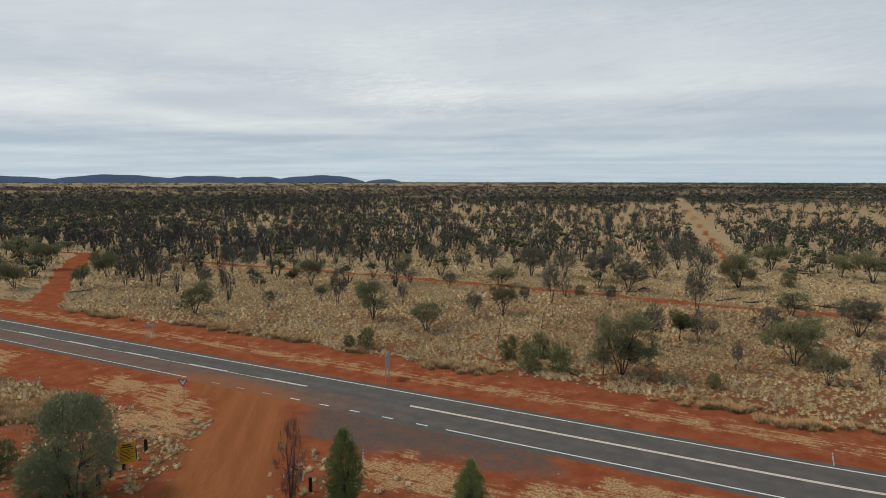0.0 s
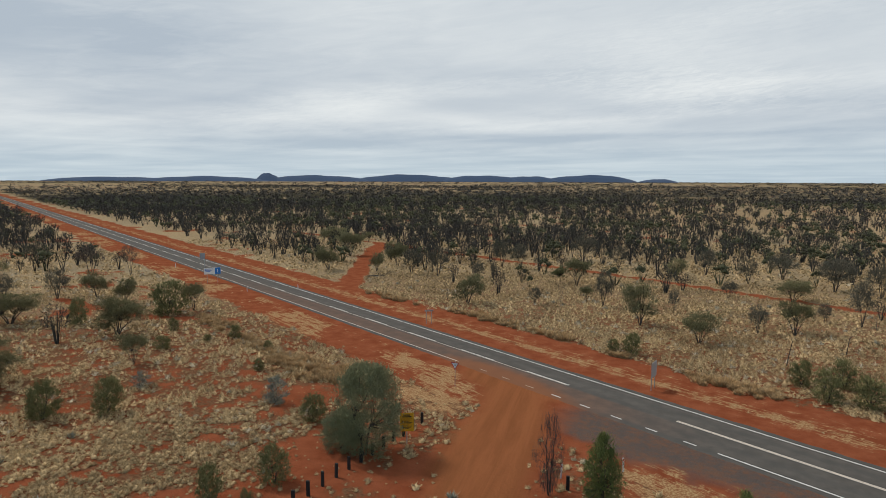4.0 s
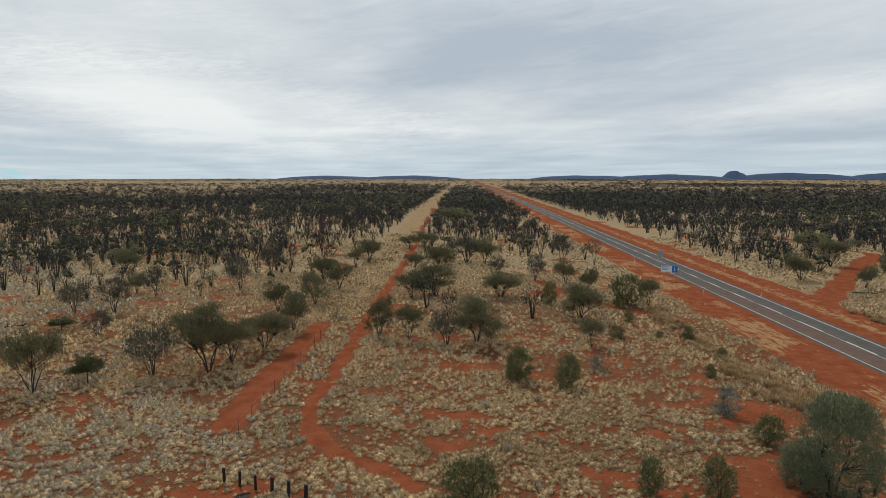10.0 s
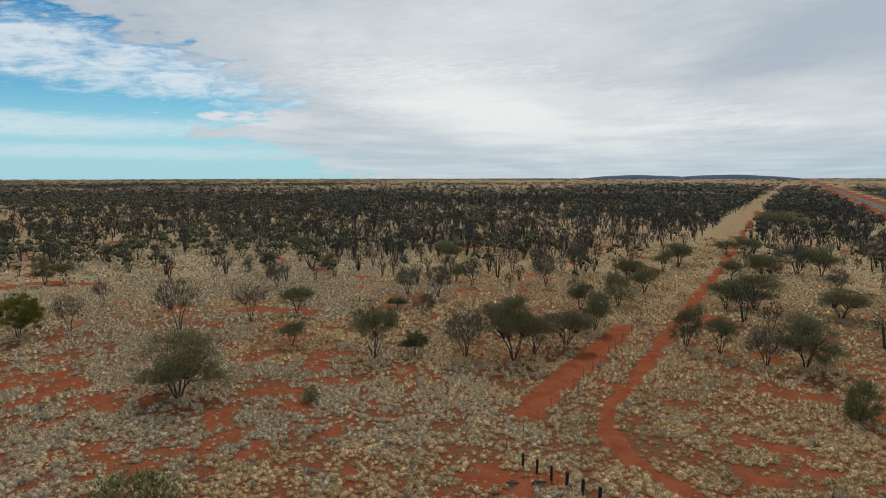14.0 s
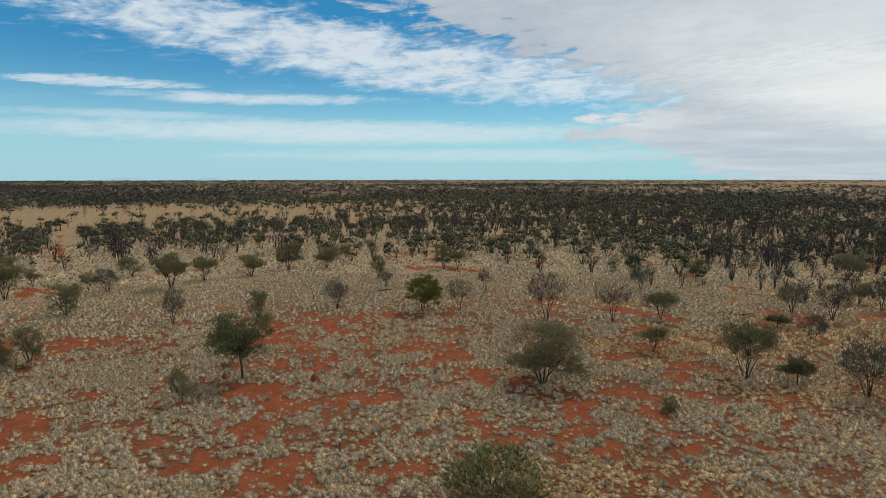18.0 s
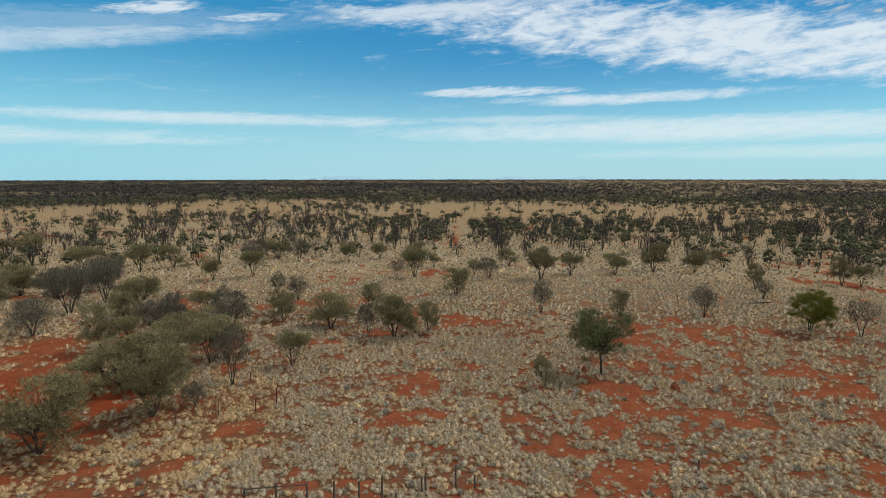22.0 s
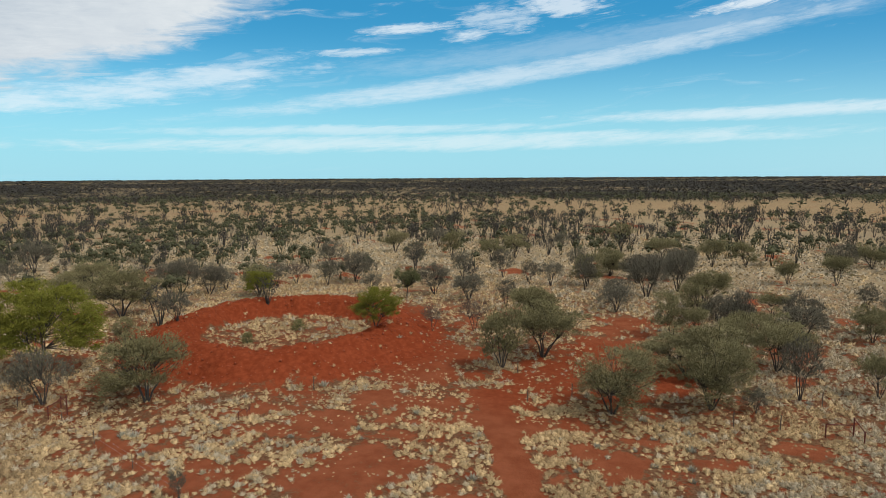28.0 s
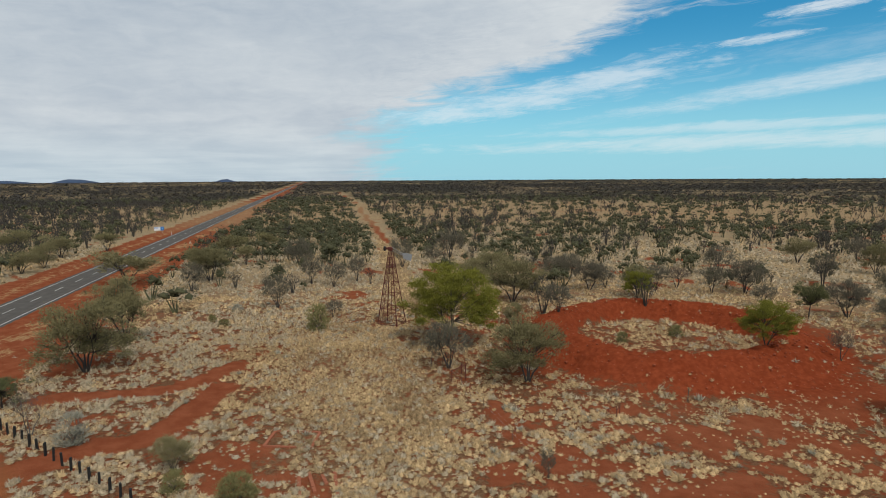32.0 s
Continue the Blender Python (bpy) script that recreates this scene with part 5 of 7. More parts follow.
plant("mulga", -96.3, -101.6, 5.4, 6.1)
plant("yellowgreen", -72.6, -56.3, 5.2, 4.9)
plant("umber", -76.1, -52.0, 5.0, 4.2)
plant("umber", -90.7, -56.6, 4.7, 2.9)
plant("dark", -85.5, -74.8, 3.6, 2.7)
plant("mulga", -92.4, -82.6, 4.6, 3.4)
plant("mulga", -110.2, -79.4, 5.2, 4.2)
plant("mulga", -112.3, -77.2, 4.2, 3.7)
plant("bush", -29.6, -18.1, 4.0, 6.6)
plant("bare", 30.7, -101.0, 3.8, 1.3)
plant("mulga", 69.9, -47.8, 2.8, 3.2)
plant("bush", 55.3, -53.6, 1.4, 1.4)
plant("bush", 54.1, -61.5, 1.4, 1.8)
plant("yellowgreen", 41.2, -60.2, 4.4, 4.8)
plant("yellowgreen", 75.4, -75.9, 4.4, 4.1)
plant("dark", 35.5, -86.2, 4.9, 3.4)
plant("yellowgreen", 64.9, -35.0, 9.2, 9.6)
plant("mulga", 74.1, 3.1, 7.8, 9.1)
plant("mulga", 133.9, -1.6, 6.7, 11.4)
plant("mulga", 84.8, -0.7, 8.0, 6.7)
plant("saltbush", 54.0, 3.2, 2.4, 3.0)
plant("mulga", 45.4, -3.3, 2.7, 2.4)
plant("bush", 41.9, -3.0, 1.5, 1.5)
plant("bare", 56.9, 6.2, 4.1, 3.4)
plant("green", 65.4, 9.2, 2.9, 3.7)
plant("bush", 38.6, -6.5, 1.9, 2.6)
plant("dark", 97.0, -22.0, 5.6, 4.8)
plant("bush", 79.7, -23.5, 3.4, 3.0)
plant("dark", 87.0, -27.8, 2.7, 2.8)
plant("saltbush", 97.4, -16.1, 1.2, 1.9)
plant("bush", 91.6, -11.7, 1.1, 1.1)
plant("bush", 88.4, -12.7, 1.0, 1.6)
plant("dark", 120.0, -11.7, 5.4, 4.5)
plant("mulga", 128.9, -16.1, 7.0, 9.4)
plant("mulga", 150.7, -26.7, 4.8, 4.3)
plant("mulga", 172.2, -36.5, 5.9, 5.3)
plant("mulga", 167.3, -25.4, 6.5, 8.8)
plant("mulga", 93.6, -55.2, 5.6, 6.7)
plant("dark", 32.4, -25.5, 2.2, 1.1)
plant("mulga", 12.2, -146.3, 6.4, 5.6)
plant("mulga", 23.1, -147.2, 6.4, 6.8)
plant("mulga", 39.8, -181.7, 5.8, 8.3)
plant("dark", 36.7, -128.0, 5.2, 4.7)
plant("dark", 50.2, -159.5, 5.6, 5.0)
plant("mulga", -17.8, -157.3, 5.5, 6.9)
plant("mulga", -9.5, -129.1, 6.2, 5.1)
plant("dark", -22.0, -151.8, 5.3, 5.3)
plant("mulga", -40.9, -147.0, 4.8, 4.7)
plant("mulga", -79.5, -105.9, 5.2, 5.3)
plant("mulga", -89.5, -106.3, 6.0, 6.1)
plant("mulga", -111.2, -110.3, 3.7, 3.6)
plant("dark", 138.3, -74.5, 7.5, 7.7)
plant("dark", 127.5, -64.5, 4.8, 4.7)
plant("dark", 96.3, -78.6, 5.5, 5.7)
plant("dark", 86.0, -78.6, 4.3, 4.4)
plant("dark", 86.0, -109.1, 6.6, 6.7)
plant("mulga", 89.1, -139.3, 6.4, 6.6)
plant("dark", 69.7, -117.0, 6.0, 5.5)
plant("dark", 53.6, -108.2, 5.8, 4.8)
plant("mulga", 71.3, -137.6, 6.8, 6.2)
plant("mulga", 58.3, -132.5, 5.6, 5.8)
plant("mulga", 8.2, -79.9, 4.5, 3.0)
plant("mulga", 160.0, 18.6, 5.4, 6.6)
plant("mulga", 167.8, 15.1, 5.8, 5.7)
plant("mulga", 210.1, 27.0, 7.0, 10.2)
plant("mulga", 187.9, 13.2, 6.5, 9.4)
plant("mulga", 199.4, 2.9, 5.5, 7.1)
plant("dark", 115.4, -32.5, 5.9, 4.7)
plant("dark", 138.9, -36.5, 7.0, 6.9)
plant("dark", 110.9, -35.5, 5.1, 4.6)
plant("dark", 114.9, -41.4, 5.4, 3.8)
plant("dark", 127.6, -56.6, 6.9, 5.6)
plant("dark", 61.2, -87.8, 3.9, 3.8)
plant("dark", 82.6, -151.5, 6.3, 5.7)
plant("dark", -45.3, 131.7, 6.6, 4.1)
plant("dark", -41.0, 131.7, 5.9, 4.1)
plant("dark", -30.9, 150.2, 7.2, 6.1)
plant("dark", -21.1, 140.5, 5.7, 4.4)
plant("dark", -3.1, 140.6, 5.7, 4.4)
plant("dark", 4.6, 132.0, 5.4, 4.1)
plant("dark", 11.1, 140.7, 5.7, 5.7)
plant("dark", 18.4, 128.2, 6.4, 6.4)
plant("dark", 24.7, 124.5, 6.3, 5.0)
plant("dark", 30.7, 121.0, 6.5, 6.0)
plant("dark", 37.2, 132.2, 6.6, 6.6)
plant("dark", 43.1, 124.6, 6.3, 5.0)
plant("dark", 52.5, 137.4, 7.9, 6.8)
plant("dark", 51.7, 123.2, 7.3, 6.1)
plant("mulga", 73.4, 137.5, 5.6, 8.1)
plant("dark", -125.6, 20.4, 7.3, 5.1)
plant("dark", -112.8, 13.0, 6.6, 4.6)
plant("dark", -113.3, -0.5, 5.5, 3.9)
plant("mulga", -113.9, 28.1, 5.4, 4.9)
plant("mulga", -94.5, 69.0, 4.8, 4.3)
plant("mulga", -69.4, 27.4, 4.6, 3.7)
plant("bare", -74.5, 30.5, 3.2, 1.7)
plant("dark", -65.3, 30.6, 4.5, 4.5)
plant("mulga", -64.9, 34.4, 5.7, 6.5)
plant("mulga", -93.6, 41.9, 5.6, 7.4)
plant("mulga", -94.4, 37.9, 4.3, 4.9)
plant("mulga", -117.1, 47.8, 4.7, 4.8)
plant("mulga", -116.2, 53.8, 5.5, 6.9)
plant("mulga", -87.5, 50.9, 4.1, 7.3)
plant("dark", -107.8, 62.1, 4.3, 3.8)
plant("bush", -79.4, 54.8, 3.5, 2.7)
plant("dark", -100.7, 66.3, 5.3, 4.0)
plant("mulga", -69.6, 53.2, 5.3, 6.0)
plant("mulga", -57.2, 45.4, 3.7, 2.6)
plant("bush", -73.5, 64.9, 4.7, 5.3)
plant("mulga", -72.5, 68.5, 4.5, 3.1)
plant("mulga", -160.5, 64.0, 3.8, 6.3)
plant("mulga", -154.2, 66.5, 5.4, 6.7)
plant("dark", -127.6, 65.0, 6.5, 9.0)
plant("mulga", -124.0, 68.0, 6.2, 5.7)
plant("dark", -142.8, 90.0, 5.8, 4.9)
plant("umber", -117.1, 84.5, 6.4, 6.3)
plant("mulga", -228.3, 111.0, 7.5, 14.5)
plant("umber", -111.4, 89.1, 6.4, 3.8)
plant("mulga", 29.9, -82.6, 4.3, 6.8)
plant("mulga", 11.7, -52.1, 5.7, 7.5)
plant("mulga", 7.5, -65.5, 4.4, 7.8)
plant("mulga", 3.9, -78.9, 4.3, 3.8)
plant("dark", 18.3, -104.2, 7.6, 6.7)
plant("dark", 14.6, -112.1, 7.7, 6.3)
plant("dark", 21.1, -95.9, 4.5, 5.0)
plant("dark", 29.2, -106.9, 6.5, 3.9)
plant("mulga", 29.0, -124.2, 5.1, 6.1)
plant("dark", 40.4, -109.2, 4.7, 4.1)
plant("mulga", 55.7, -140.8, 6.2, 6.1)
plant("dark", -3.6, -93.8, 4.7, 5.4)
plant("mulga", -10.6, -92.1, 4.2, 3.7)
plant("mulga", -22.1, -74.0, 5.6, 5.8)
plant("mulga", -26.9, -74.3, 4.2, 3.5)
plant("green", -37.2, -51.7, 7.3, 6.1)
plant("mulga", -29.9, -50.6, 3.3, 2.0)
plant("mulga", -40.0, -96.6, 5.0, 4.9)
plant("mulga", -39.6, -117.2, 6.4, 5.4)
plant("dark", 56.8, -30.9, 5.2, 5.3)
plant("mulga", 49.3, -35.7, 6.2, 8.1)
plant("dark", 64.9, -51.6, 3.9, 4.5)
plant("mulga", 24.8, -59.4, 6.9, 5.2)
plant("mulga", 22.4, -65.2, 6.0, 8.3)
plant("mulga", 28.5, -78.6, 5.5, 5.2)
plant("umber", 38.2, -68.3, 3.6, 3.0)
plant("umber", 33.9, -71.8, 4.8, 3.9)
plant("mulga", 10.9, -79.7, 5.6, 4.4)
plant("dark", 4.1, -82.6, 6.5, 4.4)
plant("dark", 20.5, -92.0, 4.1, 5.3)
plant("dark", 36.0, -108.6, 5.0, 4.5)
plant("mulga", 30.0, -111.5, 6.0, 5.5)
plant("dark", 43.4, -89.8, 4.5, 5.8)
plant("dark", 50.7, -91.6, 5.7, 6.1)
plant("green", 52.9, -86.1, 5.8, 4.2)
plant("dark", 69.4, -94.7, 6.3, 6.8)
plant("dark", 72.6, -90.4, 5.1, 4.4)
plant("umber", 79.5, -89.7, 4.1, 5.5)
plant("mulga", 77.5, -78.2, 5.7, 5.0)
plant("dark", 81.1, -86.2, 4.5, 5.4)
plant("dark", 85.3, -74.3, 5.7, 6.2)
plant("dark", 96.1, -74.9, 5.0, 6.5)
plant("mulga", 82.9, -56.4, 7.0, 9.1)
plant("mulga", 100.5, -63.9, 6.0, 8.0)
plant("dark", 22.7, -117.8, 5.7, 6.5)
plant("dark", 15.8, -124.7, 6.9, 6.6)
plant("dark", 19.7, -120.7, 5.8, 5.3)
plant("dark", 47.2, -112.9, 6.1, 4.7)
plant("mulga", 5.7, -150.1, 5.5, 5.9)
plant("dark", -11.9, -149.9, 6.3, 6.2)
plant("mulga", 30.1, -129.3, 5.0, 6.1)
plant("dark", -66.8, -1.0, 6.2, 4.8)
plant("mulga", -66.4, 4.2, 6.8, 7.2)
plant("mulga", -69.1, 6.7, 4.5, 4.9)
plant("mulga", -72.5, 10.7, 4.4, 5.8)
plant("mulga", -79.6, 15.4, 5.9, 4.1)
plant("mulga", -92.2, 15.8, 5.1, 3.8)
plant("mulga", -95.1, 22.0, 5.4, 4.4)
plant("dark", -101.6, -6.1, 5.8, 4.9)
plant("mulga", -107.6, 29.3, 5.2, 4.7)
plant("mulga", -72.4, 24.7, 5.3, 3.7)
plant("mulga", 4.4, -56.6, 6.1, 6.4)
plant("mulga", 4.9, -67.7, 5.0, 7.9)
plant("mulga", -0.5, -71.3, 4.9, 6.5)
plant("dark", -2.3, -62.7, 6.0, 3.7)
plant("mulga", 3.3, -76.3, 4.7, 4.3)
plant("mulga", 0.7, -82.2, 4.2, 5.0)
plant("dark", 5.5, -85.0, 5.3, 5.5)
plant("mulga", 9.5, -93.1, 5.2, 4.5)
plant("mulga", 9.1, -99.6, 5.7, 6.3)
plant("dark", -3.4, -87.3, 4.1, 6.6)
plant("mulga", 0.2, -98.3, 3.7, 4.6)
plant("bare", 2.9, -97.9, 5.7, 3.5)
plant("mulga", -8.5, -66.3, 4.3, 3.6)
plant("mulga", -15.7, -81.9, 4.6, 6.4)
plant("mulga", -10.5, -88.3, 4.0, 3.9)
plant("dark", -14.5, -102.9, 4.2, 3.7)
plant("dark", -12.0, -109.6, 4.0, 3.0)
plant("dark", 1.0, -57.5, 2.1, 2.5)
plant("dark", -19.5, -76.5, 4.5, 2.9)
plant("mulga", -2.1, -128.7, 5.4, 4.3)
plant("willow", -23.1, 37.0, 6.5, 5.1)
plant("willow", -25.0, 36.9, 2.8, 3.1)


# ---- grass: tussocks ----
def scatter(inner, outer, step, seed):
    """Places on a shaken grid between two distances from the car park."""
    rs = np.random.RandomState(seed)
    g = np.arange(-outer, outer, step)
    x, y = np.meshgrid(g, g)
    x, y = x.ravel(), y.ravel()
    x, y = x + rs.uniform(-0.5, 0.5, x.shape) * step, y + rs.uniform(-0.5, 0.5, x.shape) * step
    r = np.hypot(x, y)
    keep = (r > inner) & (r < outer)
    return x[keep], y[keep], rs


def spread(verts, faces, x, y, z, across, high, turn, tint):
    """Many copies of a small shape laid into one list of corners, with a tint for each copy."""
    n, k = len(x), len(verts)
    c, s = np.cos(turn)[:, None], np.sin(turn)[:, None]
    vx, vy, vz = verts[:, 0][None], verts[:, 1][None], verts[:, 2][None]
    out = np.empty((n, k, 3), np.float32)
    out[..., 0] = x[:, None] + (vx * c - vy * s) * across[:, None]
    out[..., 1] = y[:, None] + (vx * s + vy * c) * across[:, None]
    out[..., 2] = z[:, None] + vz * high[:, None]
    f = faces[None] + (np.arange(n) * k)[:, None, None]
    return out.reshape(-1, 3), f.reshape(-1, faces.shape[1]), np.repeat(tint, k)


def tussock(seed, blades, width=0.05):
    """A tuft of dry grass, 1 m across and 1 m high: thin blades bursting from its foot."""
    rs = np.random.RandomState(seed)
    v, f = [], []
    for k in range(blades):
        t = 6.283 * (k * 0.618 + rs.uniform(-0.08, 0.08))
        lean = 1.12 * math.sqrt((k + 0.5) / blades) * rs.uniform(0.8, 1.15)
        size = rs.uniform(0.7, 1.15)
        p = np.array([math.cos(t), math.sin(t), 0])
        turn = t + 1.57 + rs.uniform(-0.9, 0.9)
        q = np.array([math.cos(turn), math.sin(turn), 0]) * width * rs.uniform(0.7, 1.4)
        foot = p * (0.12 + 0.22 * rs.rand()) * lean + np.array([0, 0, -0.03])
        tip = foot + p * 0.36 * math.sin(lean) * size + np.array([0, 0, 0.12 + 0.88 * math.cos(lean) * size])
        b = len(v)
        v += [tuple(foot - q), tuple(foot + q), tuple(tip)]
        f.append((b, b + 1, b + 2))
    return np.array(v, float), np.array(f)


def cushion(seed, sides, blades, width):
    """A mounded tuft, 1 m across and 1 m high: a low core under shaggy blades whose tips make up a ragged dome."""
    rs = np.random.RandomState(seed)
    v, f = [], []
    jig = rs.uniform(-0.25, 0.25, sides)
    far = rs.uniform(0.17, 0.32, sides)
    for level, part_out in ((-0.06, 1.0), (0.26, 0.80))[:1 + (sides > 4)]:
        for j in range(sides):
            t, r = 6.283 * (j + (0.5 if level > 0 else 0)) / sides + jig[j], far[j] * part_out
            v.append((r * math.cos(t), r * math.sin(t), level + (rs.uniform(-0.08, 0.1) if level > 0 else 0)))
    v.append((rs.uniform(-0.1, 0.1), rs.uniform(-0.1, 0.1), rs.uniform(0.40, 0.52)))
    for j in range(sides):
        k = (j + 1) % sides
        f += [(j, k, sides + j), (k, sides + k, sides + j), (sides + j, sides + k, 2 * sides)] if sides > 4 else [(j, k, sides)]
    for k in range(blades):
        t, up = 6.283 * (k * 0.618 + rs.uniform(-0.15, 0.15)), math.asin(min(1.0, 0.08 + 0.92 * (k + 0.5) / blades)) * rs.uniform(0.8, 1.0)
        way = np.array([math.cos(t) * math.cos(up), math.sin(t) * math.cos(up), math.sin(up)])
        root = way * np.array([0.34, 0.34, 0.5]) * rs.uniform(0.6, 0.95)
        lean = way + rs.normal(size=3) * 0.38 + np.array([0, 0, 0.45])
        tip = root + lean / np.linalg.norm(lean) * rs.uniform(0.22, 0.42)
        q = np.cross(lean, rs.normal(size=3))
        q = q / (np.linalg.norm(q) + 1e-9) * width * rs.uniform(0.6, 1.4)
        b = len(v)
        v += [tuple(root - q), tuple(root + q), tuple(tip)]
        f.append((b, b + 1, b + 2))
    return np.array(v, float), np.array(f)


def build_grass(name, inner, outer, step, sides, blades, width, grow, seed, label):
    x, y, rs = scatter(inner, outer, step, seed)
    bare, pale = cover(x, y)
    off = np.abs(road_offset(x, y))
    patch = value_noise(x, y, 0.16, 41, 3)
    path = np.zeros_like(x)
    for half, line in TRACKS:
        path = np.maximum(path, smooth(to_line(x, y, line)[0], half + 0.5, half - 0.5))
    trod = dict(trodden(x, y))
    worn = np.maximum(np.maximum(trod["worn"], trod["gravel"]), 0.9 * smooth(trod["verge"], 0.3, 0.7))
    ring = np.hypot(x - CAMP.x, y - CAMP.y)
    chance = np.maximum(np.clip(1.12 - 1.25 * bare, 0, 1), (0.05 + 0.14 * smooth(patch, 0.4, 0.6) + 0.22 * smooth(ring, 44, 32)) * (off > 13) * (ring > 19) * smooth(path, 0.5, 0.1) + 0.10 * (ring < 25)) * (1 - worn) * smooth(off, 4.8, 6.5) * (0.66 + 0.36 * smooth(patch, 0.3, 0.6)) * (1 - 0.1 * pale)
    # tufts stand in drifts with gaps between
    chance = chance * np.maximum(0.36 + 0.64 * smooth(value_noise(x, y, 0.50, 45, 3), 0.41, 0.52), 0.82 * smooth(pale, 0.06, 0.22))
    keep = rs.rand(len(x)) < chance
    x, y, bare, patch, pale = x[keep], y[keep], bare[keep], patch[keep], pale[keep]
    z = height(x, y) - 0.02
    grey = value_noise(x, y, 0.075, 43, 4) + 0.25 * smooth(-y, -10, 40) * smooth(np.hypot(x - 30, y + 20), 20, 60) - 0.02
    drift = value_noise(x, y, 0.5, 46, 3)
    saline = smooth(grey + 0.2 * (drift - 0.5), 0.40, 0.54) * (0.10 + 0.78 * smooth(-y + 0.1 * x, -22, 6)) * (1 - pale) * (0.3 + 0.7 * smooth(ring[keep], 36, 62))
    saline = np.where(rs.rand(len(x)) < 0.8 * saline, rs.uniform(0.6, 1.0, len(x)), 0.4 * saline * rs.rand(len(x)))
    tint = 0.6 * (0.5 * rs.beta(0.6, 0.7, len(x)) + 0.35 * smooth(drift, 0.34, 0.66) + 0.5 * smooth(value_noise(x, y, 0.11, 47, 3), 0.48, 0.64) + 0.12 * smooth(y, 0, 15) + 0.15 * smooth(bare, 0.3, 0.6)) + 0.9 * np.minimum(pale, 0.4) * smooth(value_noise(x, y, 0.30, 48, 3), 0.42, 0.60)
    tint = np.clip(tint, 0, 1)
    size = grow * np.exp(rs.normal(0, 0.40, len(x))) * (0.75 + 0.5 * patch) * (1 + 0.3 * saline)
    size = np.clip(size * np.where(bare > 0.55, 0.55, 1.0), 0.2, 1.75 * grow)
    high = size * rs.uniform(0.50, 0.85, len(x))
    turn = rs.uniform(0, 6.283, len(x))
    vs, fs, ts, gs, base = [], [], [], [], 0
    pick = rs.randint(0, 6, len(x))
    for k in range(6):
        shape, faces = cushion(seed * 10 + k, sides, blades, width)
        s = pick == k
        v, f, t = spread(shape, faces, x[s], y[s], z[s], size[s], high[s], turn[s], tint[s])
        vs.append(v), fs.append(f + base), ts.append(t), gs.append(np.repeat(saline[s], len(shape)))
        base += len(v)
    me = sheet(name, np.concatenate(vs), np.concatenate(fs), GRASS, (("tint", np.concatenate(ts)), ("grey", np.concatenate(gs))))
    tagged(new(name, me), label, "grass", kind="stuff")


build_grass("grass", 36, 56, 0.34, 5, 34, 0.037, 0.54, 5, "pale dry tussock grass and grey saltbush on red earth")
build_grass("grass", 56, 85, 0.43, 4, 18, 0.060, 0.64, 8, "pale dry tussock grass on red earth")
build_grass("grass", 85, 130, 0.60, 4, 9, 0.10, 0.80, 9, "pale dry tussock grass among scattered trees")
build_grass("grass", 130, 215, 1.1, 3, 4, 0.16, 1.15, 6, "pale dry tussock grass in open scrubland")


def build_saltbush():
    """Low grey saltbush tufts, past counting, among the grass."""
    x, y, rs = scatter(36, 120, 1.9, 17)
    bare, _ = cover(x, y)
    yaw = np.degrees(np.arctan2(-x, y)) % 360
    patch = value_noise(x, y, 0.05, 44, 3)
    keep = rs.rand(len(x)) < (0.04 + 0.5 * smooth(patch, 0.46, 0.66) * smooth(yaw, 70, 95) * smooth(yaw, 290, 250)) * (bare < 0.55) * (np.abs(road_offset(x, y)) > 14)
    x, y = x[keep], y[keep]
    shape, faces = tussock(900, 46, 0.06)
    size = rs.uniform(0.5, 1.15, len(x))
    v, f, t = spread(shape, faces, x, y, height(x, y) - 0.03, size, size * rs.uniform(0.4, 0.6, len(x)), rs.uniform(0, 6.28, len(x)), rs.uniform(0, 1, len(x)))
    tagged(new("saltbush_scrub", sheet("saltbush_scrub", v, f, SALT, (("tint", t),))), "low silvery grey saltbush tufts among dry grass", "scrub", kind="stuff")


build_saltbush()
build_clods()


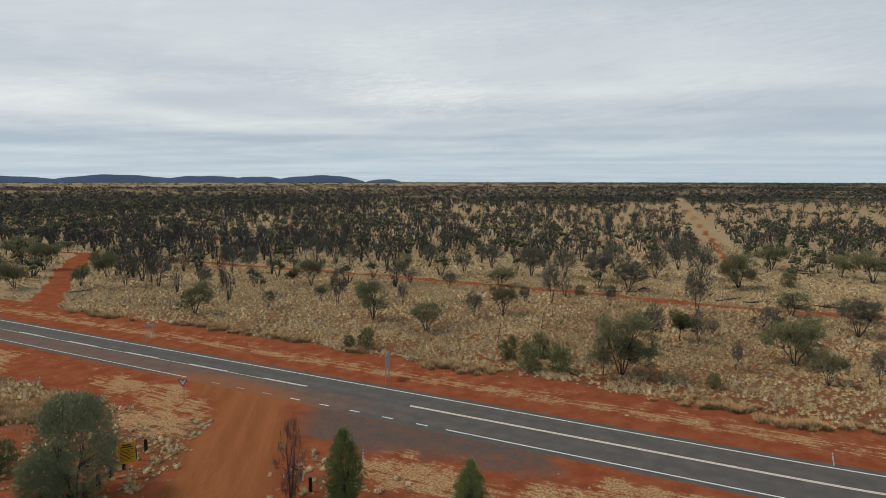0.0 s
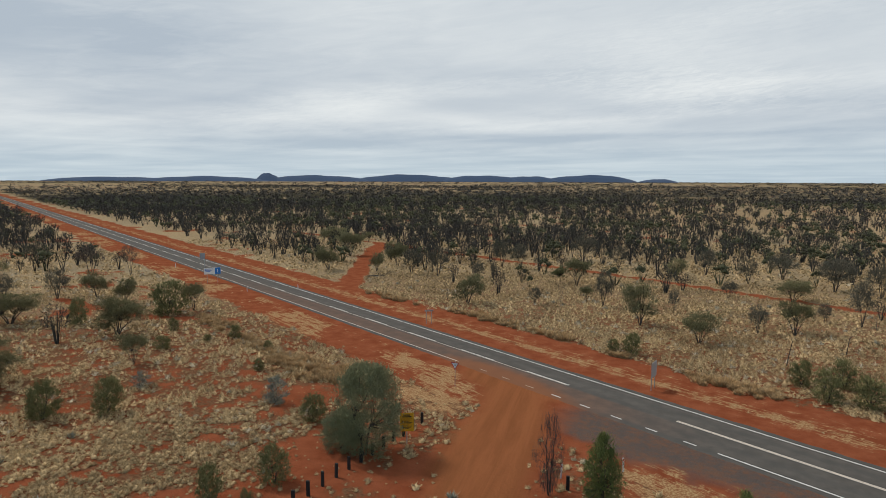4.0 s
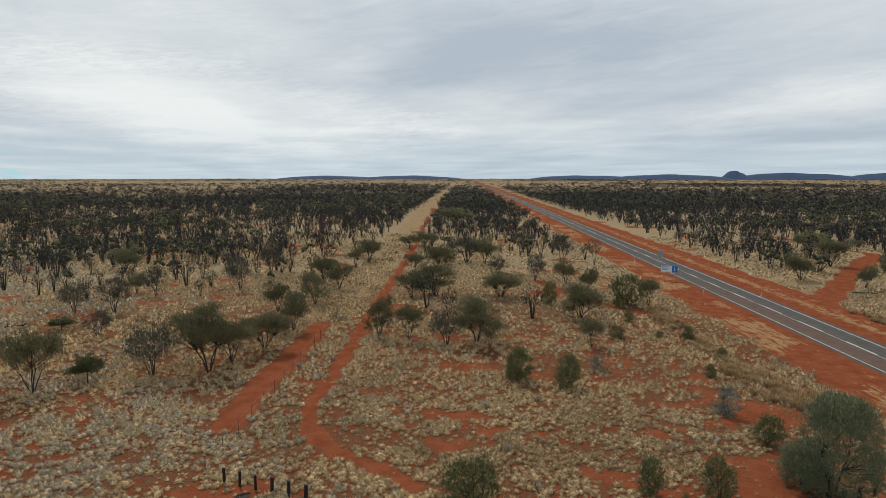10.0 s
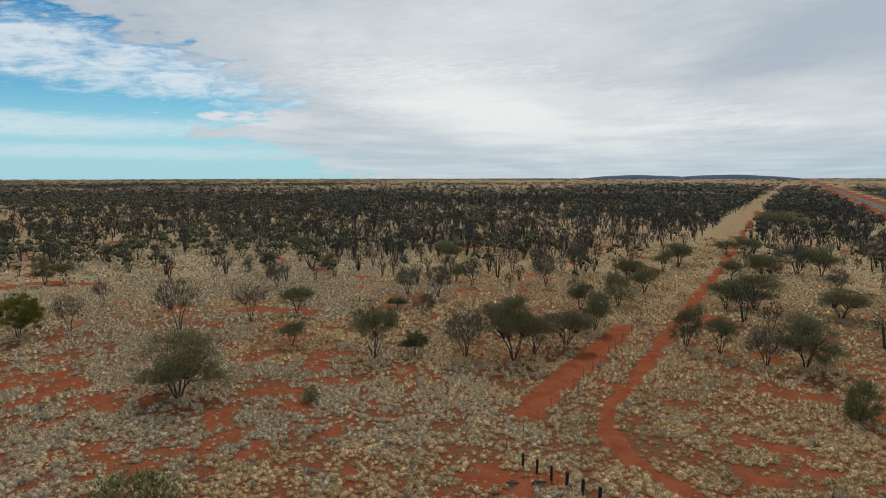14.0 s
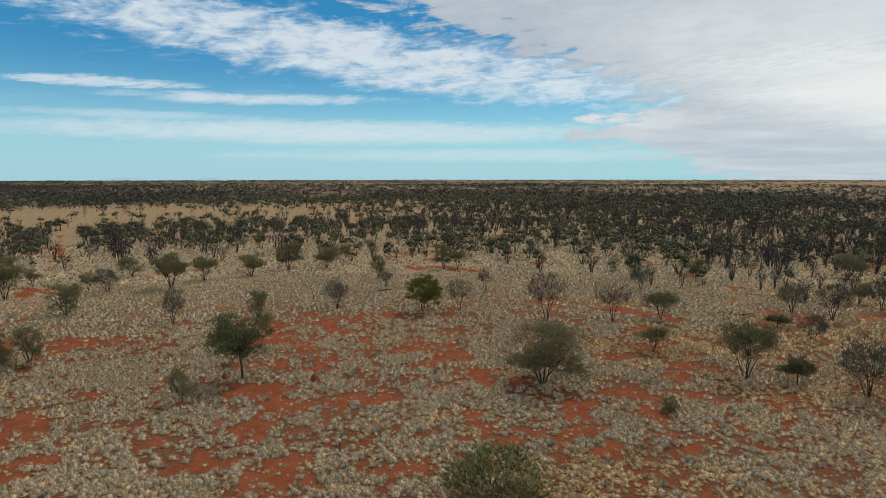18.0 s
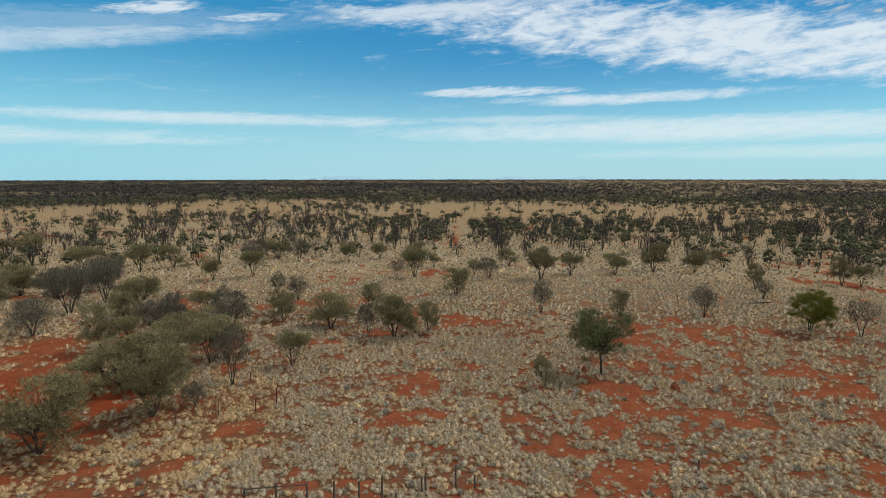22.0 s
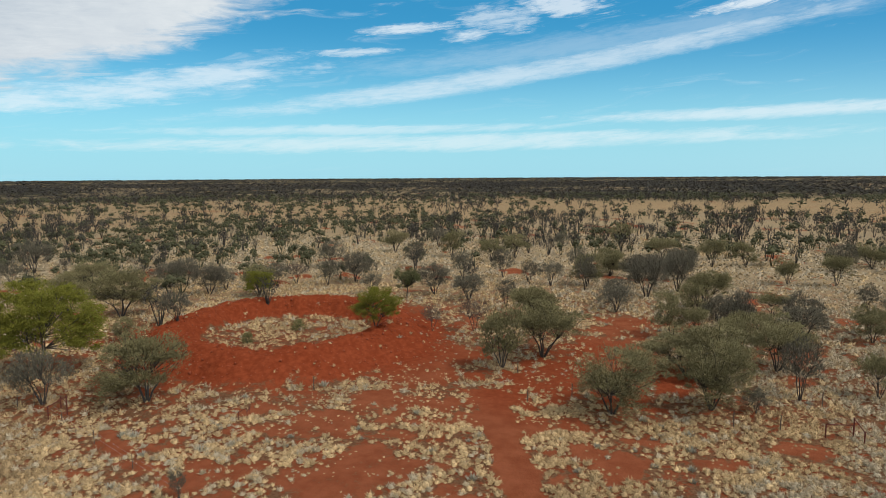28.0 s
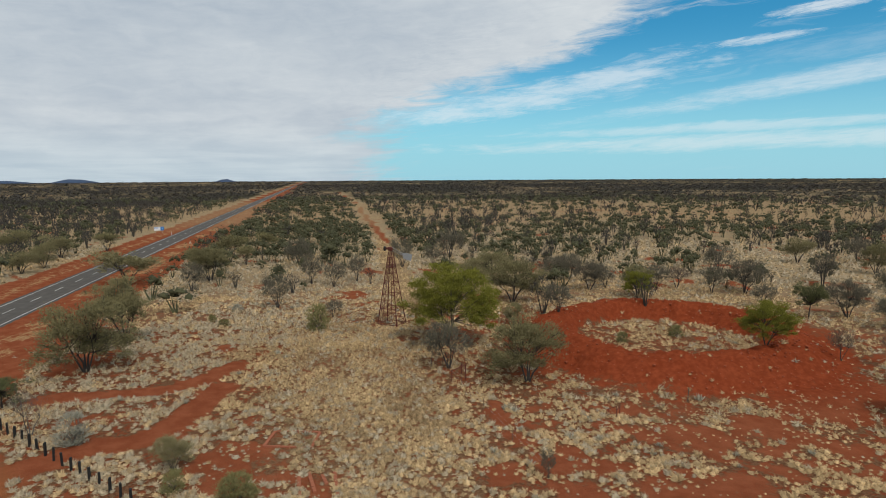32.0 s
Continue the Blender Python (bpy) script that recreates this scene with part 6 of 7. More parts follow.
# ---- woodland, too many trees to count ----
def far_tree(seed, twigs, stems, leafy):
    """A tree of the woodland, 1 m high and 1 m across: a fan of thin stems under fine twigs, or a leafy umbrella crown."""
    rs = np.random.RandomState(seed)
    v, f = [], []

    def sliver(a, b, half):
        w = b - a
        q = np.cross(w, rs.normal(size=3))
        q = q / (np.linalg.norm(q) + 1e-9) * half
        k = len(v)
        v.extend([tuple(a - q), tuple(a + q), tuple(b)])
        f.append((k, k + 1, k + 2))
    ends = []
    for k in range(stems):
        t, g = 6.28 * (k + rs.rand()) / stems, rs.uniform(0.35, 1.0)
        end = np.array([math.cos(t) * 0.34 * g, math.sin(t) * 0.34 * g, (0.62 if leafy else 0.86) * rs.uniform(0.75, 1.1)])
        sliver(np.array([math.cos(t) * 0.03, math.sin(t) * 0.03, -0.02]), end, 0.022 if stems > 6 else 0.035)
        ends.append(end)
    tops = [(rs.uniform(0, 6.28), rs.uniform(0.05, 0.28), rs.uniform(0.19, 0.28)) for _ in range(7)]
    slim = 1.0 / math.sqrt(twigs)
    if leafy:  # the dense inside of each pad
        for at, out, wide in tops:
            b, c = len(v), (math.cos(at) * out, math.sin(at) * out, 0.74 - 1.0 * out)
            for j in range(5):
                t = 1.2566 * j + at
                v.append((c[0] + math.cos(t) * wide * rs.uniform(0.32, 0.62), c[1] + math.sin(t) * wide * rs.uniform(0.32, 0.62), c[2] + rs.uniform(-0.08, 0.06)))
            v.extend([(c[0], c[1], c[2] + wide * 0.45), (c[0], c[1], c[2] - wide * 0.3)])
            for j in range(5):
                f.extend([(b + j, b + (j + 1) % 5, b + 5), (b + (j + 1) % 5, b + j, b + 6)])
    for k in range(twigs):
        t, g = rs.uniform(0, 6.28), math.sqrt(rs.rand())
        if leafy:  # several pads of leaves that make up a domed crown
            at, out, wide = tops[rs.randint(len(tops))]
            c = np.array([math.cos(at) * out, math.sin(at) * out, 0.76 - 1.0 * out]) + rs.normal(size=3) * wide * np.array([0.62, 0.62, 0.50])
            way = rs.normal(size=3) * np.array([1, 1, 0.6])
            size, half = 0.48 * slim * rs.uniform(0.7, 1.4), 0.26 * slim
        else:
            low, high = 0.20 + 0.30 * g, 0.60 + 0.40 * math.sqrt(1 - g ** 2)
            c = np.array([math.cos(t) * 0.42 * g, math.sin(t) * 0.42 * g, low + (high - low) * rs.rand() ** 0.8])
            way = np.array([c[0], c[1], 0.5]) + rs.normal(size=3) * 0.35
            size, half = 0.95 * slim * rs.uniform(0.7, 1.4), 0.17 * slim
        way = way / np.linalg.norm(way)
        sliver(c - way * size, c + way * size, half)
    return np.array(v), np.array(f)


def build_woods(inner, outer, step, twigs, stems, high, wide, seed, gain, label):
    x, y, rs = scatter(inner, outer, step, seed)
    gap = -road_offset(x, y)
    between = smooth(gap, 12, 18) * smooth(gap, 95, 70) * (0.3 + 0.7 * (x > 0))  # bushier strip along the highway
    keep = rs.rand(len(x)) < np.clip(woods(x, y) * gain * (1 + 0.15 * between), 0, 1)
    x, y, between = x[keep], y[keep], between[keep]
    free = np.ones(len(x), bool)
    for px, py, w in PLANTED:
        if math.hypot(px, py) > inner - 15:
            free &= np.hypot(x - px, y - py) > w * 0.5 + 2.0
    x, y, between = x[free], y[free], between[free]
    z = height(x, y) - 0.05
    hh = high * np.clip(rs.normal(1.0, 0.22, len(x)), 0.45, 1.5)
    ww = wide * hh / high * rs.uniform(0.7, 1.3, len(x))
    patch = value_noise(x, y, 0.012, 51, 3)
    leafy = (inner < 600) & (rs.rand(len(x)) < 0.12 + 0.4 * smooth(patch, 0.42, 0.62) + 0.28 * smooth(-y, 10, 90) + 0.3 * between)
    ww = np.where(leafy, ww * (1.25 + 0.15 * between), ww)
    hh = np.where(leafy, hh * 0.94, hh)
    tint = np.where(leafy, rs.uniform(0.7, 1.0, len(x)), rs.uniform(0, 0.6, len(x)))
    turn = rs.uniform(0, 6.283, len(x))
    pick = rs.randint(0, 5, len(x)) + 5 * leafy
    vs, fs, ts, base = [], [], [], 0
    for k in range(10):
        shape, faces = far_tree(seed * 20 + k, int(twigs * 1.3) if k >= 5 else twigs, max(2, stems // 2) if k >= 5 and stems else stems, k >= 5)
        s = pick == k
        v, f, t = spread(shape, faces, x[s], y[s], z[s], ww[s], hh[s], turn[s], tint[s])
        vs.append(v), fs.append(f + base), ts.append(t)
        base += len(v)
    ob = new("woodland", sheet("woodland", np.concatenate(vs), np.concatenate(fs), WOODS, (("tint", np.concatenate(ts)),)))
    tagged(ob, label, "woodland", kind="stuff")


build_woods(84, 150, 5.2, 190, 11, 4.5, 3.3, 61, 0.78, "open dark mulga woodland on pale grass")
build_woods(150, 260, 3.7, 60, 6, 4.5, 3.2, 65, 1.0, "dark mulga woodland on pale grass")
build_woods(260, 400, 4.2, 26, 3, 4.5, 3.6, 66, 1.1, "dense dark mulga woodland")
build_woods(400, 620, 5.4, 13, 2, 4.5, 4.8, 62, 1.1, "dense dark mulga woodland")
build_woods(620, 1700, 12.0, 9, 0, 4.6, 8.5, 63, 0.8, "distant dark scrub plain")
build_woods(1700, 4700, 42.0, 7, 0, 4.6, 22.0, 64, 0.8, "far scrub to the horizon")


def build_scrub():
    """Brown rolls of dry scrub along the edges of the verges."""
    rs = np.random.RandomState(71)
    x, y = [], []
    for cx, cy, a, b, deg, count in ((1.5, 64.8, 5, 1.4, -27, 60), (-30, 82, 6, 1.2, -27, 60), (-20, 77, 4, 1.0, -27, 30), (-51, 90, 5, 1.0, -27, 30), (24, 53.5, 4, 1.0, -22, 26),
                                     (30, 48.8, 4, 1.0, -18, 26), (-36.5, 51.5, 4.5, 1.9, -27, 85), (-43, 53, 4.5, 1.6, -27, 50), (-52, 58, 5, 1.6, -27, 40), (-64, 64, 6, 1.5, -27, 40), (-10, 71, 3, 0.8, -27, 14)):
        u, v = rs.normal(size=count) * a * 0.55, rs.normal(size=count) * b * 0.55
        c, s = math.cos(radians(deg)), math.sin(radians(deg))
        x.append(cx + u * c - v * s), y.append(cy + u * s + v * c)
    x, y = np.concatenate(x), np.concatenate(y)
    shape, faces = tussock(700, 120, 0.03)
    size = rs.uniform(1.0, 1.7, len(x))
    v, f, t = spread(shape, faces, x, y, height(x, y) - 0.03, size, size * rs.uniform(0.36, 0.52, len(x)), rs.uniform(0, 6.28, len(x)), rs.uniform(0, 1, len(x)))
    tagged(new("dry_scrub", sheet("dry_scrub", v, f, SCRUB, (("tint", t),))), "brown dry roly-poly scrub along the road verge", "scrub", kind="stuff")


build_scrub()


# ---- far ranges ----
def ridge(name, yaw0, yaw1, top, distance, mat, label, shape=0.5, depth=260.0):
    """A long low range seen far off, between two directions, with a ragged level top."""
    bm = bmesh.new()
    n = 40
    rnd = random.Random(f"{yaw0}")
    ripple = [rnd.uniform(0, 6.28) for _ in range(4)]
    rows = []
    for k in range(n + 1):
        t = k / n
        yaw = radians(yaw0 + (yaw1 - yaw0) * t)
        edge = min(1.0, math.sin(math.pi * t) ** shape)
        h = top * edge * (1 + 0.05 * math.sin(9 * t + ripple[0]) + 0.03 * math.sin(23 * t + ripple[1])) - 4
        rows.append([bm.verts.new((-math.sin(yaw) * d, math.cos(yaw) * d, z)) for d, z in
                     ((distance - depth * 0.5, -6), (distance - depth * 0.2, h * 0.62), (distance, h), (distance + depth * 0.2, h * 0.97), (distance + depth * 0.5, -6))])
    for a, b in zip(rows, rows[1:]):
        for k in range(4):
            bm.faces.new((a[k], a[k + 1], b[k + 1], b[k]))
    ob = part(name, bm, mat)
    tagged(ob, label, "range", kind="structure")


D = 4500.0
# the ranges carry their haze as painted colour, no air is modelled
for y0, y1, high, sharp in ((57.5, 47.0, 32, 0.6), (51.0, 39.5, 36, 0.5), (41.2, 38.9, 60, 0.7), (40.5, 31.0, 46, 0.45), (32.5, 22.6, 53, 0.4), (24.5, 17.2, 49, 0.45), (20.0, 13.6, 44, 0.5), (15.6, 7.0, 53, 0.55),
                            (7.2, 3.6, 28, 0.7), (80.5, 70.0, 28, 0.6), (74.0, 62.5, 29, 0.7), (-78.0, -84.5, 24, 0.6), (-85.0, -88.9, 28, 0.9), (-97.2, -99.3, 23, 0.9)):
    ridge("far_range", y0, y1, high, D - (7 * y0) % 180, HILL_HAZE, "long low range on the horizon, coloured blue with haze", sharp)
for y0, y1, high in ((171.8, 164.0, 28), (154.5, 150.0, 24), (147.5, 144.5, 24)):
    ridge("far_range", y0, y1, high, D, HILL_PALE_HAZE, "far range on the horizon, coloured pale with haze", 0.8)


# ---- signs ----
def bars(bm, x0, x1, zs, y, thick):
    for z, a, b in zs:
        box(bm, x0 + (x1 - x0) * a, x0 + (x1 - x0) * b, y - 0.004, y, z - thick / 2, z + thick / 2)
    return bm


def turn_at(x, y, deg):
    return Matrix.Translation((x, y, floor_at(x, y) if abs(float(road_offset(np.array([float(x)]), np.array([float(y)]))[0])) > 6 else 0.0)) @ Matrix.Rotation(radians(deg), 4, "Z")


def posts(parent, xs, top, r=0.03, mat=None):
    for x in xs:
        part("post", rod(bmesh.new(), (x, 0, -0.3), (x, 0, top), r, sides=8), mat or STEEL, parent)


def give_way(x, y, deg):
    t = thing("give_way_sign", turn_at(x, y, deg), "red and white triangular give way sign on a thin steel post", "road sign")
    posts(t, (0,), 2.55, 0.028)

    def tri(size, y0, y1):
        bm = bmesh.new()
        h = size * math.sqrt(3) / 2
        mid = 2.15
        c = [(-size / 2, mid + h / 3), (size / 2, mid + h / 3), (0, mid - 2 * h / 3)]
        lo = [bm.verts.new((a, y0, b)) for a, b in c]
        hi = [bm.verts.new((a, y1, b)) for a, b in c]
        bm.faces.new(lo), bm.faces.new(hi[::-1])
        for i in range(3):
            bm.faces.new((lo[i], lo[(i + 1) % 3], hi[(i + 1) % 3], hi[i]))
        bmesh.ops.recalc_face_normals(bm, faces=bm.faces)
        return bm
    plate = part("plate", tri(0.82, -0.030, -0.050), RED, t, "red triangular border")
    part("panel", tri(0.60, -0.051, -0.056), WHITE, plate, "white centre")
    bm = bmesh.new()
    bars(bm, -0.19, 0.19, ((2.25, 0.1, 0.9), (2.13, 0.24, 0.76)), -0.057, 0.055)
    part("lettering", bm, BLACK, plate)


def yellow_sign(x, y, deg):
    t = thing("notice_board", turn_at(x, y, deg), "amber yellow notice board with black lines on a single post", "sign")
    posts(t, (0,), 2.0, 0.04)
    board = part("board", box(bmesh.new(), -0.52, 0.52, -0.06, -0.035, 1.0, 2.45, 0.008), YELLOW, t)
    bm = bmesh.new()
    bars(bm, -0.45, 0.45, ((2.28, 0.22, 0.78), (2.14, 0.1, 0.9)), -0.061, 0.08)
    bars(bm, -0.45, 0.45, tuple((1.98 - 0.095 * k, 0.04, 0.96 - 0.13 * (k % 3)) for k in range(9)), -0.061, 0.035)
    part("lettering", bm, BLACK, board)


def board_sign(name, x, y, deg, wide, low, high, label, kind):
    t = thing(name, turn_at(x, y, deg), label, "road sign")
    posts(t, (-wide * 0.32, wide * 0.32), high - 0.1, 0.04)
    face = WHITE if kind == "blue" else SIGN_BACK
    board = part("board", box(bmesh.new(), -wide / 2, wide / 2, -0.075, -0.045, low, high, 0.008), face, t)
    if kind == "blue":
        blue = part("panel", box(bmesh.new(), wide * 0.16, wide * 0.5, -0.083, -0.0755, low, high), BLUE, board, "blue square panel")
        bm = bmesh.new()
        cx, mid = wide * 0.33, (low + high) / 2
        bmesh.ops.create_cone(bm, cap_ends=True, segments=16, radius1=0.09, radius2=0.09, depth=0.006, matrix=Matrix.Translation((cx, -0.086, mid + 0.24)) @ Matrix.Rotation(radians(90), 4, "X"))
        box(bm, cx - 0.07, cx + 0.07, -0.089, -0.083, mid - 0.3, mid + 0.1)
        part("symbol", bm, WHITE, blue, "white symbol")
        bm = bmesh.new()
        bars(bm, -wide * 0.46, wide * 0.12, tuple((high - 0.2 - 0.24 * k, 0, 0.9 - 0.15 * k) for k in range(3)), -0.076, 0.1)
        part("lettering", bm, BLUE, board)
    else:
        for z in (low + 0.18, high - 0.18):
            part("rail", box(bmesh.new(), -wide / 2 + 0.03, wide / 2 - 0.03, -0.045, -0.02, z - 0.03, z + 0.03), STEEL, board)


give_way(-23.0, 53.3, 5)
yellow_sign(-21.25, 40.0, 28)
board_sign("direction_sign", -5.6, 60.6, 78, 1.5, 1.25, 2.75, "grey sheet road sign seen edge-on on two posts", "back")
board_sign("direction_sign", -36.7, 76.0, 40, 1.2, 1.75, 1.95, "low narrow white road sign on two posts", "back")
board_sign("service_sign", -88.8, 88.8, 52, 3.0, 1.7, 2.9, "white and blue service sign on two posts beside the highway", "blue")
board_sign("direction_sign", -105.8, 103.1, 40, 1.1, 1.9, 3.3, "plain grey back of a road sign on two posts", "back")
board_sign("service_sign", 257.0, -13.5, -95, 3.4, 1.0, 2.4, "white and blue sign beyond the highway", "blue")


def guide_post(x, y, tilt=0.0):
    t = thing("guide_post", turn_at(x, y, 20) @ Matrix.Rotation(radians(tilt), 4, "Y"), "slim white roadside guide post", "post", "guide posts")
    part("post", box(bmesh.new(), -0.055, 0.055, -0.02, 0.02, -0.2, 1.0, 0.008), WHITE, t)
    part("reflector", box(bmesh.new(), -0.035, 0.035, -0.026, -0.0205, 0.78, 0.92), RED, t, "red reflector")


guide_post(27.5, 41.7, -14)
guide_post(-9.3, 39.4, 3)
guide_post(-5.6, 42.0, -2)
guide_post(-76.6, 84.6)
guide_post(-69.6, 89.9)
guide_post(-112.0, 101.2)
guide_post(-118.0, 115.5)
guide_post(244.8, -17.0)
guide_post(249.8, -33.0)


# ---- car park bollards ----
def bollard(x, y, marked=False):
    rnd = random.Random(f"{x}")
    t = thing("bollard", turn_at(x, y, rnd.uniform(-20, 20)) @ Matrix.Rotation(radians(rnd.uniform(-2.5, 2.5)), 4, "X"), "black timber bollard" + (" with a white reflector" if marked else "") + " at the car park edge", "bollard", "car park bollards")
    part("post", box(bmesh.new(), -0.11, 0.11, -0.07, 0.07, -0.3, 0.98 + rnd.uniform(-0.04, 0.05), 0.015), BLACK, t)
    if marked:
        side = -0.0755 if y > 20 else 0.0705
        part("reflector", box(bmesh.new(), -0.05, 0.05, side, side + 0.005, 0.66, 0.9), WHITE, t, "white reflector")


for k in range(12):
    bollard(-21.9 - 0.125 * k, 43.9 - 1.36 * k)
for k in range(6):
    bollard(-41.4 + 0.94 * k, 3.2 + 0.86 * k)
for k in range(17):
    bollard(60.9 - 1.19 * k, 9.1 - 0.61 * k, k in (1, 3, 13))
bollard(-8.5, 38.0)


# ---- fences ----
def stake(x, y, high, r, mat, label, lean=0.0, name="fence_post"):
    t = thing(name, turn_at(x, y, 0) @ Matrix.Rotation(radians(lean), 4, "X"), label, "post", "old fence posts")
    bm = rod(bmesh.new(), (0, 0, -0.3), (0.02, 0, high * 0.6), r, r * 0.95, 7)
    rod(bm, (0.02, 0, high * 0.6), (0.0, 0.02, high), r * 0.95, r * 0.8, 7)
    part("post", bm, mat, t)


def wire_fence(a, b, step, high):
    """Thin steel stakes with two strands of wire."""
    a, b = Vector(a), Vector(b)
    n = int((b - a).length / step)
    t = thing("wire_fence", Matrix.Identity(4), "low wire fence on thin steel stakes beside the track", "fence")
    spots = [a.lerp(b, k / n) for k in range(n + 1)]
    for p in spots:
        z = floor_at(p.x, p.y)
        part("stake", rod(bmesh.new(), (p.x, p.y, z - 0.2), (p.x + 0.03, p.y, z + high), 0.025, sides=5), TIMBER, t)
    for level in (0.55, 0.92):
        bm = bmesh.new()
        for p, q in zip(spots, spots[1:]):
            rod(bm, (p.x, p.y, floor_at(p.x, p.y) + high * level), (q.x, q.y, floor_at(q.x, q.y) + high * level), 0.004, sides=3)
        part("wire", bm, STEEL, t)


wire_fence((-43.5, 2.2), (-74.3, 17.7), 2.9, 1.15)
wire_fence((-74.3, 17.7), (-112, 36), 5.0, 1.15)
wire_fence((57.4, -30.5), (32.5, -25.6), 5.2, 1.1)


def rail_fence():
    t = thing("rail_fence", Matrix.Identity(4), "weathered timber yard fence with one rail", "fence")
    spots = ((-1.8, -38.2, 1.45), (-3.6, -37.8, 1.65), (-5.4, -37.4, 1.5))
    for x, y, h in spots:
        part("post", rod(bmesh.new(), (x, y, -0.3), (x + 0.02, y, h), 0.075, 0.06, 7), TIMBER, t)
    for (ax, ay, ah), (bx, by, bh) in zip(spots, spots[1:]):
        part("rail", rod(bmesh.new(), (ax, ay, min(ah, 1.4)), (bx, by, min(bh, 1.4)), 0.05, 0.045, 6), TIMBER, t)


rail_fence()
for x, y, h in ((-7.0, -37.0, 1.5), (-8.5, -36.7, 1.35), (-9.9, -36.4, 1.6), (-10.6, -35.9, 0.6), (-12.4, -36.1, 1.2), (-12.7, -36.2, 1.4), (-14.7, -36.0, 1.65), (-15.9, -35.7, 0.9), (-31.0, -32.0, 0.9)):
    stake(x, y, h, 0.07, TIMBER, "weathered split timber fence post", 2)
for x, y in ((22.8, -58.7), (19.0, -51.4), (57.4, -29.1), (15.8, -54.2), (2.5, -53.7), (-0.8, -54.5), (-4.0, -62.1), (38.1, -45.2), (-96.0, 142.0)):
    stake(x, y, 1.25, 0.045, TIMBER, "dark leaning old fence post", 4)


def yard_frame(m, label):
    """An old gate strainer of rusted pipe: two posts, a rail and a brace."""
    t = thing("strainer_frame", m, label, "fence frame", "old strainer frames")
    part("post", rod(bmesh.new(), (0, 0, -0.2), (0, 0, 1.1), 0.05, sides=7), RUST, t)
    part("post", rod(bmesh.new(), (2.0, 0.1, -0.2), (2.0, 0.1, 1.6), 0.055, sides=7), RUST, t)
    part("post", rod(bmesh.new(), (2.1, -1.3, -0.2), (2.1, -1.3, 1.1), 0.05, sides=7), RUST, t)
    part("rail", rod(bmesh.new(), (0, 0, 1.05), (2.0, 0.1, 1.05), 0.035, sides=6), RUST, t)
    part("brace", rod(bmesh.new(), (2.0, 0.1, 1.55), (2.1, -1.3, 1.05), 0.035, sides=6), RUST, t)


yard_frame(turn_at(-3.8, -54.6, 200) @ Matrix.Identity(4), "rusted pipe strainer frame standing in dry grass")
yard_frame(turn_at(54.6, -31.2, 160), "dark pipe strainer frame beside the earth tank")
yard_frame(turn_at(38.6, -37.6, 120) @ Matrix.Diagonal((0.5, 0.5, 0.7, 1)), "small bent pipe frame in front of the earth bank")


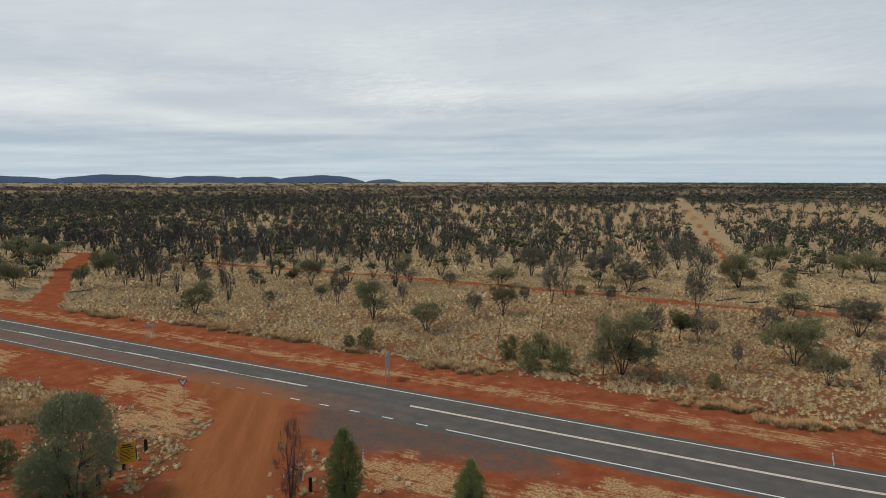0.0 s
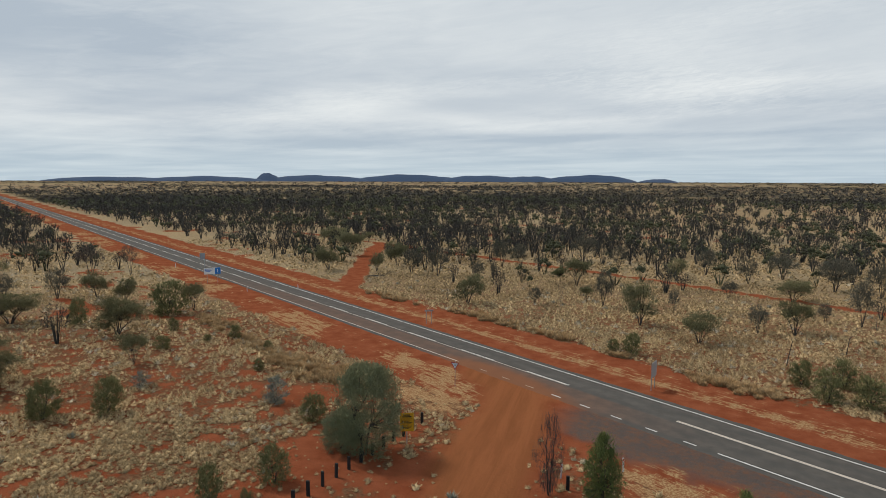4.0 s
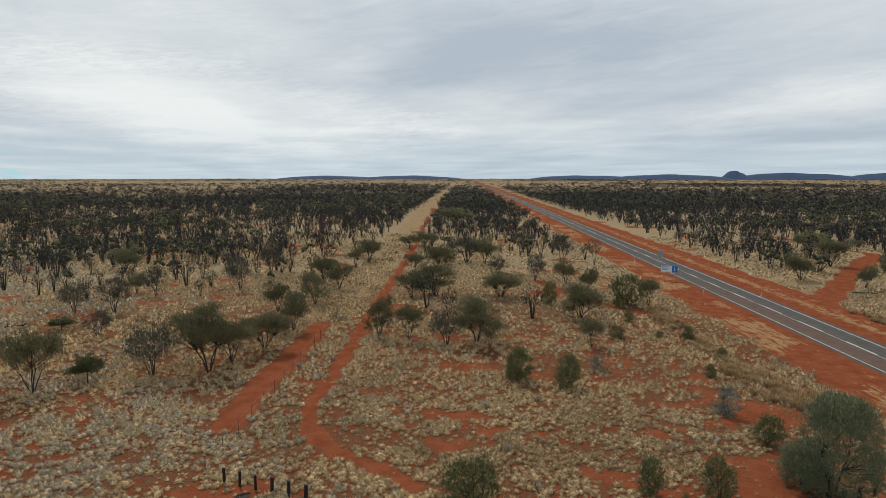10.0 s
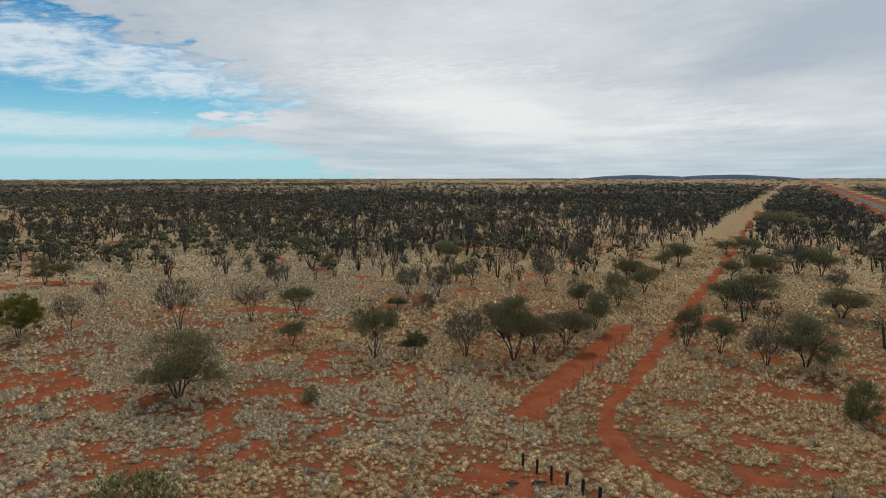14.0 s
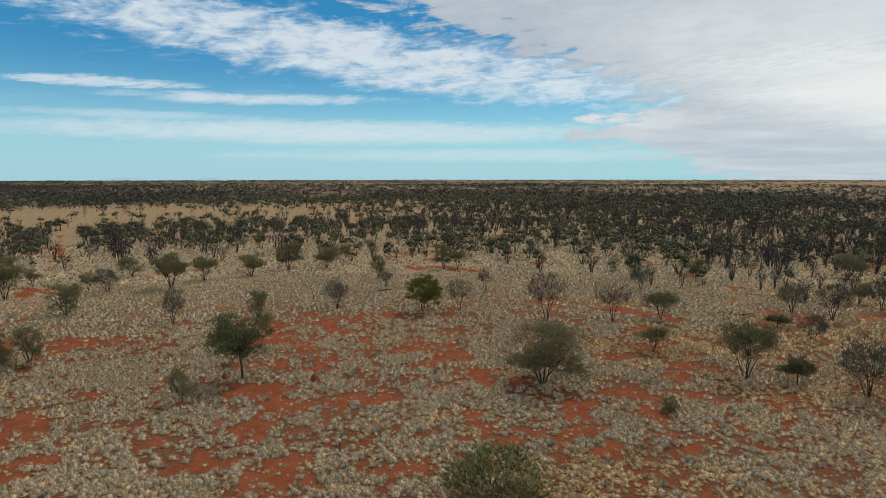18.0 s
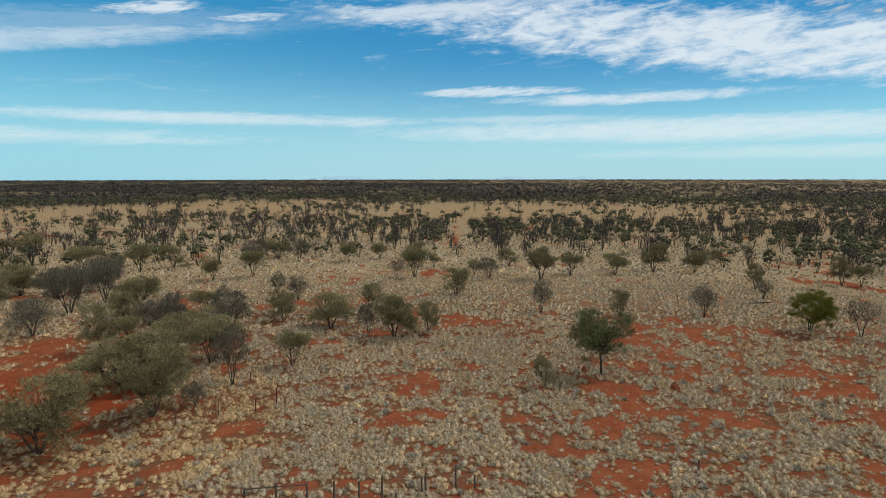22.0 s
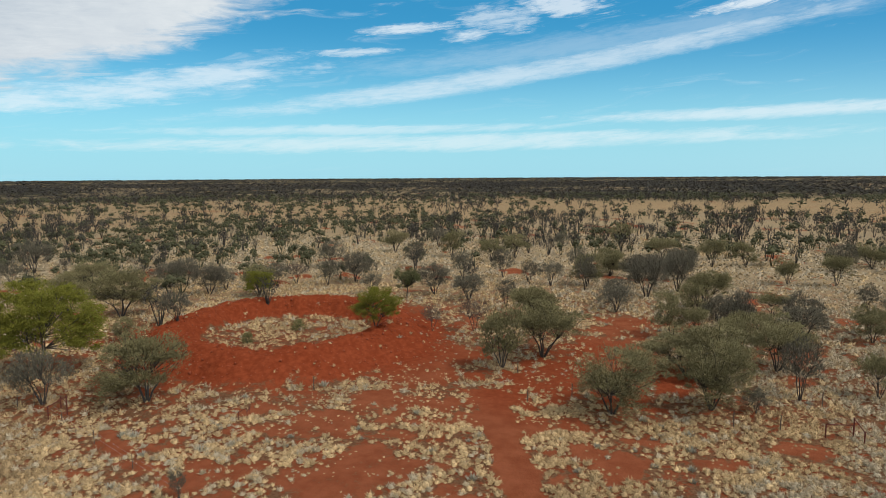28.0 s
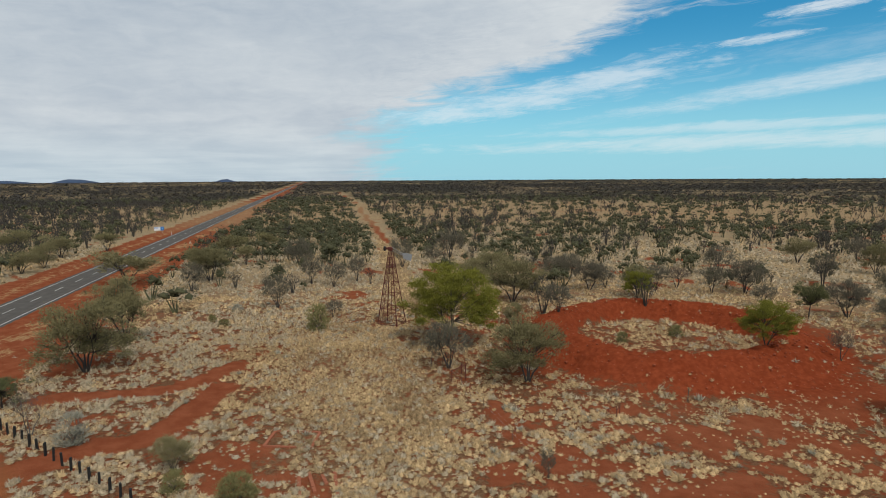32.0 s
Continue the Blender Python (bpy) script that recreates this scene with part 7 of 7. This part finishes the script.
# ---- windmill tower ----
def windmill(x, y):
    t = thing("windmill_tower", turn_at(x, y, -139), "rusted red steel windmill tower without its wheel", "windmill")
    top, base, head = 10.1, 1.45, 0.22

    def leg(k, z):
        r = base + (head - base) * z / top
        return Vector(((-1, 1, 1, -1)[k] * r, (-1, -1, 1, 1)[k] * r, z))
    for k in range(4):
        part("leg", rod(bmesh.new(), leg(k, -0.2), leg(k, top), 0.072, 0.058, 5), RUST, t)
    levels = (0.25, 2.4, 4.3, 5.9, 7.2, 8.3, 9.3)
    for z in levels:
        for k in range(4):
            part("girt", rod(bmesh.new(), leg(k, z), leg((k + 1) % 4, z), 0.045, sides=4), RUST, t)
    for z0, z1 in zip(levels, levels[1:]):
        for k in range(4):
            part("brace", rod(bmesh.new(), leg(k, z0), leg((k + 1) % 4, z1), 0.024, sides=4), RUST, t)
            part("brace", rod(bmesh.new(), leg((k + 1) % 4, z0), leg(k, z1), 0.024, sides=4), RUST, t)
    part("pump_rod", rod(bmesh.new(), (0, 0, 0), (0, 0, top + 0.3), 0.03, sides=6), RUST, t)
    ladder = part("ladder", rod(rod(bmesh.new(), leg(0, 0.3) + Vector((0.3, 0, 0)), leg(0, 8.6) + Vector((0.12, 0, 0)), 0.02, sides=4), leg(0, 0.3) + Vector((0.6, 0, 0)), leg(0, 8.6) + Vector((0.32, 0, 0)), 0.03, sides=4), RUST, t)
    for k in range(20):
        z = 0.6 + 0.4 * k
        part("rung", rod(bmesh.new(), leg(0, z) + Vector((0.29 - 0.008 * k, 0, 0)), leg(0, z) + Vector((0.6 - 0.013 * k, 0, 0)), 0.012, sides=4), RUST, ladder)
    part("platform", box(bmesh.new(), -0.55, 0.55, -0.55, 0.55, 8.0, 8.06, 0.01), RUST, t, "small rusted platform")
    gear = part("gearbox", box(bmesh.new(), -0.38, 0.30, -0.2, 0.2, top + 0.1, top + 0.62, 0.08), RUST, t, "dark rusted gearbox")
    bm = bmesh.new()
    rod(bm, (-0.75, 0, top + 0.4), (-0.38, 0, top + 0.4), 0.12, 0.16, 10)
    part("hub", bm, RUST, gear)
    bm = bmesh.new()
    bmesh.ops.create_cone(bm, cap_ends=True, segments=14, radius1=0.34, radius2=0.30, depth=0.18, matrix=Matrix.Translation((-0.85, 0, top + 0.38)) @ Matrix.Rotation(radians(90), 4, "Y"))
    part("wheel_boss", bm, BLACK, gear, "black wheel boss")
    part("tail_arm", rod(bmesh.new(), (0.2, 0, top + 0.6), (2.4, -0.5, top - 0.35), 0.03, sides=5), STEEL, t)
    part("tail_arm", rod(bmesh.new(), (0.2, 0, top + 0.2), (2.2, -0.45, top - 0.45), 0.03, sides=5), STEEL, t)
    bm = bmesh.new()
    outline = [(1.9, 0.0), (2.1, -0.75), (3.3, -0.95), (3.5, -0.1), (2.6, 0.05)]
    lo = [bm.verts.new((a, -0.2 * a - 0.01, top + b - 0.1)) for a, b in outline]
    hi = [bm.verts.new((a, -0.2 * a + 0.015, top + b - 0.1)) for a, b in outline]
    bm.faces.new(lo), bm.faces.new(hi[::-1])
    for i in range(5):
        bm.faces.new((lo[i], lo[(i + 1) % 5], hi[(i + 1) % 5], hi[i]))
    bmesh.ops.recalc_face_normals(bm, faces=bm.faces)
    part("tail_vane", bm, SIGN_BACK, t, "pale grey sheet metal tail vane")


windmill(78.0, -33.3)


# ---- old campfires ----
def campfire(x, y, wide, seed):
    """A low bed of ash and cinders with a few charred sticks on it."""
    rnd = random.Random(seed)
    t = thing("campfire_ash", turn_at(x, y, 0), "cold black campfire ash on trodden red earth", "campfire", "old campfires")
    bm = bmesh.new()
    rings = []
    for part_out, up in ((1.0, -0.03), (0.72, 0.035), (0.35, 0.06)):
        rings.append([bm.verts.new((wide / 2 * part_out * math.cos(a) * rnd.uniform(0.8, 1.15), wide / 2 * part_out * math.sin(a) * rnd.uniform(0.8, 1.15), up + rnd.uniform(-0.012, 0.012))) for a in (6.2832 * k / 16 for k in range(16))])
    for lo, hi in zip(rings, rings[1:]):
        for k in range(16):
            bm.faces.new((lo[k], lo[(k + 1) % 16], hi[(k + 1) % 16], hi[k]))
    bm.faces.new(rings[-1])
    part("ash", bm, ASH, t)
    for k in range(4):
        a, b = rnd.uniform(0, 6.28), rnd.uniform(-0.2, 0.2) * wide
        d = Vector((math.cos(a), math.sin(a), 0)) * wide * rnd.uniform(0.3, 0.5)
        mid = Vector((b, -b, 0.07 + 0.01 * k))
        part("charred_stick", rod(bmesh.new(), mid - d, mid + d, 0.025, 0.015, 5), BLACK, t)


campfire(-38.9, 4.0, 1.1, 3)
campfire(-38.9, 2.3, 0.9, 8)


# ---- termite mounds, fallen timber ----
def termite_mound(x, y, high, wide):
    t = thing("termite_mound", turn_at(x, y, 0), "dark red termite mound on bare red earth", "termite mound", "termite mounds")
    bm = bmesh.new()
    bmesh.ops.create_icosphere(bm, subdivisions=3, radius=1)
    for v in bm.verts:
        n = noise.noise(v.co * 2.2 + Vector((x, y, 0)))
        taper = 1.0 - 0.35 * max(0, v.co.z)
        v.co = Vector((v.co.x * wide / 2 * taper, v.co.y * wide / 2 * taper, v.co.z * high)) * (1 + 0.3 * n)
    part("mound", bm, MOUND, t)


termite_mound(-41.2, -45.7, 0.85, 1.0)
termite_mound(-36.4, -53.6, 0.6, 0.7)
termite_mound(-84.0, -133.0, 1.2, 1.0)


def fallen(x, y, deg, length):
    rnd = random.Random(f"{x}{deg}")
    t = thing("fallen_tree", turn_at(x, y, deg), "dark fallen dead tree lying in the grass", "dead wood", "fallen trees")
    part("trunk", rod(rod(bmesh.new(), (0, 0, 0.15), (length * 0.5, 0.2, 0.22), 0.13, 0.1, 6), (length * 0.5, 0.2, 0.22), (length, 0.0, 0.5), 0.1, 0.03, 6), BARK, t)
    for _ in range(9):
        a = Vector((rnd.uniform(0.3, 0.95) * length, 0.1, 0.25))
        b = a + Vector((rnd.uniform(0.2, 1.4), rnd.uniform(-1.5, 1.5), rnd.uniform(-0.1, 1.1)))
        part("branch", rod(bmesh.new(), a, b, 0.045, 0.01, 4), BARK, t)


for x, y, deg, length in ((30, 109.0, -10, 5), (35, 110.5, 40, 4), (45, 101, 15, 5), (49, 100, -20, 4), (76, 131, -15, 6), (81, 134, 160, 5), (59, 96, 10, 5), (-79, -73, 150, 4), (-97, -20, 80, 4), (-70, -162, 10, 6), (62, 95, 170, 4),
                          (-66, 108, 20, 3), (-87.0, 128.0, 200, 4)):
    fallen(x, y, deg, length)


# ---- old brickwork in the grass ----
def brick_mesh():
    bm = box(bmesh.new(), -0.115, 0.115, -0.055, 0.055, -0.05, 0.11, 0.008)
    me = bpy.data.meshes.new("brick")
    bm.to_mesh(me)
    bm.free()
    me.materials.append(BRICK)
    return me


BRICK = plain("weathered red brick", (0.34, 0.115, 0.058), 0.9, vary=0.4, scale=7)
BRICK_MESH = brick_mesh()


def brick_course(parent, a, b, seed):
    """Bricks laid side by side across the line from a to b, a few of them sunk or askew."""
    rnd = random.Random(seed)
    a, b = Vector(a), Vector(b)
    way = (b - a).normalized()
    deg = math.degrees(math.atan2(way.y, way.x)) + 90
    for k in range(int((b - a).length / 0.125)):
        p = a + way * (0.06 + 0.125 * k)
        ob = new("brick", BRICK_MESH)
        ob.parent = parent
        ob.matrix_local = pose(p.x, p.y, floor_at(p.x, p.y) + rnd.uniform(-0.02, 0.02), rnd.uniform(-4, 4), rnd.uniform(-4, 4), deg + rnd.uniform(-6, 6))


def garden_bed():
    t = thing("garden_bed", Matrix.Identity(4), "old rectangular garden bed edged with weathered red bricks", "garden bed")
    corners = [(46.3, -9.6), (44.5, -12.7), (46.9, -14.1), (48.7, -11.0)]
    for k in range(4):
        brick_course(t, corners[k], corners[(k + 1) % 4], k)


garden_bed()
for k, (a, b) in enumerate((((40.7, -10.8), (37.7, -10.1)), ((40.7, -11.5), (37.8, -11.1)), ((39.9, -12.2), (38.5, -12.1)), ((40.0, -13.1), (36.8, -12.3)), ((39.6, -13.9), (38.7, -13.7)))):
    row = thing("brick_row", Matrix.Identity(4), "low row of broken red bricks half sunk in the grass", "brickwork", "brick rows")
    brick_course(row, a, b, 10 + k)
